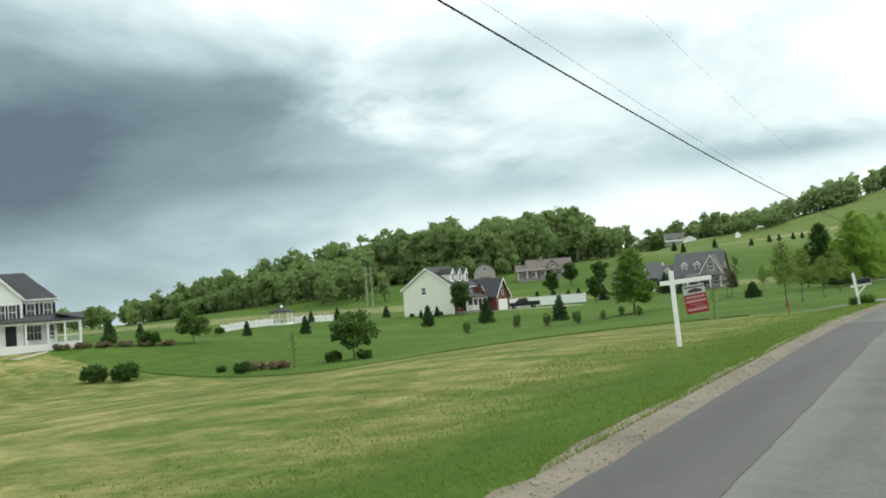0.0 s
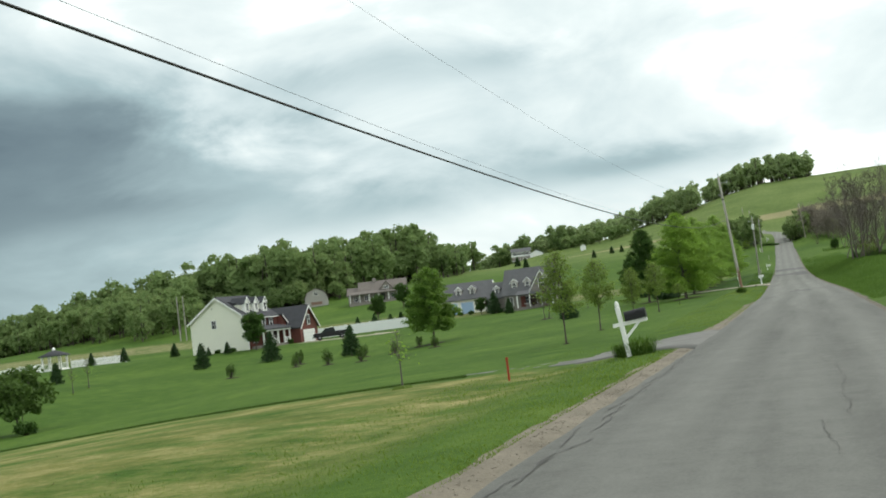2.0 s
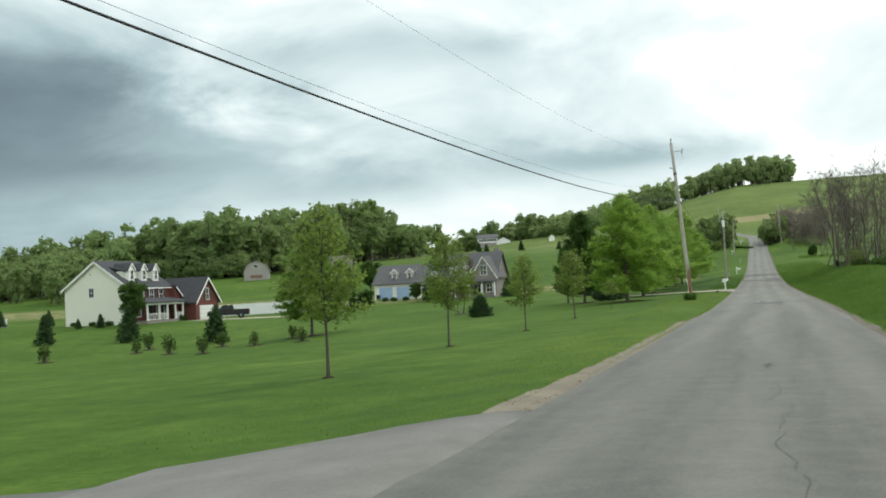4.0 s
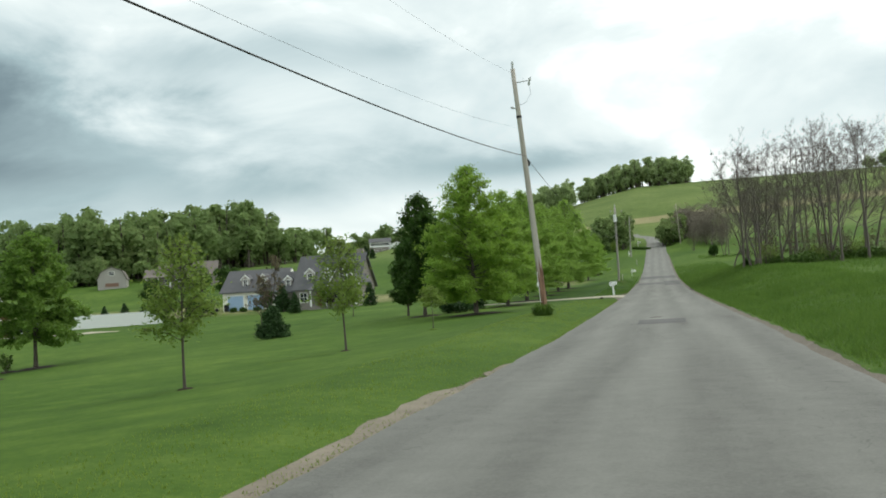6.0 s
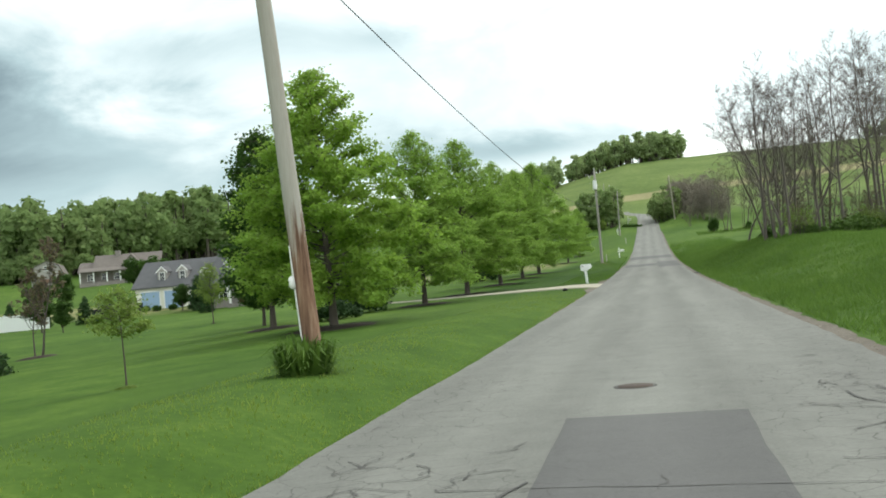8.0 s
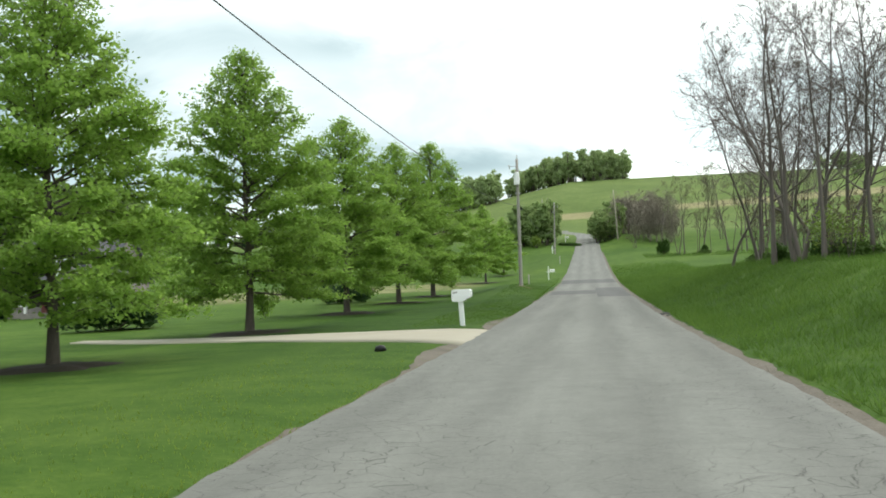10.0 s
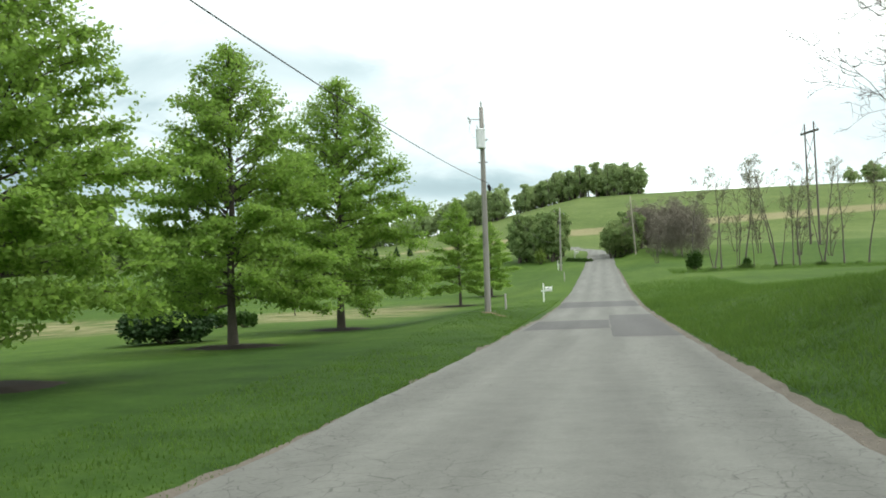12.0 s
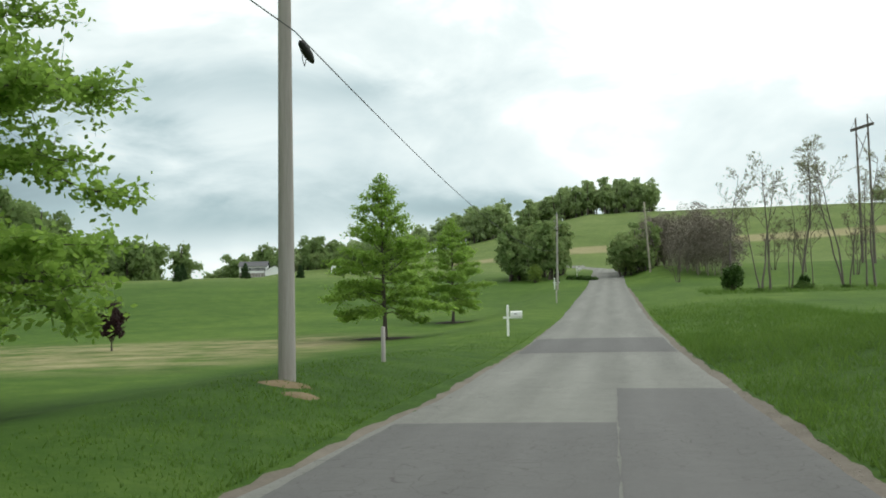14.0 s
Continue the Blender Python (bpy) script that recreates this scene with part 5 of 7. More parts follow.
h_frame((32.6, 328), 20.5, 2.7, "tall two-legged wooden transmission pole on the hillside", -68, mat="dark_bark")
h_frame((-149.0, 243), 11.4, 1.5, "pair of pale bare poles before the woods", 30, brace=False)

# ---- roadside things ----


def sale_sign():
    """White post with an arm; the board hangs below it."""
    x, y = -6.06, 22.85
    ob = thing("yard_sign", (x, y, gz(x, y) - 0.05), "white wooden yard sign post with a hanging red board", "sign", turn=8)
    lean = -0.035
    post = boxes((-0.052, 0.052, -0.052, 0.052, -0.15, 1.86), bevel=0.006)
    bmesh.ops.transform(post, matrix=Matrix.Shear("XY", 4, (lean, 0)), verts=post.verts)
    part("post", post, M["white"], ob)
    arm = boxes((-0.34, 0.86, -0.045, 0.045, 1.53, 1.64), bevel=0.006)
    bmesh.ops.transform(arm, matrix=Matrix.Translation((0, 0, 1.585)) @ Matrix.Rotation(radians(-3.5), 4, "Y") @ Matrix.Translation((0, 0, -1.585)), verts=arm.verts)
    part("arm", arm, M["white"], ob)
    board = part("board", boxes((0.16, 0.68, -0.008, 0.008, 0.82, 1.27)), M["red"], ob, "red painted board")
    top = part("top_board", boxes((0.16, 0.68, -0.008, 0.008, 1.275, 1.49)), M["sign_grey"], ob, "pale grey top board")
    for k, (z, h, a, b) in enumerate(((1.18, 0.045, 0.2, 0.64), (1.08, 0.055, 0.19, 0.65), (1.02, 0.012, 0.3, 0.55), (0.96, 0.016, 0.4, 0.62), (0.885, 0.05, 0.2, 0.65))):
        part("lettering_bar", boxes((a, b, -0.011, -0.0085, z, z + h)), M["sign_pink"], board, "faded bar of unreadable lettering")
    part("lettering_bar", boxes((0.2, 0.66, -0.011, -0.0085, 1.425, 1.455)), M["sign_dark"], top)
    part("emblem", extrude([(0.28, 1.31), (0.6, 1.31), (0.6, 1.37), (0.44, 1.41), (0.28, 1.37)], "y", -0.0115, -0.0085), M["sign_dark"], top, "small dark emblem")
    swing = Matrix.Translation((0.43, 0, 1.5)) @ Matrix.Rotation(radians(-7), 4, "Y") @ Matrix.Translation((-0.43, 0, -1.5))
    board.matrix_basis, top.matrix_basis = swing, swing
    for u in (0.2, 0.66):
        part("hook", tube_mesh("hook", [[(u, 0, 1.48, 0.006), (u, 0, 1.55, 0.006)]], M["steel"], 5), None, ob)


sale_sign()


def mailbox_box(ob, w, l, h, z0, mat, shift=(0, 0)):
    """A round-topped letter box, its long side along local x."""
    sx, sy = shift
    out = [(-w / 2, z0), (w / 2, z0), (w / 2, z0 + h - w / 2)] + [(w / 2 * math.cos(a), z0 + h - w / 2 + w / 2 * math.sin(a)) for a in np.linspace(0.25, np.pi - 0.25, 8)] + [(-w / 2, z0 + h - w / 2)]
    body = part("box", extrude([(y + sy, z) for y, z in out], "x", -l / 2 + sx, l / 2 + sx), mat, ob)
    part("door", extrude([(y * 1.04 + sy, z0 + (z - z0) * 1.02) for y, z in out], "x", l / 2 + sx, l / 2 + sx + 0.02), mat, body)
    part("flag", boxes((l * 0.1 + sx, l * 0.32 + sx, -w / 2 - 0.012 + sy, -w / 2 - 0.004 + sy, z0 + h * 0.55, z0 + h * 0.8)), mat, body)
    return body


def post_mailbox(at, label, box_mat, scale=1.0, turn=0.0, bars=True, brace=True, lean=0.0):
    """A turned-top white post with a side arm that carries the letter box."""
    x, y = at
    ob = thing("mailbox", (x, y, gz(x, y)), label, "mailbox", "mailboxes", turn=turn, size=scale)
    ob.matrix_basis = ob.matrix_basis @ pose(0, 0, 0, 0, lean, 0)
    part("post", boxes((-0.05, 0.05, -0.05, 0.05, -0.2, 1.16), bevel=0.006), M["white"], ob)
    part("finial", tube_mesh("finial", [[(0, 0, 1.16, 0.065), (0, 0, 1.19, 0.065), (0, 0, 1.2, 0.03), (0, 0, 1.24, 0.055), (0, 0, 1.29, 0.045), (0, 0, 1.35, 0.012)]], M["white"], 10), None, ob, "turned ball finial")
    part("arm", boxes((-0.2, 0.62, -0.045, 0.045, 0.74, 0.83), bevel=0.005), M["white"], ob)
    if brace:
        part("brace", extrude([(0.05, 0.42), (0.05, 0.5), (0.36, 0.74), (0.44, 0.74)], "y", -0.03, 0.03), M["white"], ob)
    body = mailbox_box(ob, 0.2, 0.48, 0.23, 0.832, box_mat, (0.36, 0))
    if bars:
        part("number_bar", boxes((0.28, 0.4, -0.104, -0.101, 0.92, 0.95)), M["sign_dark"] if box_mat is not M["black"] else M["sign_grey"], body)
    return ob


post_mailbox((-4.1, 47.05), "leaning white mailbox post with a black letter box in long grass", M["black"], 1.06, bars=False, lean=-7)
m3 = post_mailbox((-5.5, 224.4), "white mailbox post with a white letter box", M["white"], brace=False)
post_mailbox((-8.9, 304.0), "white mailbox post with a dark letter box beside a pole", M["black"], 1.05)
post_mailbox((-7.75, 338.5), "white mailbox post on the far slope", M["white"], 1.15)


def plastic_mailbox():
    x, y = -4.42, 153.6
    ob = thing("mailbox", (x, y, gz(x, y)), "white moulded plastic mailbox on a white square post", "mailbox", "mailboxes", turn=-4)
    p = boxes((-0.07, 0.07, -0.07, 0.07, -0.2, 0.78), bevel=0.012)
    bmesh.ops.transform(p, matrix=Matrix.Shear("XY", 4, (-0.06, 0)), verts=p.verts)
    part("post", p, M["vinyl"], ob)
    out = [(-0.22, 0.74), (0.12, 0.74), (0.17, 0.8), (0.32, 0.86), (0.34, 0.92), (0.34, 1.07), (0.3, 1.12), (-0.2, 1.12), (-0.25, 1.08), (-0.25, 0.78)]
    body = part("box", extrude([(a - 0.05, b) for a, b in out], "y", -0.13, 0.13), M["vinyl"], ob)
    bmesh_lid = boxes((-0.31, 0.31, -0.14, 0.14, 0.885, 0.9))
    part("seam", bmesh_lid, M["vinyl"], body)
    part("door", extrude([(0.29, 0.93), (0.31, 0.93), (0.31, 1.06), (0.29, 1.06)], "y", -0.12, 0.12), M["vinyl"], body)
    part("flag", boxes((-0.1, 0.06, 0.131, 0.14, 1.0, 1.05)), M["vinyl"], body)
    for k in range(3):
        part("number_bar", boxes((-0.25 + 0.045 * k, -0.22 + 0.045 * k, -0.134, -0.1315, 1.0, 1.045)), M["sign_dark"], body)


plastic_mailbox()

stake = thing("marker_stake", (-6.96, 46.0, gz(-6.96, 46.0)), "orange-red plastic marker stake in the grass", "stake", size=0.84)
part("stake_body", boxes((-0.04, 0.02, -0.02, 0.02, -0.1, 0.66), bevel=0.006), M["orange"], stake)
part("cap", boxes((-0.045, 0.025, -0.025, 0.025, 0.62, 0.69), bevel=0.006), M["orange"], stake)

cover = thing("manhole_cover", (-0.16 + float(road_x(104.4)), 104.4, float(road_z(104.4)) + 0.018), "dark worn round cover set in the road", "manhole cover")
part("lid", tube_mesh("lid", [[(0, 0, 0, 0.19), (0, 0, 0.012, 0.18), (0, 0, 0.014, 0.01)]], M["rust"], 20), None, cover)
part("rim", tube_mesh("rim", [[(0, 0, -0.01, 0.235), (0, 0, 0.006, 0.225), (0, 0, 0.0065, 0.19)]], M["tar"], 20), None, cover)

rock = thing("lawn_light", (-4.75, 143.4, gz(-4.75, 143.4)), "small dark lump lying in the lawn by the driveway", "lump", size=0.65)
part("lump", tube_mesh("lump", [[(-0.2, 0, 0.02, 0.01), (-0.14, 0, 0.06, 0.1), (0.0, 0.02, 0.09, 0.13), (0.12, 0.0, 0.08, 0.1), (0.2, 0, 0.05, 0.01)]], M["black"], 8), None, rock)

for x, y, s, a in ((2.02, 158.9, 0.6, 20), (2.06, 157.6, 0.42, 70), (2.14, 159.6, 0.36, 130)):
    chunk = thing("asphalt_chunk", (x, y, gz(x, y) + 0.02), "broken dark asphalt chunk at the road's crumbling edge", "rubble", "broken asphalt", turn=a, size=s)
    part("chunk", tube_mesh("chunk", [[(-0.42, 0, 0.0, 0.02), (-0.3, 0.03, -0.04, 0.11), (0.0, -0.02, -0.05, 0.14), (0.25, 0.02, -0.04, 0.1), (0.4, 0, 0.0, 0.02)]], M["tar"], 7), None, chunk)
stick = thing("pale_stick", (-3.2, 155.65, gz(-3.2, 155.65) + 0.02), "pale weathered stick lying on the gravel edge", "stick", turn=32)
part("stick_body", tube_mesh("stick_body", [[(-0.33, 0, 0.0, 0.01), (-0.1, 0.01, 0.012, 0.018), (0.14, -0.01, 0.012, 0.018), (0.33, 0.01, 0.0, 0.01)]], M["white"], 6), None, stick)

for x, y, h in ((-6.0, 203.8, 0.8), (-5.9, 262, 1.0)):
    p = thing("wooden_post", (x, y, gz(x, y)), "short weathered grey wooden post in the grass", "post")
    part("post", tube_mesh("short_post", [[(0, 0, -0.2, 0.055), (0, 0, h, 0.05), (0, 0, h + 0.01, 0.01)]], M["pole"], 8), None, p)


def disc(at, r, mat, label, seed, name="mulch_bed", rise=1.0):
    """A low ragged bed of mulch."""
    rng = np.random.default_rng(seed)
    k = 20
    rr = r * (1 + 0.12 * rng.normal(size=k))
    a = np.arange(k) * 2 * np.pi / k
    v = [(at[0], at[1], gz(*at) + 0.09 * rise)]
    for f, lift in ((0.55, 0.075 * rise), (1.0, -0.02)):
        for j in range(k):
            x, y = at[0] + f * rr[j] * math.cos(a[j]), at[1] + f * rr[j] * math.sin(a[j])
            v.append((x, y, gz(x, y) + lift))
    f4 = [(1 + j, 1 + k + j, 1 + k + (j + 1) % k, 1 + (j + 1) % k) for j in range(k)]
    f3 = [(0, 1 + j, 1 + (j + 1) % k, 1 + (j + 1) % k) for j in range(k)]
    me = bpy.data.meshes.new(name)
    me.from_pydata(v, [], f4 + [t[:3] for t in f3])
    me.materials.append(mat)
    return tagged(new(name, me), label, "mulch bed", "mulch beds", "")


# ---- houses ----


def window(parent, at, w, h, face=0.0, shutters=False, grid=True, trim="white"):
    """A window set in a wall: casing, glass, bars and, where there are any, shutters. face: degrees the wall is turned from -y."""
    m = Matrix.Translation(at) @ pose(0, 0, 0, 0, 0, face)
    def put(bm):
        bmesh.ops.transform(bm, matrix=m, verts=bm.verts)
        return bm
    t = 0.09
    casing = part("window", put(boxes((-w / 2 - t, -w / 2, -0.05, 0.03, -t, h + t), (w / 2, w / 2 + t, -0.05, 0.03, -t, h + t), (-w / 2, w / 2, -0.05, 0.03, h, h + t), (-w / 2 - t * 1.3, w / 2 + t * 1.3, -0.08, 0.03, -t, 0.0))), M[trim], parent)
    part("pane", put(boxes((-w / 2, w / 2, -0.02, 0.02, 0, h))), M["glass"], casing)
    if grid:
        part("bar", put(boxes((-w / 2, w / 2, -0.035, -0.021, h / 2 - 0.03, h / 2 + 0.03), (-0.02, 0.02, -0.034, -0.021, 0.0, h))), M[trim], casing)
    if shutters:
        for s in (-1, 1):
            a, b = sorted((s * (w / 2 + t + 0.02), s * (w / 2 + t + 0.02 + w * 0.42)))
            part("shutter", put(boxes((a, b, -0.045, 0.02, -0.03, h + 0.03))), M["shutter"], parent, "black louvred shutter")
    return casing


def gable_roof(x0, x1, y0, y1, eave, ridge, along, over=0.35, thick=0.16):
    """Two roof slabs meeting at a ridge that runs along x or y."""
    if along == "y":
        mid, s = (x0 + x1) / 2, (ridge - eave) / ((x1 - x0) / 2)
        out = [(x0 - over, eave - over * s), (mid, ridge), (x1 + over, eave - over * s), (x1 + over, eave - over * s + thick), (mid, ridge + thick * 1.15), (x0 - over, eave - over * s + thick)]
        return extrude(out, "y", y0 - over, y1 + over)
    mid, s = (y0 + y1) / 2, (ridge - eave) / ((y1 - y0) / 2)
    out = [(y0 - over, eave - over * s), (mid, ridge), (y1 + over, eave - over * s), (y1 + over, eave - over * s + thick), (mid, ridge + thick * 1.15), (y0 - over, eave - over * s + thick)]
    return extrude(out, "x", x0 - over, x1 + over)


def gable_block(x0, x1, y0, y1, eave, ridge, along, base=-0.5):
    """The walls of a gabled block, as one solid."""
    if along == "y":
        return extrude([(x0, base), (x1, base), (x1, eave), ((x0 + x1) / 2, ridge), (x0, eave)], "y", y0, y1)
    return extrude([(y0, base), (y1, base), (y1, eave), ((y0 + y1) / 2, ridge), (y0, eave)], "x", x0, x1)


def rake(x0, x1, y, eave, ridge, mat, parent, along="y", over=0.36, w=0.2):
    """White trim boards along a gable's two slopes; at the gable end y (or x, for along='x')."""
    mid, s = (x0 + x1) / 2, (ridge - eave) / ((x1 - x0) / 2)
    for sg in (-1, 1):
        e = mid + sg * ((x1 - x0) / 2 + over)
        out = [(mid, ridge - w), (mid, ridge + 0.1), (e, eave - over * s + 0.1), (e, eave - over * s - w)]
        part("rake_board", extrude(out, "y" if along == "y" else "x", y - 0.045, y), mat, parent)


def railing(parent, a, b, z, height=0.85, n=14):
    """A white porch rail with its balusters, from a to b."""
    a, b = np.array(a, float), np.array(b, float)
    d = (b - a)
    bm = boxes()
    rail = part("railing", tube_mesh("railing", [[(*a, z + height, 0.045), (*b, z + height, 0.045)], [(*a, z + 0.1, 0.035), (*b, z + 0.1, 0.035)]], M["white"], 4), None, parent)
    bm.free()
    for k in range(n + 1):
        q = a + d * k / n
        part("baluster", tube_mesh("baluster", [[(*q, z + 0.1, 0.028), (*q, z + height, 0.028)]], M["white"], 4), None, rail)


def column(parent, x, y, z0, z1, r=0.1):
    part("porch_post", boxes((x - r, x + r, y - r, y + r, z0, z1)), M["white"], parent)


def dormer(parent, x, y, z, w, h, depth, face, wall, roof, trim="white", rise=0.5):
    """A gabled dormer whose front stands at (x, y, z)."""
    m = Matrix.Translation((x, y, z)) @ pose(0, 0, 0, 0, 0, face)
    def put(bm):
        bmesh.ops.transform(bm, matrix=m, verts=bm.verts)
        return bm
    body = part("dormer", put(extrude([(-w / 2, -0.3), (w / 2, -0.3), (w / 2, h), (0, h + rise), (-w / 2, h)], "y", 0, depth)), M[wall], parent)
    s = rise / (w / 2)
    part("dormer_roof", put(extrude([(-w / 2 - 0.15, h - 0.15 * s), (0, h + rise), (w / 2 + 0.15, h - 0.15 * s), (w / 2 + 0.15, h - 0.15 * s + 0.1), (0, h + rise + 0.12), (-w / 2 - 0.15, h - 0.15 * s + 0.1)], "y", -0.12, depth)), M[roof], body)
    for sg in (-1, 1):
        part("dormer_trim", put(extrude([(0, h + rise - 0.1), (0, h + rise + 0.13), (sg * (w / 2 + 0.17), h - 0.15 * s + 0.11), (sg * (w / 2 + 0.17), h - 0.15 * s - 0.1)], "y", -0.16, -0.1)), M[trim], body)
    p = m @ Vector((0, -0.02, 0.1))
    window(parent, p, w * 0.46, h * 0.82, face, trim=trim)


def brick_house():
    """Two storeys: cream siding on the gable end, brick front with a porch, a garage wing with a steep gable."""
    ob = thing("house", (-83.6, 155.4, gz(-84, 156)), "cream-sided house with red brick front, porch and garage", "house")
    part("wall", gable_block(-4.95, 4.95, 0, 9.2, 4.85, 8.3, "y"), M["siding"], ob, "plain cream siding")
    part("front_wall", boxes((4.955, 5.05, 0.1, 9.2, -0.5, 4.7)), M["brick"], ob, "red brick front")
    part("roof", gable_roof(-4.95, 4.95, 0, 9.2, 4.85, 8.3, "y"), M["shingle"], ob, "charcoal shingle roof")
    rake(-4.95, 4.95, -0.36, 4.85, 8.3, M["white"], ob)
    part("gutter", boxes((5.2, 5.36, -0.35, 9.5, 4.52, 4.66)), M["white"], ob)
    part("corner_board", boxes((4.86, 5.0, -0.03, 0.12, -0.5, 4.8)), M["white"], ob)
    part("dormer_wall", boxes((2.3, 3.55, 1.0, 8.2, 5.6, 6.85)), M["siding"], ob, "cream band behind the dormers")
    part("dormer_band_roof", extrude([(0.9, 7.6), (3.75, 6.82), (3.75, 6.92), (0.9, 7.72)], "y", 0.9, 8.3), M["shingle"], ob)
    for y in (1.9, 4.6, 7.3):
        dormer(ob, 4.15, y, 5.75, 1.25, 1.35, 2.6, 90, "white", "shingle", rise=0.75)
    window(ob, (-0.75, -0.02, 3.7), 0.75, 1.15, 0)
    part("vent", boxes((-0.9, -0.75, -0.03, 0.0, 6.6, 6.75)), M["glass"], ob)
    for y in (2.6, 4.8, 7.0):
        window(ob, (5.07, y, 3.05), 0.85, 1.4, 90, shutters=True)
    # porch
    part("porch_floor", boxes((5.06, 7.2, 0.6, 9.2, -0.4, 0.32)), M["stone"], ob)
    part("porch_roof", extrude([(5.06, 3.15), (7.5, 2.55), (7.5, 2.72), (5.06, 3.35)], "y", 0.3, 9.5), M["shingle"], ob)
    part("porch_beam", boxes((7.0, 7.2, 0.5, 9.3, 2.3, 2.58)), M["white"], ob)
    for y in (0.8, 3.4, 5.3, 7.2, 9.0):
        column(ob, 7.1, y, 0.32, 2.3)
    for a, b in ((0.8, 3.4), (3.4, 5.3), (7.2, 9.0)):
        railing(ob, (7.1, a), (7.1, b), 0.32)
    for y in (1.8, 6.2, 8.1):
        window(ob, (5.07, y, 0.9), 0.9, 1.4, 90, shutters=True)
    part("front_door", boxes((5.06, 5.12, 3.9, 4.9, 0.32, 2.4)), M["shutter"], ob)
    # link and garage
    part("link_wall", extrude([(9.2, -0.5), (11.0, -0.5), (11.0, 3.0), (9.2, 4.6)], "x", -2.5, 5.8), M["brick"], ob, "red brick link")
    part("link_roof", extrude([(9.2, 4.65), (11.4, 2.75), (11.4, 2.95), (9.2, 4.9)], "x", -2.7, 6.1), M["shingle"], ob)
    part("link_rake", extrude([(9.2, 4.5), (11.4, 2.6), (11.4, 2.85), (9.2, 4.76)], "x", 6.1, 6.16), M["white"], ob)
    part("garage_wall", gable_block(-3, 8.4, 10.2, 16.2, 2.6, 5.75, "x"), M["brick"], ob, "red brick garage")
    part("garage_roof", gable_roof(-3, 8.4, 10.2, 16.2, 2.6, 5.75, "x"), M["shingle"], ob)
    rake(10.2, 16.2, 8.8, 2.6, 5.75, M["white"], ob, "x")
    gd = part("garage_door", boxes((8.41, 8.5, 11.1, 15.0, -0.4, 1.95)), M["white"], ob, "white panelled garage door")
    for k in range(1, 4):
        part("door_groove", boxes((8.502, 8.512, 11.12, 14.98, -0.4 + 0.58 * k, -0.37 + 0.58 * k)), M["sign_grey"], gd)
    window(ob, (8.43, 13.2, 2.75), 0.7, 1.5, 90, shutters=True)
    for y, h in ((1.2, 0.9), (2.6, 0.7), (3.9, 0.8)):
        pass
    return ob


brick_house()


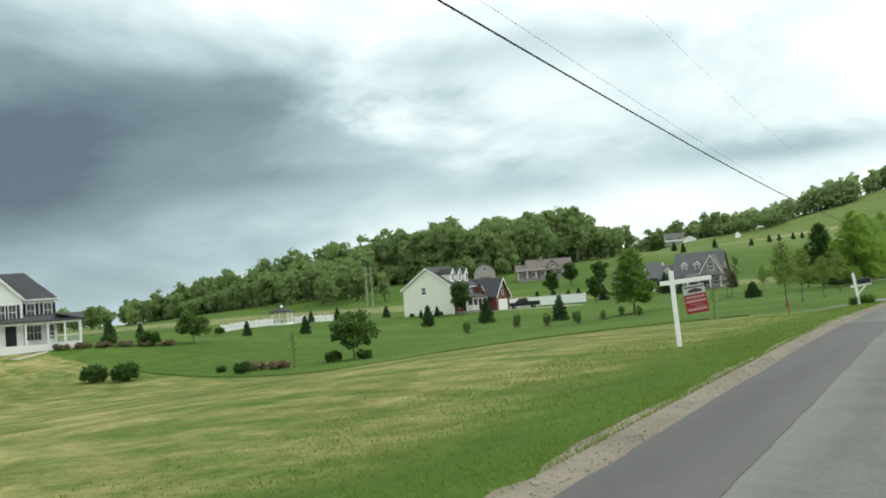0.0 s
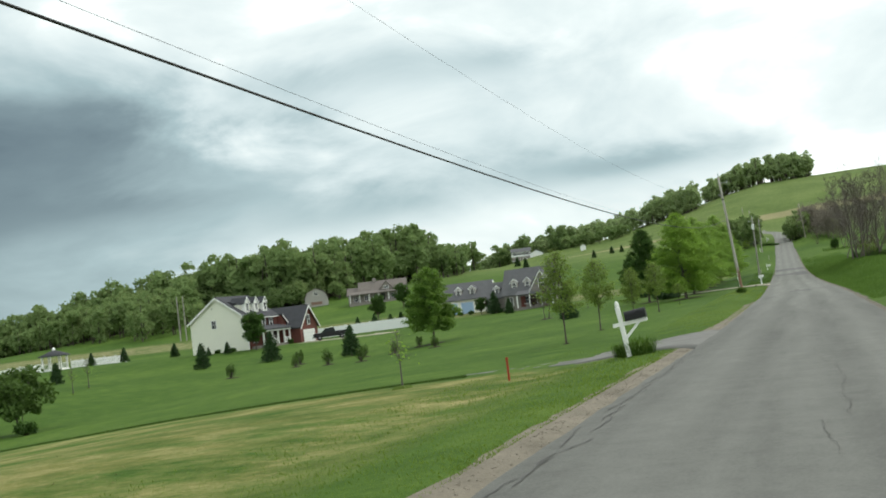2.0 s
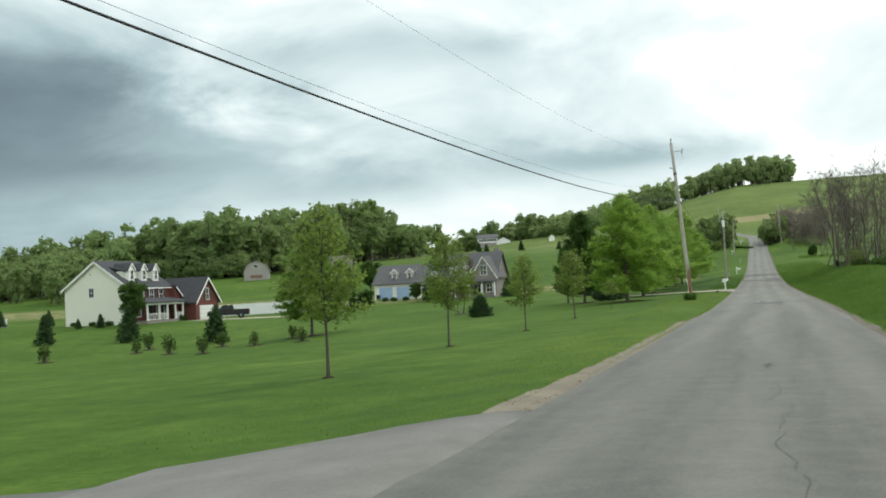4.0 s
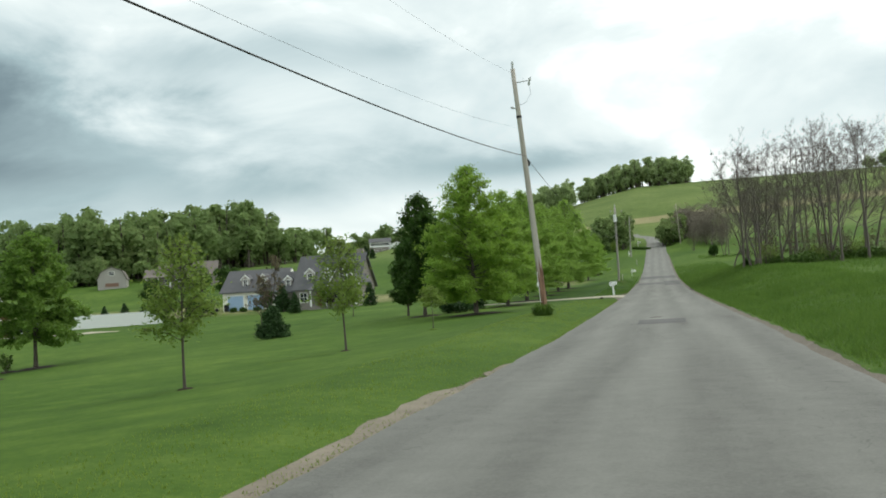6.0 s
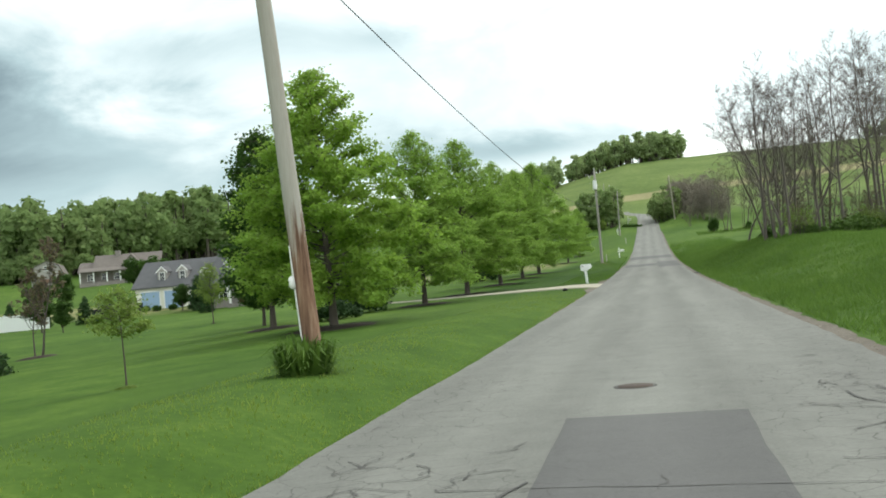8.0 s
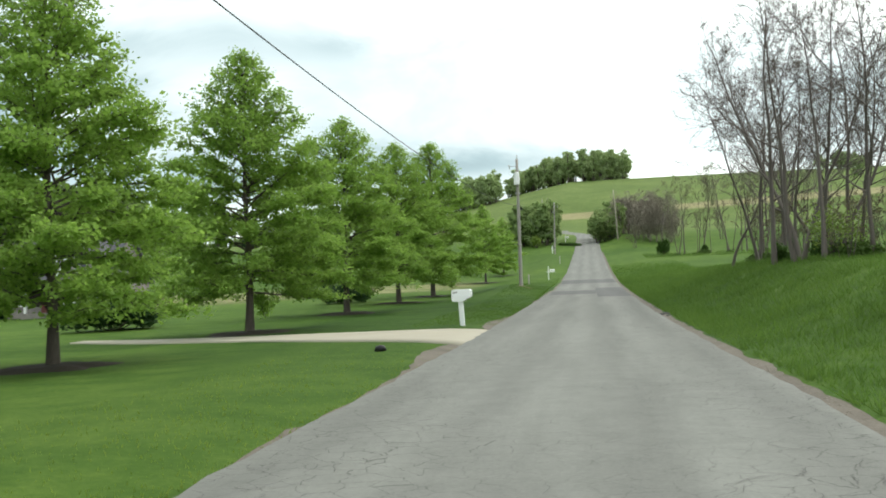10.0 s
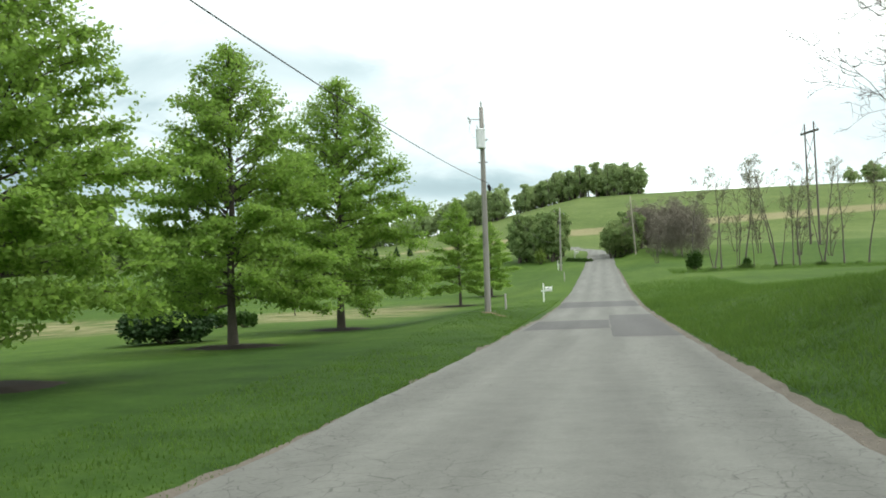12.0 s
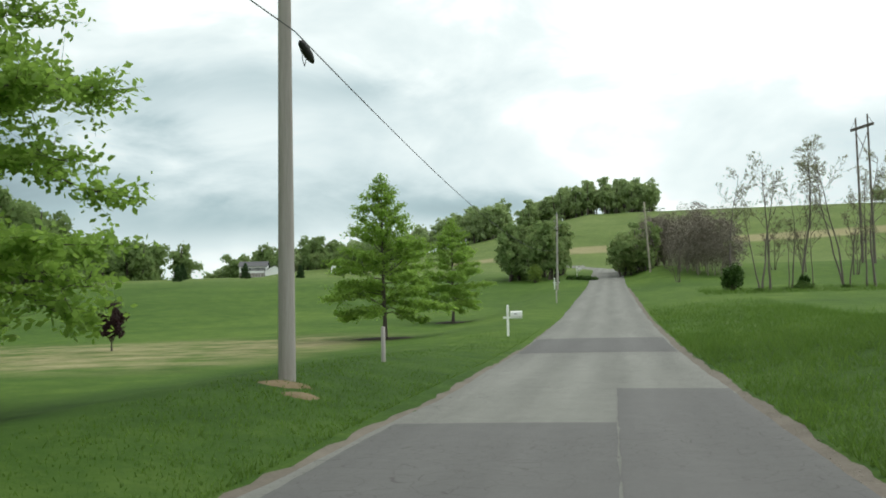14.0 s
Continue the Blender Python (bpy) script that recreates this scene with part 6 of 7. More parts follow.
def farmhouse():
    """White house with a wrap-round porch and a front cross gable."""
    ob = thing("house", (-89.4, 78.7, gz(-89, 79) - 0.0), "white farmhouse with a wrap-round porch and dark roof", "house", turn=48)
    part("wall", boxes((-14, 0, 0, 8.5, -1.2, 5.35)), M["white_siding"], ob)
    part("cross_wall", gable_block(-7.6, -3.3, -1.6, 3, 5.6, 7.75, "y", -1.2), M["white_siding"], ob)
    part("roof", extrude([(-14.4, 5.3), (0.4, 5.3), (-3.0, 8.4), (-11.0, 8.4)], "y", 4.2, 4.3), M["shingle"], ob)
    hip = bmesh.new()
    vs = [hip.verts.new(p) for p in ((-14.4, -0.4, 5.3), (0.4, -0.4, 5.3), (0.4, 8.9, 5.3), (-14.4, 8.9, 5.3), (-11, 4.25, 8.5), (-3.2, 4.25, 8.5))]
    for f in ((0, 1, 5, 4), (1, 2, 5), (2, 3, 4, 5), (3, 0, 4), (3, 2, 1, 0)):
        hip.faces.new([vs[i] for i in f])
    part("main_roof", hip, M["shingle"], ob, "charcoal hipped roof")
    part("cross_roof", gable_roof(-7.6, -3.3, -1.6, 4, 5.6, 7.75, "y", 0.3), M["shingle"], ob)
    rake(-7.6, -3.3, -1.91, 5.6, 7.75, M["white"], ob, over=0.32, w=0.22)
    part("gutter", boxes((-3.2, 0.45, -0.55, -0.4, 5.15, 5.32)), M["white"], ob)
    for x in (-6.6, -5.4, -4.3):
        window(ob, (x, -1.63, 3.25), 0.7, 1.5, 0, shutters=(x != -5.4))
    for x in (-2.5, -0.75):
        window(ob, (x, -0.02, 3.3), 0.75, 1.5, 0, shutters=True)
    part("porch_floor", boxes((-14, 2.6, -3.2, -1.62, -1.2, 0.35), (0.02, 2.6, -1.6, 6, -1.2, 0.35), (-3.28, 0.02, -1.6, -0.02, -1.2, 0.35)), M["white"], ob)
    part("porch_roof", extrude([(-3.5, 2.75), (-0.02, 3.5), (-0.02, 3.62), (-3.5, 2.9)], "x", -14.3, 2.9), M["shingle"], ob)
    part("porch_side_roof", extrude([(0.02, 3.5), (2.9, 2.75), (2.9, 2.9), (0.02, 3.62)], "y", -3.3, 6.3), M["shingle"], ob)
    part("porch_beam", boxes((-14, 2.65, -3.2, -3.0, 2.5, 2.8), (2.45, 2.65, -3.0, 6, 2.5, 2.8)), M["white"], ob)
    for x in (-10, -7.8, -5.6, -3.0, -0.8, 0.9, 2.5):
        column(ob, x, -3.1, 0.35, 2.5)
    for y in (-0.5, 2.0, 4.6):
        column(ob, 2.5, y, 0.35, 2.5)
    railing(ob, (-0.8, -3.1), (0.9, -3.1), 0.35, n=8)
    railing(ob, (0.9, -3.1), (2.5, -3.1), 0.35, n=8)
    railing(ob, (2.5, -3.1), (2.5, -0.5), 0.35, n=10)
    part("front_door", boxes((-5.1, -4.0, -1.68, -1.61, 0.35, 2.5)), M["shutter"], ob)
    for x in (-2.7, -1.9, -0.6):
        window(ob, (x, -0.02, 0.85), 0.7, 1.55, 0)
    window(ob, (0.02, 2.0, 0.85), 0.9, 1.5, 90)
    return ob


farmhouse()


def ranch_house():
    """Long low house of brown-grey stone under a porch with posts."""
    ob = thing("house", (-115.8, 294.0, gz(-115.8, 294) + 0.25), "long grey-brown house with a posted front porch", "house", turn=20)
    part("wall", gable_block(-5.5, 8.0, 0.5, 9.0, 3.0, 6.0, "x", -1.2), M["stone"], ob)
    part("roof", gable_roof(-5.5, 8.0, 0.5, 9.0, 3.0, 6.0, "x", 0.5), M["tan_shingle"], ob)
    part("left_wing", gable_block(-9.0, -5.5, 1.5, 8.0, 2.6, 4.6, "x", -1.2), M["stone"], ob)
    part("left_roof", gable_roof(-9.0, -5.5, 1.5, 8.0, 2.6, 4.6, "x", 0.4), M["tan_shingle"], ob)
    part("porch_roof", extrude([(-2.4, 2.4), (0.5, 3.2), (0.5, 3.4), (-2.4, 2.6)], "x", -8.5, 6.0), M["tan_shingle"], ob)
    part("porch_floor", boxes((-8.4, 5.8, -2.2, 0.5, -1.2, 0.2)), M["stone"], ob)
    for x in (-8.2, -5.4, -2.6, 0.2, 3.0, 5.6):
        column(ob, x, -2.0, 0.2, 2.5, 0.12)
    part("gable", gable_block(0.6, 4.4, -0.4, 4.0, 3.6, 5.6, "y", 2.6), M["stone"], ob)
    part("gable_roof", gable_roof(0.6, 4.4, -0.4, 4.4, 3.6, 5.6, "y", 0.3), M["tan_shingle"], ob)
    part("chimney", boxes((-1.6, -0.6, 4.0, 5.0, 4.5, 7.0)), M["stone"], ob)
    window(ob, (2.5, -0.42, 3.5), 1.3, 0.8, 0)
    for x in (-6.8, -3.6, -1.0, 4.2):
        window(ob, (x, 0.48 if x > -5.5 else 1.48, 0.7), 1.1, 1.3, 0)
    part("front_door", boxes((0.8, 1.8, 0.42, 0.49, 0.2, 2.3)), M["shutter"], ob)
    return ob


ranch_house()


def cape_garage():
    """White garage wing with pale blue doors under a steep grey roof with two dormers."""
    ob = thing("garage_house", (-64.6, 217.5, gz(-64.6, 217.5) + 0.1), "white-walled garage with steep grey roof and blue doors", "house")
    part("wall", gable_block(-5.0, 5.0, 0, 8.0, 2.95, 6.1, "x"), M["siding"], ob)
    part("roof", gable_roof(-5.0, 5.0, 0, 8.0, 2.95, 6.1, "x", 0.4), M["grey_shingle"], ob)
    rake(0, 8.0, 5.45, 2.95, 6.1, M["white"], ob, "x", 0.42, 0.3)
    for x in (-1.0, 2.0):
        dormer(ob, x - 0.3, 0.8, 3.45, 1.35, 1.35, 2.6, 0, "grey_siding", "grey_shingle", rise=0.6)
    for x in (-2.8, 0.6):
        d = part("garage_door", boxes((x - 1.3, x + 1.3, -0.06, -0.005, -0.3, 2.15)), M["blue_door"], ob, "pale blue panelled garage door")
        part("door_casing", boxes((x - 1.45, x - 1.31, -0.08, 0, -0.3, 2.3), (x + 1.31, x + 1.45, -0.08, 0, -0.3, 2.3), (x - 1.45, x + 1.45, -0.08, 0, 2.16, 2.32)), M["white"], d)
    window(ob, (3.6, -0.02, 0.8), 0.9, 1.2, 0)
    return ob


cape_garage()


def stone_house():
    """Steep-roofed grey stone house with gables, dormers and an arched hood."""
    ob = thing("house", (-48.4, 205.0, gz(-48.4, 205.0) + 0.25), "grey stone house with steep gabled grey roofs", "house")
    part("wall", gable_block(-4.5, 5.0, 1.0, 9.5, 2.9, 7.4, "x"), M["stone"], ob)
    part("roof", gable_roof(-4.5, 5.0, 1.0, 9.5, 2.9, 7.4, "x", 0.4), M["grey_shingle"], ob)
    part("right_gable", gable_block(1.4, 5.6, -0.6, 5.0, 3.4, 6.6, "y"), M["stone"], ob)
    part("right_roof", gable_roof(1.4, 5.6, -0.6, 5.0, 3.4, 6.6, "y", 0.3), M["grey_shingle"], ob)
    rake(1.4, 5.6, -0.92, 3.4, 6.6, M["white"], ob, over=0.32, w=0.18)
    part("left_wing", gable_block(-8.0, -4.5, 2.5, 8.0, 2.6, 5.3, "x"), M["stone"], ob)
    part("left_roof", gable_roof(-8.0, -4.5, 2.5, 8.0, 2.6, 5.3, "x", 0.3), M["grey_shingle"], ob)
    dormer(ob, -2.4, 1.9, 3.6, 1.3, 1.4, 2.8, 0, "grey_siding", "grey_shingle", rise=0.6)
    dormer(ob, 0.2, 1.9, 3.6, 1.3, 1.4, 2.8, 0, "grey_siding", "grey_shingle", rise=0.6)
    dormer(ob, -6.3, 3.2, 3.2, 1.1, 1.1, 2.0, 0, "grey_siding", "grey_shingle", rise=0.5)
    window(ob, (3.5, -0.62, 3.6), 1.0, 1.5, 0)
    part("porch_roof", extrude([(-1.9, 2.4), (0.9, 3.1), (0.9, 3.25), (-1.9, 2.55)], "x", -1.5, 5.8), M["grey_shingle"], ob)
    for x in (-1.2, 1.2, 3.4, 5.5):
        column(ob, x, -1.6, -0.4, 2.4, 0.11)
    part("porch_floor", boxes((-1.5, 5.8, -1.8, 1.0, -0.6, 0.12)), M["stone"], ob)
    for x in (-3.2, 0.0, 2.4, 4.4):
        window(ob, (x, 0.98 if x < 1.4 else -0.62, 0.8), 1.0, 1.3, 0)
    part("front_door", boxes((-1.2, -0.3, 0.92, 0.99, 0.12, 2.2)), M["brick"], ob)
    part("chimney", boxes((3.6, 4.5, 6.0, 7.0, 5.5, 8.2)), M["stone"], ob)
    return ob


stone_house()


def hill_house(at, label, turn, w=10.0):
    ob = thing("house", (*at, gz(*at)), label, "house", turn=turn)
    part("wall", gable_block(-w / 2, w / 2, 0, 7, 4.4, 6.2, "x"), M["white_siding"], ob)
    part("roof", gable_roof(-w / 2, w / 2, 0, 7, 4.4, 6.2, "x", 0.4), M["grey_shingle"], ob)
    for x in (-3.4, -1.1, 1.2, 3.3):
        window(ob, (x, -0.02, 2.7), 1.0, 1.1, 0, shutters=True)
        window(ob, (x, -0.02, 0.4), 1.1, 1.3, 0)
    part("band", boxes((-w / 2, w / 2, -0.06, -0.005, -0.3, 1.9)), M["stone"], ob)
    part("garage_wall", gable_block(w / 2 - 0.5, w / 2 + 6.5, -1.5, 5.5, 2.5, 4.4, "y"), M["white_siding"], ob)
    part("garage_roof", gable_roof(w / 2 - 0.5, w / 2 + 6.5, -1.5, 5.5, 2.5, 4.4, "y", 0.3), M["grey_shingle"], ob)
    part("garage_door", boxes((w / 2 + 1, w / 2 + 5, -1.58, -1.505, -0.3, 2.0)), M["white"], ob)
    return ob


hill_house((-135.0, 534.0), "white two-storey house with garage on the hill", 14)


def gambrel_barn():
    x, y = -142.5, 307.0
    ob = thing("barn", (x, y, gz(x, y)), "small pale gambrel-roofed barn on the slope", "barn", turn=25)
    out = [(-3.6, -0.6), (3.6, -0.6), (3.6, 2.6), (2.6, 4.6), (0, 5.7), (-2.6, 4.6), (-3.6, 2.6)]
    part("wall", extrude(out, "y", 0, 7), M["grey_siding"], ob)
    part("roof", extrude([(-3.9, 2.4), (-2.75, 4.7), (0, 5.85), (2.75, 4.7), (3.9, 2.4), (3.75, 2.3), (2.6, 4.55), (0, 5.68), (-2.6, 4.55), (-3.75, 2.3)], "y", -0.3, 7.3), M["tan_shingle"], ob)
    window(ob, (0, -0.02, 3.6), 1.2, 0.9, 0)
    part("barn_door", boxes((-1.7, 1.7, -0.06, -0.005, 0.6, 1.5)), M["light_box"], ob)
    return ob


gambrel_barn()


def shed():
    x, y = -98.0, 514.0
    ob = thing("shed", (x, y, gz(x, y)), "small white garden shed on the hill", "shed", turn=10)
    part("wall", gable_block(-1.3, 1.3, 0, 3, 2.0, 2.8, "y"), M["white_siding"], ob)
    part("roof", gable_roof(-1.3, 1.3, 0, 3, 2.0, 2.8, "y", 0.15), M["white"], ob)
    part("door", boxes((-0.45, 0.45, -0.05, -0.005, 0, 1.8)), M["white"], ob)


shed()


def panel_fence(a, b, height, label, lift=0.0, name="privacy_fence", panel=2.4, picket=False):
    """Posts with caps and panels between them along a line on the ground."""
    a, b = np.array(a, float), np.array(b, float)
    n = max(1, int(round(np.linalg.norm(b - a) / panel)))
    ob = thing(name, (a[0], a[1], gz(*a)), label, "fence")
    ang = math.atan2(b[1] - a[1], b[0] - a[0])
    base = Vector((a[0], a[1], gz(*a)))
    post_me, panel_me = {}, {}
    for k in range(n + 1):
        q = a + (b - a) * k / n
        z = gz(*q)
        o = part("post", boxes((-0.065, 0.065, -0.065, 0.065, -0.2, height + 0.1), (-0.09, 0.09, -0.09, 0.09, height + 0.1, height + 0.14)), M["vinyl"], ob)
        o.matrix_basis = Matrix.Translation(Vector((*q, z)) - base) @ pose(0, 0, 0, 0, 0, math.degrees(ang))
        if k < n:
            q2 = a + (b - a) * (k + 0.5) / n
            w = np.linalg.norm(b - a) / n
            if picket:
                pk = [(-w / 2, w / 2, -0.02, 0.02, 0.25, 0.34), (-w / 2, w / 2, -0.02, 0.02, height - 0.3, height - 0.2)]
                pk += [(-w / 2 + 0.14 * j, -w / 2 + 0.14 * j + 0.1, -0.035, -0.021, 0.05, height - 0.08 + 0.06 * math.sin(math.pi * 0.14 * j / w)) for j in range(1, int(w / 0.14))]
                bm = boxes(*pk)
            else:
                bm = boxes((-w / 2, w / 2, -0.025, 0.025, 0.05, height), (-w / 2, w / 2, -0.035, 0.035, height - 0.08, height), (-w / 2, w / 2, -0.035, 0.035, 0.05, 0.16))
            o = part("panel", bm, M["vinyl"], ob)
            o.matrix_basis = Matrix.Translation(Vector((*q2, gz(*q2))) - base) @ pose(0, 0, 0, 0, 0, math.degrees(ang))
    return ob


panel_fence((-69.3, 197.2), (-99.0, 182.5), 1.85, "tall white vinyl privacy fence along the lawn")
panel_fence((-120.2, 143.6), (-118.6, 157.0), 1.35, "white picket fence round the garden", name="picket_fence", picket=True)
panel_fence((-118.2, 163.5), (-116.7, 176.4), 1.35, "white picket fence round the garden", name="picket_fence", picket=True)


def gazebo():
    x, y = -119.0, 160.5
    ob = thing("gazebo", (x, y, gz(x, y)), "white octagonal garden gazebo with a dark roof", "gazebo")
    part("floor", tube_mesh("gazebo_floor", [[(0, 0, -0.2, 2.3), (0, 0, 0.2, 2.3), (0, 0, 0.21, 0.02)]], M["white"], 8), None, ob)
    part("roof", tube_mesh("gazebo_roof", [[(0, 0, 2.35, 2.6), (0, 0, 2.5, 2.6), (0, 0, 3.3, 0.5), (0, 0, 3.35, 0.3)]], M["shingle"], 8), None, ob, "dark roof")
    part("cupola", tube_mesh("cupola", [[(0, 0, 3.3, 0.3), (0, 0, 3.6, 0.3), (0, 0, 3.9, 0.02)]], M["white"], 8), None, ob)
    for k in range(8):
        a = 2 * math.pi * (k + 0.5) / 8
        b = 2 * math.pi * (k + 1.5) / 8
        column(ob, 2.1 * math.cos(a), 2.1 * math.sin(a), 0.2, 2.4, 0.07)
        if k != 6:
            railing(ob, (2.1 * math.cos(a), 2.1 * math.sin(a)), (2.1 * math.cos(b), 2.1 * math.sin(b)), 0.2, 0.9, 6)


gazebo()

# ---- vehicles ----


def wheels(ob, spots, r):
    for x, y in spots:
        s = 1 if y > 0 else -1
        w = part("wheel", tube_mesh("tyre", [[(x, y - 0.1 * s, r, r * 0.6), (x, y - 0.1 * s, r, r), (x, y + 0.1 * s, r, r), (x, y + 0.1 * s, r, r * 0.62)]], M["rubber"], 18), None, ob)
        part("rim", tube_mesh("rim_disc", [[(x, y + 0.09 * s, r, r * 0.62), (x, y + 0.1 * s, r, r * 0.3), (x, y + 0.12 * s, r, 0.02)]], M["steel"], 14), None, w, "steel wheel rim")


def pickup(at, turn):
    ob = thing("pickup_truck", (*at, gz(*at) + 0.03), "black pickup truck parked by the garage", "truck", turn=turn)
    low = extrude([(-2.75, 0.45), (2.7, 0.45), (2.75, 0.8), (2.65, 1.08), (1.25, 1.15), (-2.75, 1.15)], "y", -0.95, 0.95)
    bmesh.ops.bevel(low, geom=low.edges[:], offset=0.05, segments=2, affect="EDGES")
    body = part("body", low, M["car_paint"], ob)
    cab = extrude([(-0.75, 1.12), (1.4, 1.12), (0.75, 1.78), (-0.55, 1.82)], "y", -0.84, 0.84)
    bmesh.ops.bevel(cab, geom=cab.edges[:], offset=0.06, segments=2, affect="EDGES")
    part("cab", cab, M["car_paint"], ob)
    for s in (-1, 1):
        a, b = sorted((s * 0.835, s * 0.85))
        part("side_window", extrude([(-0.55, 1.2), (1.12, 1.2), (0.66, 1.68), (-0.45, 1.7)], "y", a, b), M["glass"], body)
        part("headlight", boxes((2.6, 2.76, s * 0.75 - 0.15, s * 0.75 + 0.15, 0.78, 0.95)), M["steel"], body)
        part("tail_light", boxes((-2.78, -2.7, s * 0.85 - 0.07, s * 0.85 + 0.07, 0.75, 1.05)), M["red"], body)
    part("windscreen", extrude([(1.36, 1.17), (1.4, 1.17), (0.82, 1.75), (0.78, 1.75)], "y", -0.72, 0.72), M["glass"], body)
    part("bed_rail", boxes((-2.72, -0.8, -0.96, -0.88, 1.15, 1.22), (-2.72, -0.8, 0.88, 0.96, 1.15, 1.22)), M["black"], body)
    part("bumper", boxes((2.7, 2.85, -0.9, 0.9, 0.42, 0.6), (-2.88, -2.74, -0.9, 0.9, 0.45, 0.62)), M["steel"], body)
    wheels(ob, [(1.75, -0.86), (1.75, 0.86), (-1.65, -0.86), (-1.65, 0.86)], 0.39)


pickup((-69.0, 163.6), 208)


def saloon_car(at, turn):
    ob = thing("car", (*at, gz(*at) + 0.03), "dark car parked before the blue garage doors", "car", turn=turn)
    low = extrude([(-2.2, 0.35), (2.2, 0.35), (2.25, 0.6), (2.1, 0.8), (1.1, 0.92), (-1.6, 0.95), (-2.2, 0.85)], "y", -0.86, 0.86)
    bmesh.ops.bevel(low, geom=low.edges[:], offset=0.05, segments=2, affect="EDGES")
    body = part("body", low, M["car_paint"], ob)
    top = extrude([(-1.75, 0.9), (1.15, 0.9), (0.45, 1.38), (-1.0, 1.42)], "y", -0.72, 0.72)
    bmesh.ops.bevel(top, geom=top.edges[:], offset=0.06, segments=2, affect="EDGES")
    part("cabin", top, M["glass"], ob)
    part("roof_panel", boxes((-0.95, 0.4, -0.66, 0.66, 1.4, 1.44)), M["car_paint"], ob)
    for s in (-1, 1):
        part("headlight", boxes((2.1, 2.24, s * 0.6 - 0.14, s * 0.6 + 0.14, 0.6, 0.72)), M["steel"], body)
    wheels(ob, [(1.35, -0.78), (1.35, 0.78), (-1.35, -0.78), (-1.35, 0.78)], 0.31)


saloon_car((-70.2, 212.0), 20)

tarp = thing("blue_bin", (-67.6, 203.0, gz(-67.6, 203)), "blue tarpaulin-covered heap by the hedge", "tarp")
part("cover", extrude([(-0.7, 0), (0.7, 0), (0.65, 0.5), (0.2, 0.85), (-0.5, 0.75)], "y", -0.4, 0.4), M["blue"], tarp)
binn = thing("rubbish_bin", (-68.6, 216.6, gz(-68.6, 216.6)), "dark wheeled rubbish bin by the garage", "bin")
part("body", extrude([(-0.25, 0), (0.25, 0), (0.3, 1.0), (-0.3, 1.0)], "y", -0.28, 0.28), M["black"], binn)
part("lid", boxes((-0.33, 0.33, -0.32, 0.32, 1.0, 1.07), bevel=0.02), M["black"], binn)
hoop = thing("basketball_hoop", (-129.0, 231.0, gz(-129, 231)), "white basketball hoop on a thin pole", "basketball hoop")
part("pole", tube_mesh("hoop_pole", [[(0, 0, 0, 0.06), (0, 0, 2.8, 0.05)]], M["steel"], 6), None, hoop)
part("backboard", boxes((-0.7, 0.7, -0.05, 0.0, 2.6, 3.6)), M["white"], hoop)

# ---- planting ----

OAK = [oak_meshes(31 + k, 9.4, 3.9, 1.45, 70000, ("oak", M["bark"]), M["oak_leaf"], size=0.062, pointed=0.64, name="pin_oak") for k in range(3)]
FAR_OAK = oak_meshes(36, 9.4, 3.9, 1.45, 34000, ("oak", M["bark"]), M["oak_leaf"], size=0.08, pointed=0.8, whorls=80, name="far_oak")
for k, (x, y, h) in enumerate(((-11.6, 142.4, 8.6), (-12.0, 155.6, 9.6), (-12.05, 169.0, 9.2), (-12.15, 181.6, 9.5), (-12.3, 194.6, 11.0), (-12.75, 232.0, 8.5), (-12.9, 254.0, 7.6))):
    tree_thing(OAK[k % 3] if y < 230 else FAR_OAK, (x, y), "young pin oak in fresh green leaf on a mulch bed", group="row of oaks along the lawn", turn=70 * k + 20, size=h / 9.4, name="oak_tree")
    disc((x, y), 1.5 + 0.1 * (k % 3), M["soil"], "dark mulch ring at the foot of an oak", 60 + k)

MAPLE = oak_meshes(41, 8.7, 3.5, 1.2, 74000, ("maple", M["bark"]), M["maple_leaf"], size=0.064, pointed=0.6, flat=0.5, name="maple")
tree_thing(MAPLE, (-10.9, 126.2), "broad maple in bright spring leaf on the lawn", name="maple_tree")
disc((-10.9, 126.2), 1.7, M["soil"], "dark mulch ring at the foot of a maple", 70)
PEAR = oak_meshes(42, 7.8, 1.9, 0.9, 30000, ("pear", M["bark"]), M["dark_leaf"], size=0.085, pointed=0.42, whorls=90, tilt=(30, 75), flat=0.8, name="pear")
tree_thing(PEAR, (-15.4, 131.9), "dense dark upright pear tree behind the maple", name="pear_tree")
disc((-15.4, 131.9), 1.2, M["soil"], "dark mulch ring at the foot of a pear tree", 71)
tree_thing(PEAR, (-17.8, 136.8), "dense dark upright pear tree behind the maple", name="pear_tree", size=0.7, turn=80)
BIG = oak_meshes(43, 7.9, 2.9, 1.75, 38000, ("oak", M["bark"]), M["shade_leaf"], size=0.09, pointed=0.45, flat=0.5, whorls=100, name="shade_oak")
tree_thing(BIG, (-36.4, 120.8), "broad shade tree standing alone on the lawn", name="oak_tree")
disc((-36.4, 120.8), 1.3, M["soil"], "dark mulch ring at the foot of a shade tree", 72)

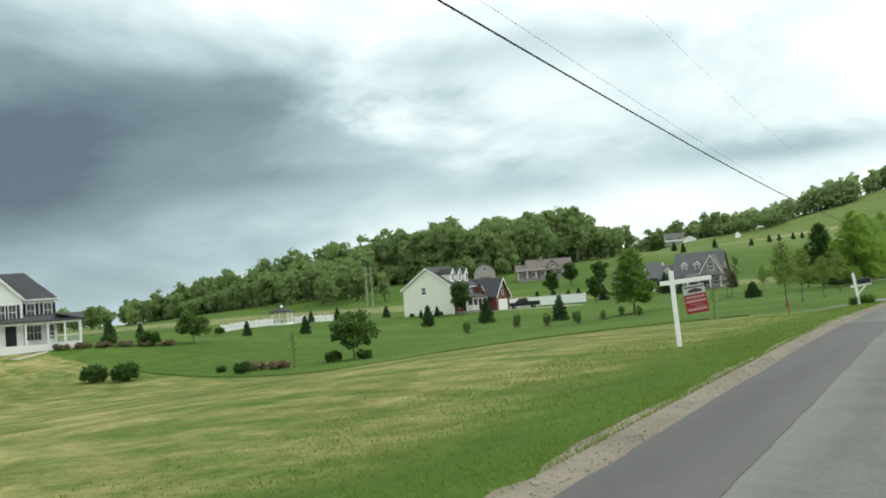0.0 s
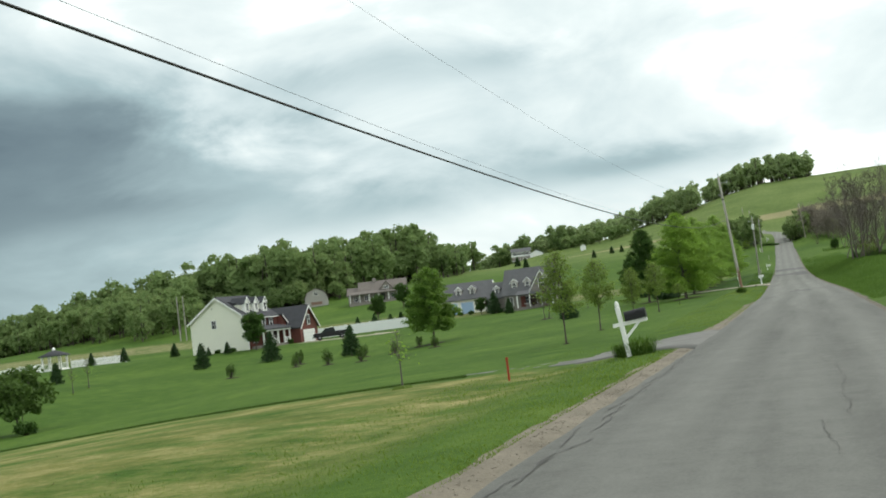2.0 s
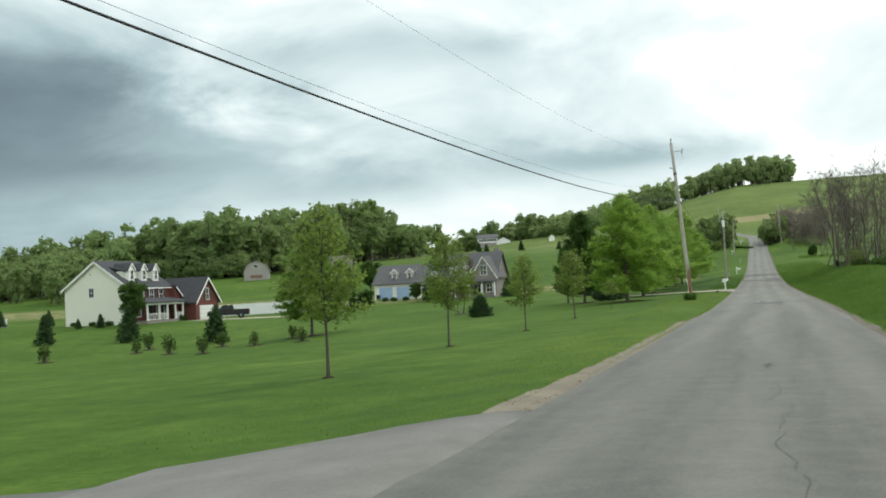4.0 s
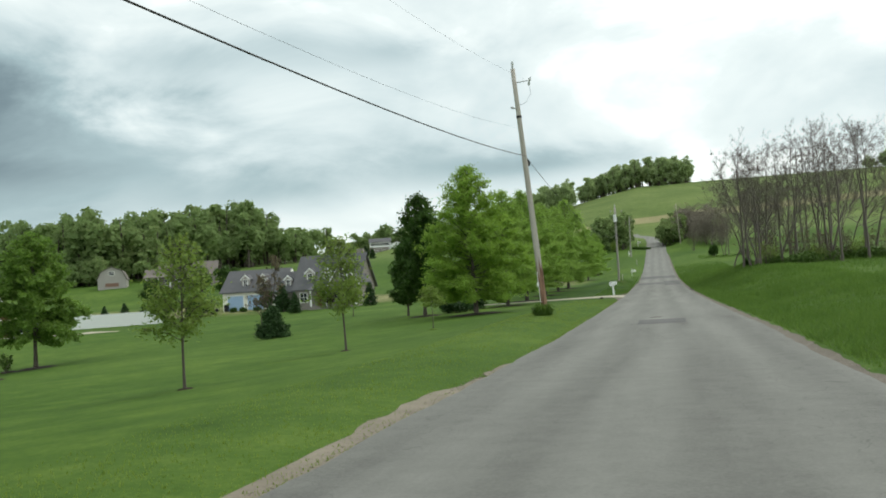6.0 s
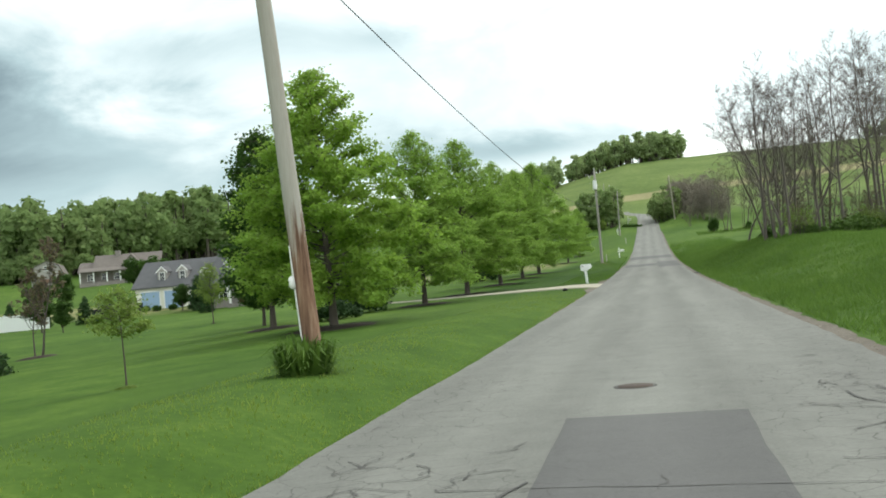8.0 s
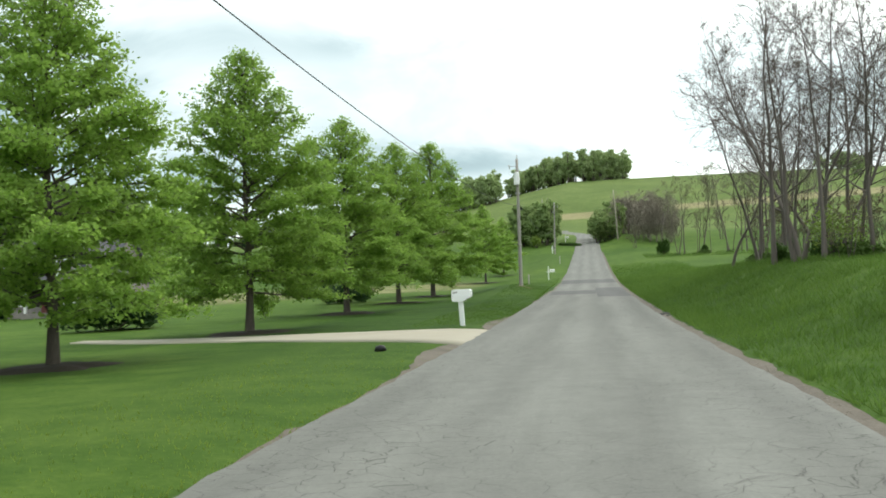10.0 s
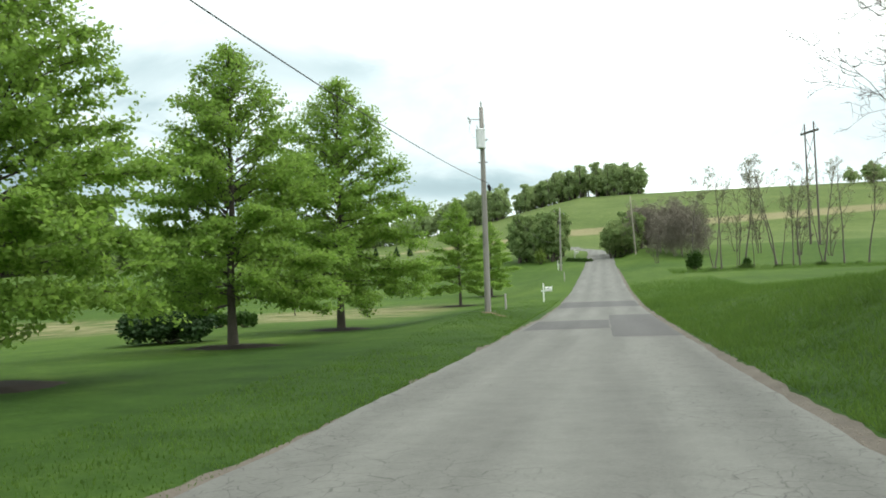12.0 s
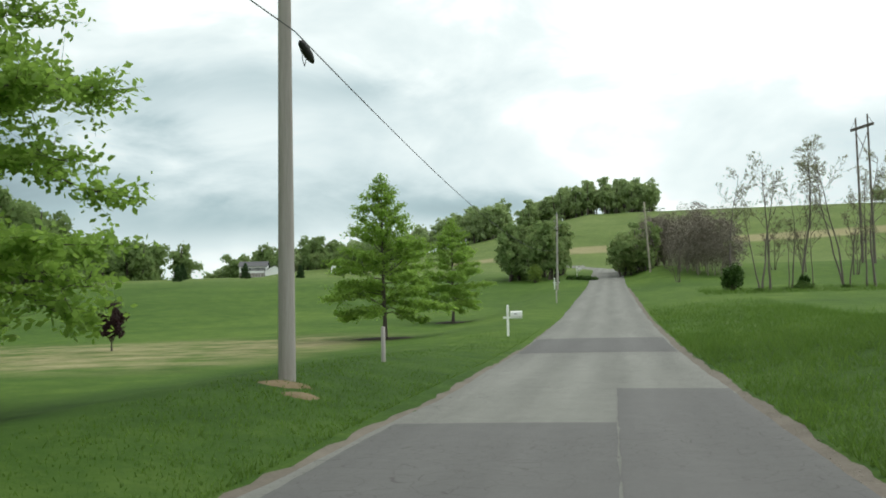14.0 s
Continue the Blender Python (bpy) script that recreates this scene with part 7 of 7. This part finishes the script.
SAP = [oak_meshes(51 + k, 3.9, 0.95, 1.3, 4200, ("sapling", M["bark"]), M["young_leaf"], size=0.052, girth=0.009, pointed=0.4, whorls=40, tilt=(25, 72), flat=0.8, name="young_tree") for k in range(2)]
for k, (x, y, s) in enumerate(((-10.2, 66.9, 1.05), (-10.75, 78.5, 1.0), (-10.45, 89.0, 0.86), (-10.3, 100.0, 0.95), (-25.2, 147.1, 0.85))):
    tree_thing(SAP[k % 2], (x, y), "slender young tree with airy yellow-green leaf", group="young trees on the lawn", turn=90 * k, size=s, name="young_tree")
    disc((x, y), 0.2, M["soil"], "small ring of mulch at a young tree", 80 + k, rise=0.5)
HIGH = oak_meshes(54, 3.9, 1.25, 2.2, 2600, ("sapling", M["bark"]), M["young_leaf"], size=0.07, girth=0.009, pointed=0.3, whorls=26, tilt=(10, 50), flat=0.5, name="young_tree")
tree_thing(HIGH, (-9.9, 111.0), "small young tree with a thin high crown", group="young trees on the lawn", size=0.48, name="young_tree")
disc((-9.9, 111.0), 0.25, M["blade"], "small grass tuft at a young tree", 86, "grass_tuft", 0.6)
WHIP = oak_meshes(55, 1.9, 0.3, 0.9, 60, ("whip", M["pale_bark"]), M["maple_leaf"], size=0.05, whorls=12, tilt=(30, 70), name="whip")
for x, y, s in ((-10.75, 48.2, 0.85), (-48.5, 66.0, 1.6), (-67.5, 102.6, 1.4), (-72.0, 110.5, 1.6)):
    tree_thing(WHIP, (x, y), "thin newly planted whip with few leaves", group="newly planted whips", size=s, name="sapling")
    disc((x, y), 0.3, M["blade"], "small grass tuft at a whip", int(100 + y), "grass_tuft")

SPRUCE = conifer(61, 2.35, 1.38, 9000, M["needle"], 0.09, bulge=0.62)
tree_thing(SPRUCE, (-22.4, 123.2), "squat dark green spruce on the lawn", name="spruce", size=0.8)
CONE = conifer(62, 3.2, 1.15, 2600, M["needle"], 0.14, bulge=0.65)
for x, y, s in ((-47.4, 124.0, 1.05), (-54.8, 205.8, 1.3), (-49.5, 196.9, 0.88), (-69.2, 128.0, 0.95), (-60.8, 130.0, 1.1), (-130, 133.5, 1.0), (-104, 130.5, 0.75), (-89.2, 125.8, 0.85), (-144, 140, 1.3), (-79.5, 150.6, 0.55), (-82.2, 149.8, 0.4), (-95.0, 160, 0.7), (-116.0, 166.0, 0.7), (-113.0, 171.0, 0.8),
                (-71.5, 199.5, 0.9), (-74.5, 201.5, 0.8), (-78.5, 203.0, 0.9), (-83.0, 205.0, 0.8), (-66.2, 199.8, 1.0), (-57.5, 213.0, 1.2), (-40.0, 200.5, 1.0), (-93.0, 380, 1.1), (-85.0, 398, 1.1), (-70.0, 392, 0.9), (-66.0, 408, 0.9), (-62.5, 410, 0.85), (-58.0, 415, 0.85), (-55.0, 418, 0.8), (-102, 402, 1.2)):
    tree_thing(CONE, (x, y), "small dark conical evergreen", group="evergreens on the lawns", name="evergreen", size=s, turn=37 * x)
PLUM = round_tree(63, 3.4, 1.2, 0.5, 4500, M["plum_leaf"], M["bark"], 0.09, name="plum")
for x, y, s in ((-46.2, 202.0, 0.8), (-24.6, 225.8, 0.75), (-58.6, 214.5, 0.9)):
    tree_thing(PLUM, (x, y), "small tree in dusky purple-brown leaf", group="purple-leaved trees", name="plum_tree", size=s, turn=50 * x)
OVAL = round_tree(64, 6.4, 2.5, 0.7, 8000, M["dark_leaf"], M["bark"], 0.15, 16, name="oval")
for x, y, s in ((-75.4, 151.8, 0.98), (-58.5, 208.9, 0.58), (-32.0, 222.5, 0.75), (-28.0, 214.5, 0.75), (-64.0, 188.0, 0.9), (-90.0, 232.0, 1.0), (-98.0, 268, 1.1), (-82.0, 246, 1.2), (-55, 178, 0.55), (-72, 236, 1.0)):
    tree_thing(OVAL, (x, y), "bushy green tree beside the lawn", group="bushy trees", name="bushy_tree", size=s, turn=60 * x)
WILLOW = round_tree(65, 3.9, 2.6, 0.9, 5500, M["willow_leaf"], M["bark"], 0.14, 10, name="willow", droop=0.9)
tree_thing(WILLOW, (-47.2, 73.0), "low spreading willow with drooping leaves", name="willow_tree")
tree_thing(WILLOW, (-78.5, 88.5), "low spreading tree with pale spring leaves", name="willow_tree", size=0.85, turn=100)
BUSH = shrub(66, 1.2, 0.8, 2200, M["dark_leaf"])
for x, y, s in ((-48.4, 71.6, 1.0), (-45.2, 71.4, 0.9), (-64.4, 60.0, 1.5), (-61.2, 60.4, 1.6), (-84.0, 81.0, 1.2), (-80.5, 83.5, 1.6), (-56.0, 66.0, 0.6), (-52.5, 64.5, 1.0), (-118.5, 141, 1.2),
                (-25.5, 208.0, 1.1), (-19.4, 201.6, 0.9), (-22.0, 204.5, 0.9), (-66.0, 213.5, 0.8), (-64.2, 213.0, 0.8), (-62.0, 213.2, 0.8), (-80.6, 153.8, 0.7), (-83.5, 154.3, 0.6), (-86.5, 154.4, 0.6), (-76.5, 164, 0.9)):
    tree_thing(BUSH, (x, y), "rounded dark green shrub", "shrub", "shrubs", name="shrub", size=s, turn=80 * x)
HEDGE = shrub(67, 1.6, 2.3, 9000, M["needle"], 0.1)
for x, y, s in ((-16.9, 187.0, 0.95), (-20.4, 162.4, 1.0), (-14.6, 139.8, 0.8), (-13.6, 134.0, 0.6)):
    tree_thing(HEDGE, (x, y), "wide low dark evergreen bush in the shade", "shrub", "low evergreens", name="evergreen_bush", size=s, turn=40 * y)
THIN = shrub(68, 1.9, 0.55, 420, M["willow_leaf"], 0.08)
for k, (x, y) in enumerate(((-38.4, 114.6), (-42.9, 117.4), (-39.5, 108.9), (-44.8, 112.6), (-37.8, 120.0), (-50.5, 116.5), (-54.0, 109.5), (-52.0, 120.5), (-33.5, 113.0))):
    tree_thing(THIN, (x, y), "thin wispy shrub in a dark mulch patch", "shrub", "wispy shrubs", name="wispy_shrub", size=0.8 + 0.1 * (k % 4), turn=70 * k)
    disc((x, y), 0.75, M["soil"], "dark mulch patch under a wispy shrub", 120 + k)
FLOWER = shrub(69, 0.7, 0.9, 1200, M["bud"], 0.08)
tree_thing(FLOWER, (-53.5, 67.0), "low reddish-brown planting bed", "shrub", name="reddish_bed", size=1.3)
tree_thing(FLOWER, (-51.0, 67.3), "low reddish-brown planting bed", "shrub", name="reddish_bed", size=1.2, turn=90)
for k in range(6):
    tree_thing(FLOWER, (-86.5 + 1.5 * k, 76.6 + 1.62 * k), "low reddish hedge along the porch", "shrub", "porch hedge", name="reddish_hedge", size=1.1, turn=50 * k)


def tuft(at, seed, radius, height, count, label):
    """A fountain of long grass blades."""
    rng = np.random.default_rng(seed)
    a = rng.uniform(0, 2 * np.pi, count)
    out = radius * rng.uniform(0.1, 0.7, count)
    h = height * rng.uniform(0.2, 1.15, count)
    c = np.stack([np.cos(a), np.sin(a)], 1)
    base = c * (0.7 * radius * rng.uniform(0, 1, (count, 1)))
    side = np.stack([-np.sin(a), np.cos(a)], 1) * 0.012
    z0 = np.zeros(count)
    p0, p1 = np.c_[base + side, z0], np.c_[base - side, z0]
    m0, m1 = np.c_[base + c * out[:, None] * 0.45 + side, h * 0.8], np.c_[base + c * out[:, None] * 0.45 - side, h * 0.8]
    t0, t1 = np.c_[base + c * out[:, None] + side * 0.2, h * (1.2 - out / radius)], np.c_[base + c * out[:, None] - side * 0.2, h * (1.2 - out / radius)]
    v = np.stack([p0, p1, m1, m0, t1, t0], 1).reshape(-1, 3)
    i = np.arange(count)[:, None] * 6
    f = np.concatenate([i + [0, 1, 2, 3], i + [3, 2, 4, 5]])
    ob = thing("grass_clump", (*at, gz(*at)), label, "ornamental grass")
    part("foliage", mesh_of("blades", v, f, M["verge"]), None, ob)


tuft((-3.85, 47.3), 1, 0.5, 0.42, 700, "fountain of long green grass round the mailbox post")
tuft((-4.3, 47.6), 2, 0.4, 0.36, 450, "fountain of long green grass round the mailbox post")
tuft((-4.4, 105.9), 3, 0.5, 0.45, 800, "uncut grass clump round the foot of the pole")
disc((-5.95, 196.9), 0.5, M["clay"], "patch of bare clay at the pole's foot", 90, "bare_soil", 0.35)
disc((-5.4, 196.0), 0.35, M["clay"], "patch of bare clay at the pole's foot", 91, "bare_soil", 0.35)

# ---- leafless trees on the right ----
BARE = [bare_tree(71 + k, 12.0, M["dark_bark"], 1200, stems, name="bare_tree", bud_size=0.022, twigs=(8, 5, 3), limbs=n, lean=ln, reach=0.46, angle=(35, 68), rise=0.11, thick=0.0105, clear=c) for k, (stems, n, ln, c) in enumerate(((1, 13, 0.06, 0.2), (2, 8, 0.06, 0.25), (1, 14, 0.16, 0.3), (1, 11, 0.08, 0.16)))]
for k, (x, y, h) in enumerate(((7.1, 167.0, 12.5), (8.1, 177.5, 11.0), (6.9, 179.5, 9.0), (9.1, 166.6, 12.0), (11.2, 160.5, 12.0), (13.8, 165.0, 13.5), (10.8, 171.4, 13.0), (8.9, 172.5, 10.5), (15.6, 171.0, 13.5), (12.6, 176.0, 13.0), (9.8, 183.0, 10.5),
                               (17.6, 165.5, 13.0), (14.6, 159.0, 11.5), (19.4, 172.5, 14.0), (16.4, 178.0, 13.5), (21.5, 166.0, 13.5), (22.5, 176.0, 13.5), (18.8, 183.5, 13.0), (25.5, 171.0, 13.5), (9.9, 188.5, 9.5), (10.2, 163.5, 11.5), (7.7, 165.2, 12.0), (8.5, 169.0, 13.0), (8.2, 162.5, 10.5), (9.0, 175.3, 11.5), (14.9, 168.2, 14.0), (11.4, 179.5, 12.0), (17.2, 161.5, 13.0))):
    tree_thing(BARE[k % 4], (x, y), "tall leafless tree in a roadside thicket", "tree", "leafless thicket", turn=97 * k, size=0.9 * h / 12.0, name="bare_tree")
SPRAY = shrub(76, 2.6, 1.2, 1300, M["young_leaf"], 0.06)
for x, y, s in ((8.9, 163.8, 1.0), (13.0, 161.5, 0.8), (17.5, 167.5, 1.0)):
    tree_thing(SPRAY, (x, y), "loose bush in yellow-green spring leaf under bare trees", "shrub", "spring bushes", name="spring_bush", size=s, turn=30 * y)
tree_thing(shrub(77, 3.3, 1.15, 1500, M["young_leaf"], 0.1), (-13.2, 326.5), "small round tree in yellow-green leaf on the lawn", "tree", name="small_tree")
BED = shrub(78, 0.75, 0.9, 900, M["dark_leaf"], 0.09)
for x, y in ((-8.0, 326.8), (-6.9, 325.7), (-5.8, 324.6), (-4.95, 323.6)):
    tree_thing(BED, (x, y), "low dark shrub in a bed beside the far mailbox", "shrub", "shrub bed", name="bed_shrub", turn=70 * x)
grass("verge_grass", 36000, 30, 8.0, 34.0, 262, 277, 0.32, "rank green weeds at the foot of hedgerow trees", M["verge"], 1.0)
IVY = shrub(73, 1.7, 0.7, 2600, M["dark_leaf"], 0.09)
LIGHT = [bare_tree(81 + k, 11.0, M["dark_bark"], 7000, stems, name="budding_tree", bud_size=0.025, bud="spring_bud", limbs=n, clear=0.38, reach=0.36, angle=(30, 55), thin=0.008, thick=0.0095, rise=0.14, lean=0.02, twigs=(6, 4, 2)) for k, (stems, n) in enumerate(((1, 11), (2, 6), (1, 9)))]
for k, (x, y, h) in enumerate(((8.6, 270.8, 10.4), (10.5, 267.0, 9.6), (11.3, 268.2, 10.6), (14.1, 269.8, 12.0), (13.5, 272.5, 8.5), (15.3, 271.5, 7.0), (17.4, 270.0, 12.2), (18.3, 273.0, 11.0), (19.5, 271.0, 9.0), (20.4, 272.0, 11.5), (22.9, 271.0, 11.8), (25.5, 273.5, 11.0), (28.8, 276.0, 11.5), (33.0, 279.0, 10.5))):
    tree_thing(LIGHT[k % 3], (x, y), "slim tree just coming into bud in the hedgerow", "tree", "budding hedgerow trees", turn=80 * k, size=1.0 * h / 11.0, name="budding_tree")
UNDER = shrub(75, 1.0, 1.3, 1500, M["willow_leaf"], 0.09)
for x, y, s in ((14.1, 268.8, 0.7), (12.6, 268, 0.3), (17.6, 269.5, 0.4), (22.3, 270, 0.6), (27, 273, 0.4), (10.2, 266.5, 0.4), (9.6, 164.0, 0.9), (11.8, 160.5, 1.2), (13.5, 164.0, 1.3), (16.5, 169.0, 1.4), (8.4, 178.6, 0.7), (18.0, 164.5, 1.3)):
    tree_thing(UNDER, (x, y), "low spreading yellow-green brush at the foot of trees", "shrub", "low brush", name="low_brush", size=s, turn=40 * y)
for x, y, s in ((8.6, 270.5, 1.5), (14.2, 269.4, 0.8), (9.8, 171.0, 0.7), (12.5, 163.0, 0.8), (17, 172, 0.9), (11.2, 178, 0.7), (7.4, 167.4, 0.6)):
    tree_thing(IVY, (x, y), "dark leafy undergrowth at the foot of the trees", "shrub", "undergrowth", name="undergrowth", size=s, turn=40 * y)
BRIAR = bare_tree(74, 3.0, M["twig"], 900, 4, 5, 0.1, 0.5, (30, 70), "brush", 0.03, thin=0.006, thick=0.008, lean=0.35, twigs=(4, 3, 2))
for k in range(22):
    x, y = 6.4 + 13 * ((k * 0.618) % 1.0), 160 + 24 * ((k * 0.755) % 1.0)
    tree_thing(BRIAR, (x + 2, y), "tangled brownish brush under leafless trees", "shrub", "brush", name="brush", size=0.8 + 0.5 * ((k * 0.37) % 1.0), turn=70 * k)

# ---- woods ----
rng = np.random.default_rng(12)
spots = []
while len(spots) < 450:
    x = rng.uniform(-345, -112)
    front = 338 + 8 * math.sin(x * 0.05) + 34 * float(smooth((x + 150) / 30)) + 52 * float(smooth((x + 122) / 12))
    y = front + 100 * rng.uniform(0, 1) ** 1.6
    if not (-140 < x and y < 478) and x < -0.287 * (y - 27):
        h = rng.uniform(15.5, 21.5) * (0.8 + 0.36 * float(smooth((x + 330) / 90)) - 0.12 * float(smooth((x + 170) / 30)))
        spots.append((x, y, h, h * rng.uniform(0.26, 0.36)))
for _ in range(60):
    x = rng.uniform(-200, -142)
    front = 334 + 8 * math.sin(x * 0.05) + 34 * float(smooth((x + 150) / 30))
    h = rng.uniform(4.5, 9)
    spots.append((x, front + rng.uniform(-3, 5), h, h * rng.uniform(0.4, 0.55)))
# the tongue of the woods that comes down to the lawns
near = 0
while near < 210:
    x = rng.uniform(-330, -152)
    edge = 247 + 0.55 * (-153 - x)
    y = edge + 95 * rng.uniform(0, 1) ** 1.3
    if x < -0.62 * (y - 12):
        h = rng.uniform(9.5, 13.5) + 5.0 * float(smooth((y - edge) / 60))
        spots.append((x, y, h, h * rng.uniform(0.28, 0.4)))
        near += 1
for _ in range(12):
    spots.append((rng.uniform(-131, -123), rng.uniform(388, 412), rng.uniform(11, 14), rng.uniform(3.4, 4.4)))
# a taller stand at the end of the woods
for _ in range(26):
    h = rng.uniform(22, 26)
    spots.append((rng.uniform(-158, -134), rng.uniform(374, 402), h, h * rng.uniform(0.25, 0.32)))
back = []
for _ in range(110):
    h = rng.uniform(19, 25)
    x = rng.uniform(-215, -116)
    far = x > -156
    h *= 0.72 if far else 1.0
    back.append((x, rng.uniform(556, 590) if far else rng.uniform(484, 530), h, h * rng.uniform(0.28, 0.36)))
woodland("back_woods", back, M["wood_leaf"], 15, "dense green deciduous woods behind the hill houses", 380, 0.42, low=0.01, full=0.46, bough=M["wood_bough"])
woodland("woods", spots, M["wood_leaf"], 1, "dense green deciduous woods on the far slope", 330, 0.4, low=0.03, full=0.42, bough=M["wood_bough"])
spots = []
for _ in range(120):
    x, y = rng.uniform(-44, 13), rng.uniform(618, 668)
    spots.append((x, y, rng.uniform(0.86, 1.05) * float(np.interp(x, (-44, -32, -8, 5, 14), (13.5, 15.5, 18.0, 17.0, 15.0))), rng.uniform(3.6, 5.2)))
woodland("hilltop_grove", spots, M["hazed_hill_leaf"], 2, "grove of tall trees crowning the grassy hill", 420, 0.5, low=0.02, full=0.44, bough=M["hazed_hill_bough"])
spots = []
for _ in range(190):
    x = rng.uniform(-168, -48)
    y = 585 + rng.uniform(-8, 26) + 0.10 * (x + 50)
    spots.append((x, y, rng.uniform(9, 14.5) * (1.15 if x > -75 else 1.0), rng.uniform(3.4, 5.2)))
for _ in range(26):
    spots.append((rng.uniform(-68, -47), rng.uniform(580, 600), rng.uniform(13, 17.5), rng.uniform(3.6, 4.8)))
woodland("hedgerow", spots, M["hazed_hill_leaf"], 3, "line of trees along the hill's crest", 300, 0.5, low=0.01, full=0.44, bough=M["hazed_hill_bough"])
spots = []
for _ in range(22):
    spots.append((rng.uniform(-18.5, -10.5), rng.uniform(330, 350), rng.uniform(7.5, 11), rng.uniform(2.2, 3.2)))
for _ in range(20):
    spots.append((rng.uniform(-1.5, 4.6), rng.uniform(331, 352), rng.uniform(5, 8.5), rng.uniform(1.8, 2.6)))
for _ in range(26):
    spots.append((rng.uniform(-118, -80), rng.uniform(534, 560), rng.uniform(6, 9), rng.uniform(2.5, 4)))
woodland("copse", spots, M["wood_leaf"], 4, "leafy copses beside the far road", 700, 0.25, low=0.02, full=0.42, bough=M["wood_bough"])
spots = []
for k in range(58):
    x = 3.4 + 10 * ((k * 0.618) % 1.0) ** 1.2 + rng.normal(0, 0.7)
    spots.append((x, (310 if x > 7 else 333) + (40 if x > 7 else 22) * ((k * 0.377) % 1.0), rng.uniform(7.5, 11.5), rng.uniform(2.2, 3.2)))
woodland("brown_thicket", spots, M["haze_twig"], 14, "grey-brown leafless thicket beside the far road", 1500, 0.3, M["haze_twig"], 0.02, 0.45, 0.1, girth=0.007)
THICKET = bare_tree(91, 6.5, M["twig"], 900, 3, 9, 0.15, 0.42, name="thicket_tree", bud_size=0.04, thin=0.012, twigs=(5, 3, 2))
for k in range(9):
    x, y = 5.5 + 26 * ((k * 0.618) % 1.0) ** 1.4, 300 + 50 * ((k * 0.377) % 1.0)
    tree_thing(THICKET, (x, y), "brown leafless brush beside the far road", "shrub", "far brown thicket", turn=53 * k, size=0.75 + 0.4 * ((k * 0.29) % 1.0), name="brown_brush")
ORNAMENT = bare_tree(93, 5.0, M["twig"], 4200, 2, 12, 0.25, 0.42, (30, 60), "ornamental_tree", 0.045, thin=0.009, thick=0.013)
tree_thing(ORNAMENT, (-27.4, 133.7), "sparse brownish ornamental tree on the lawn", name="ornamental_tree")
disc((-27.4, 133.7), 0.9, M["soil"], "dark mulch ring at the foot of an ornamental tree", 87)
spots = []
for _ in range(60):
    x = rng.uniform(96, 420)
    spots.append((x, 560 + rng.uniform(0, 60), rng.uniform(6, 12), rng.uniform(3.6, 5.4)))
woodland("far_hedgerow", spots, M["hazed_hill_leaf"], 6, "far trees on the grassy ridge", 300, 0.6, low=0.01, full=0.44, bough=M["hazed_hill_bough"])
spots = []
for _ in range(70):
    spots.append((rng.uniform(-520, -200), rng.uniform(240, 330) - 0.1 * rng.uniform(0, 200), rng.uniform(6, 10), rng.uniform(3, 5)))
woodland("low_woods", [s for s in spots if s[0] < -250], M["wood_leaf"], 7, "low distant trees along the valley", 260, 0.4, bough=M["wood_bough"])
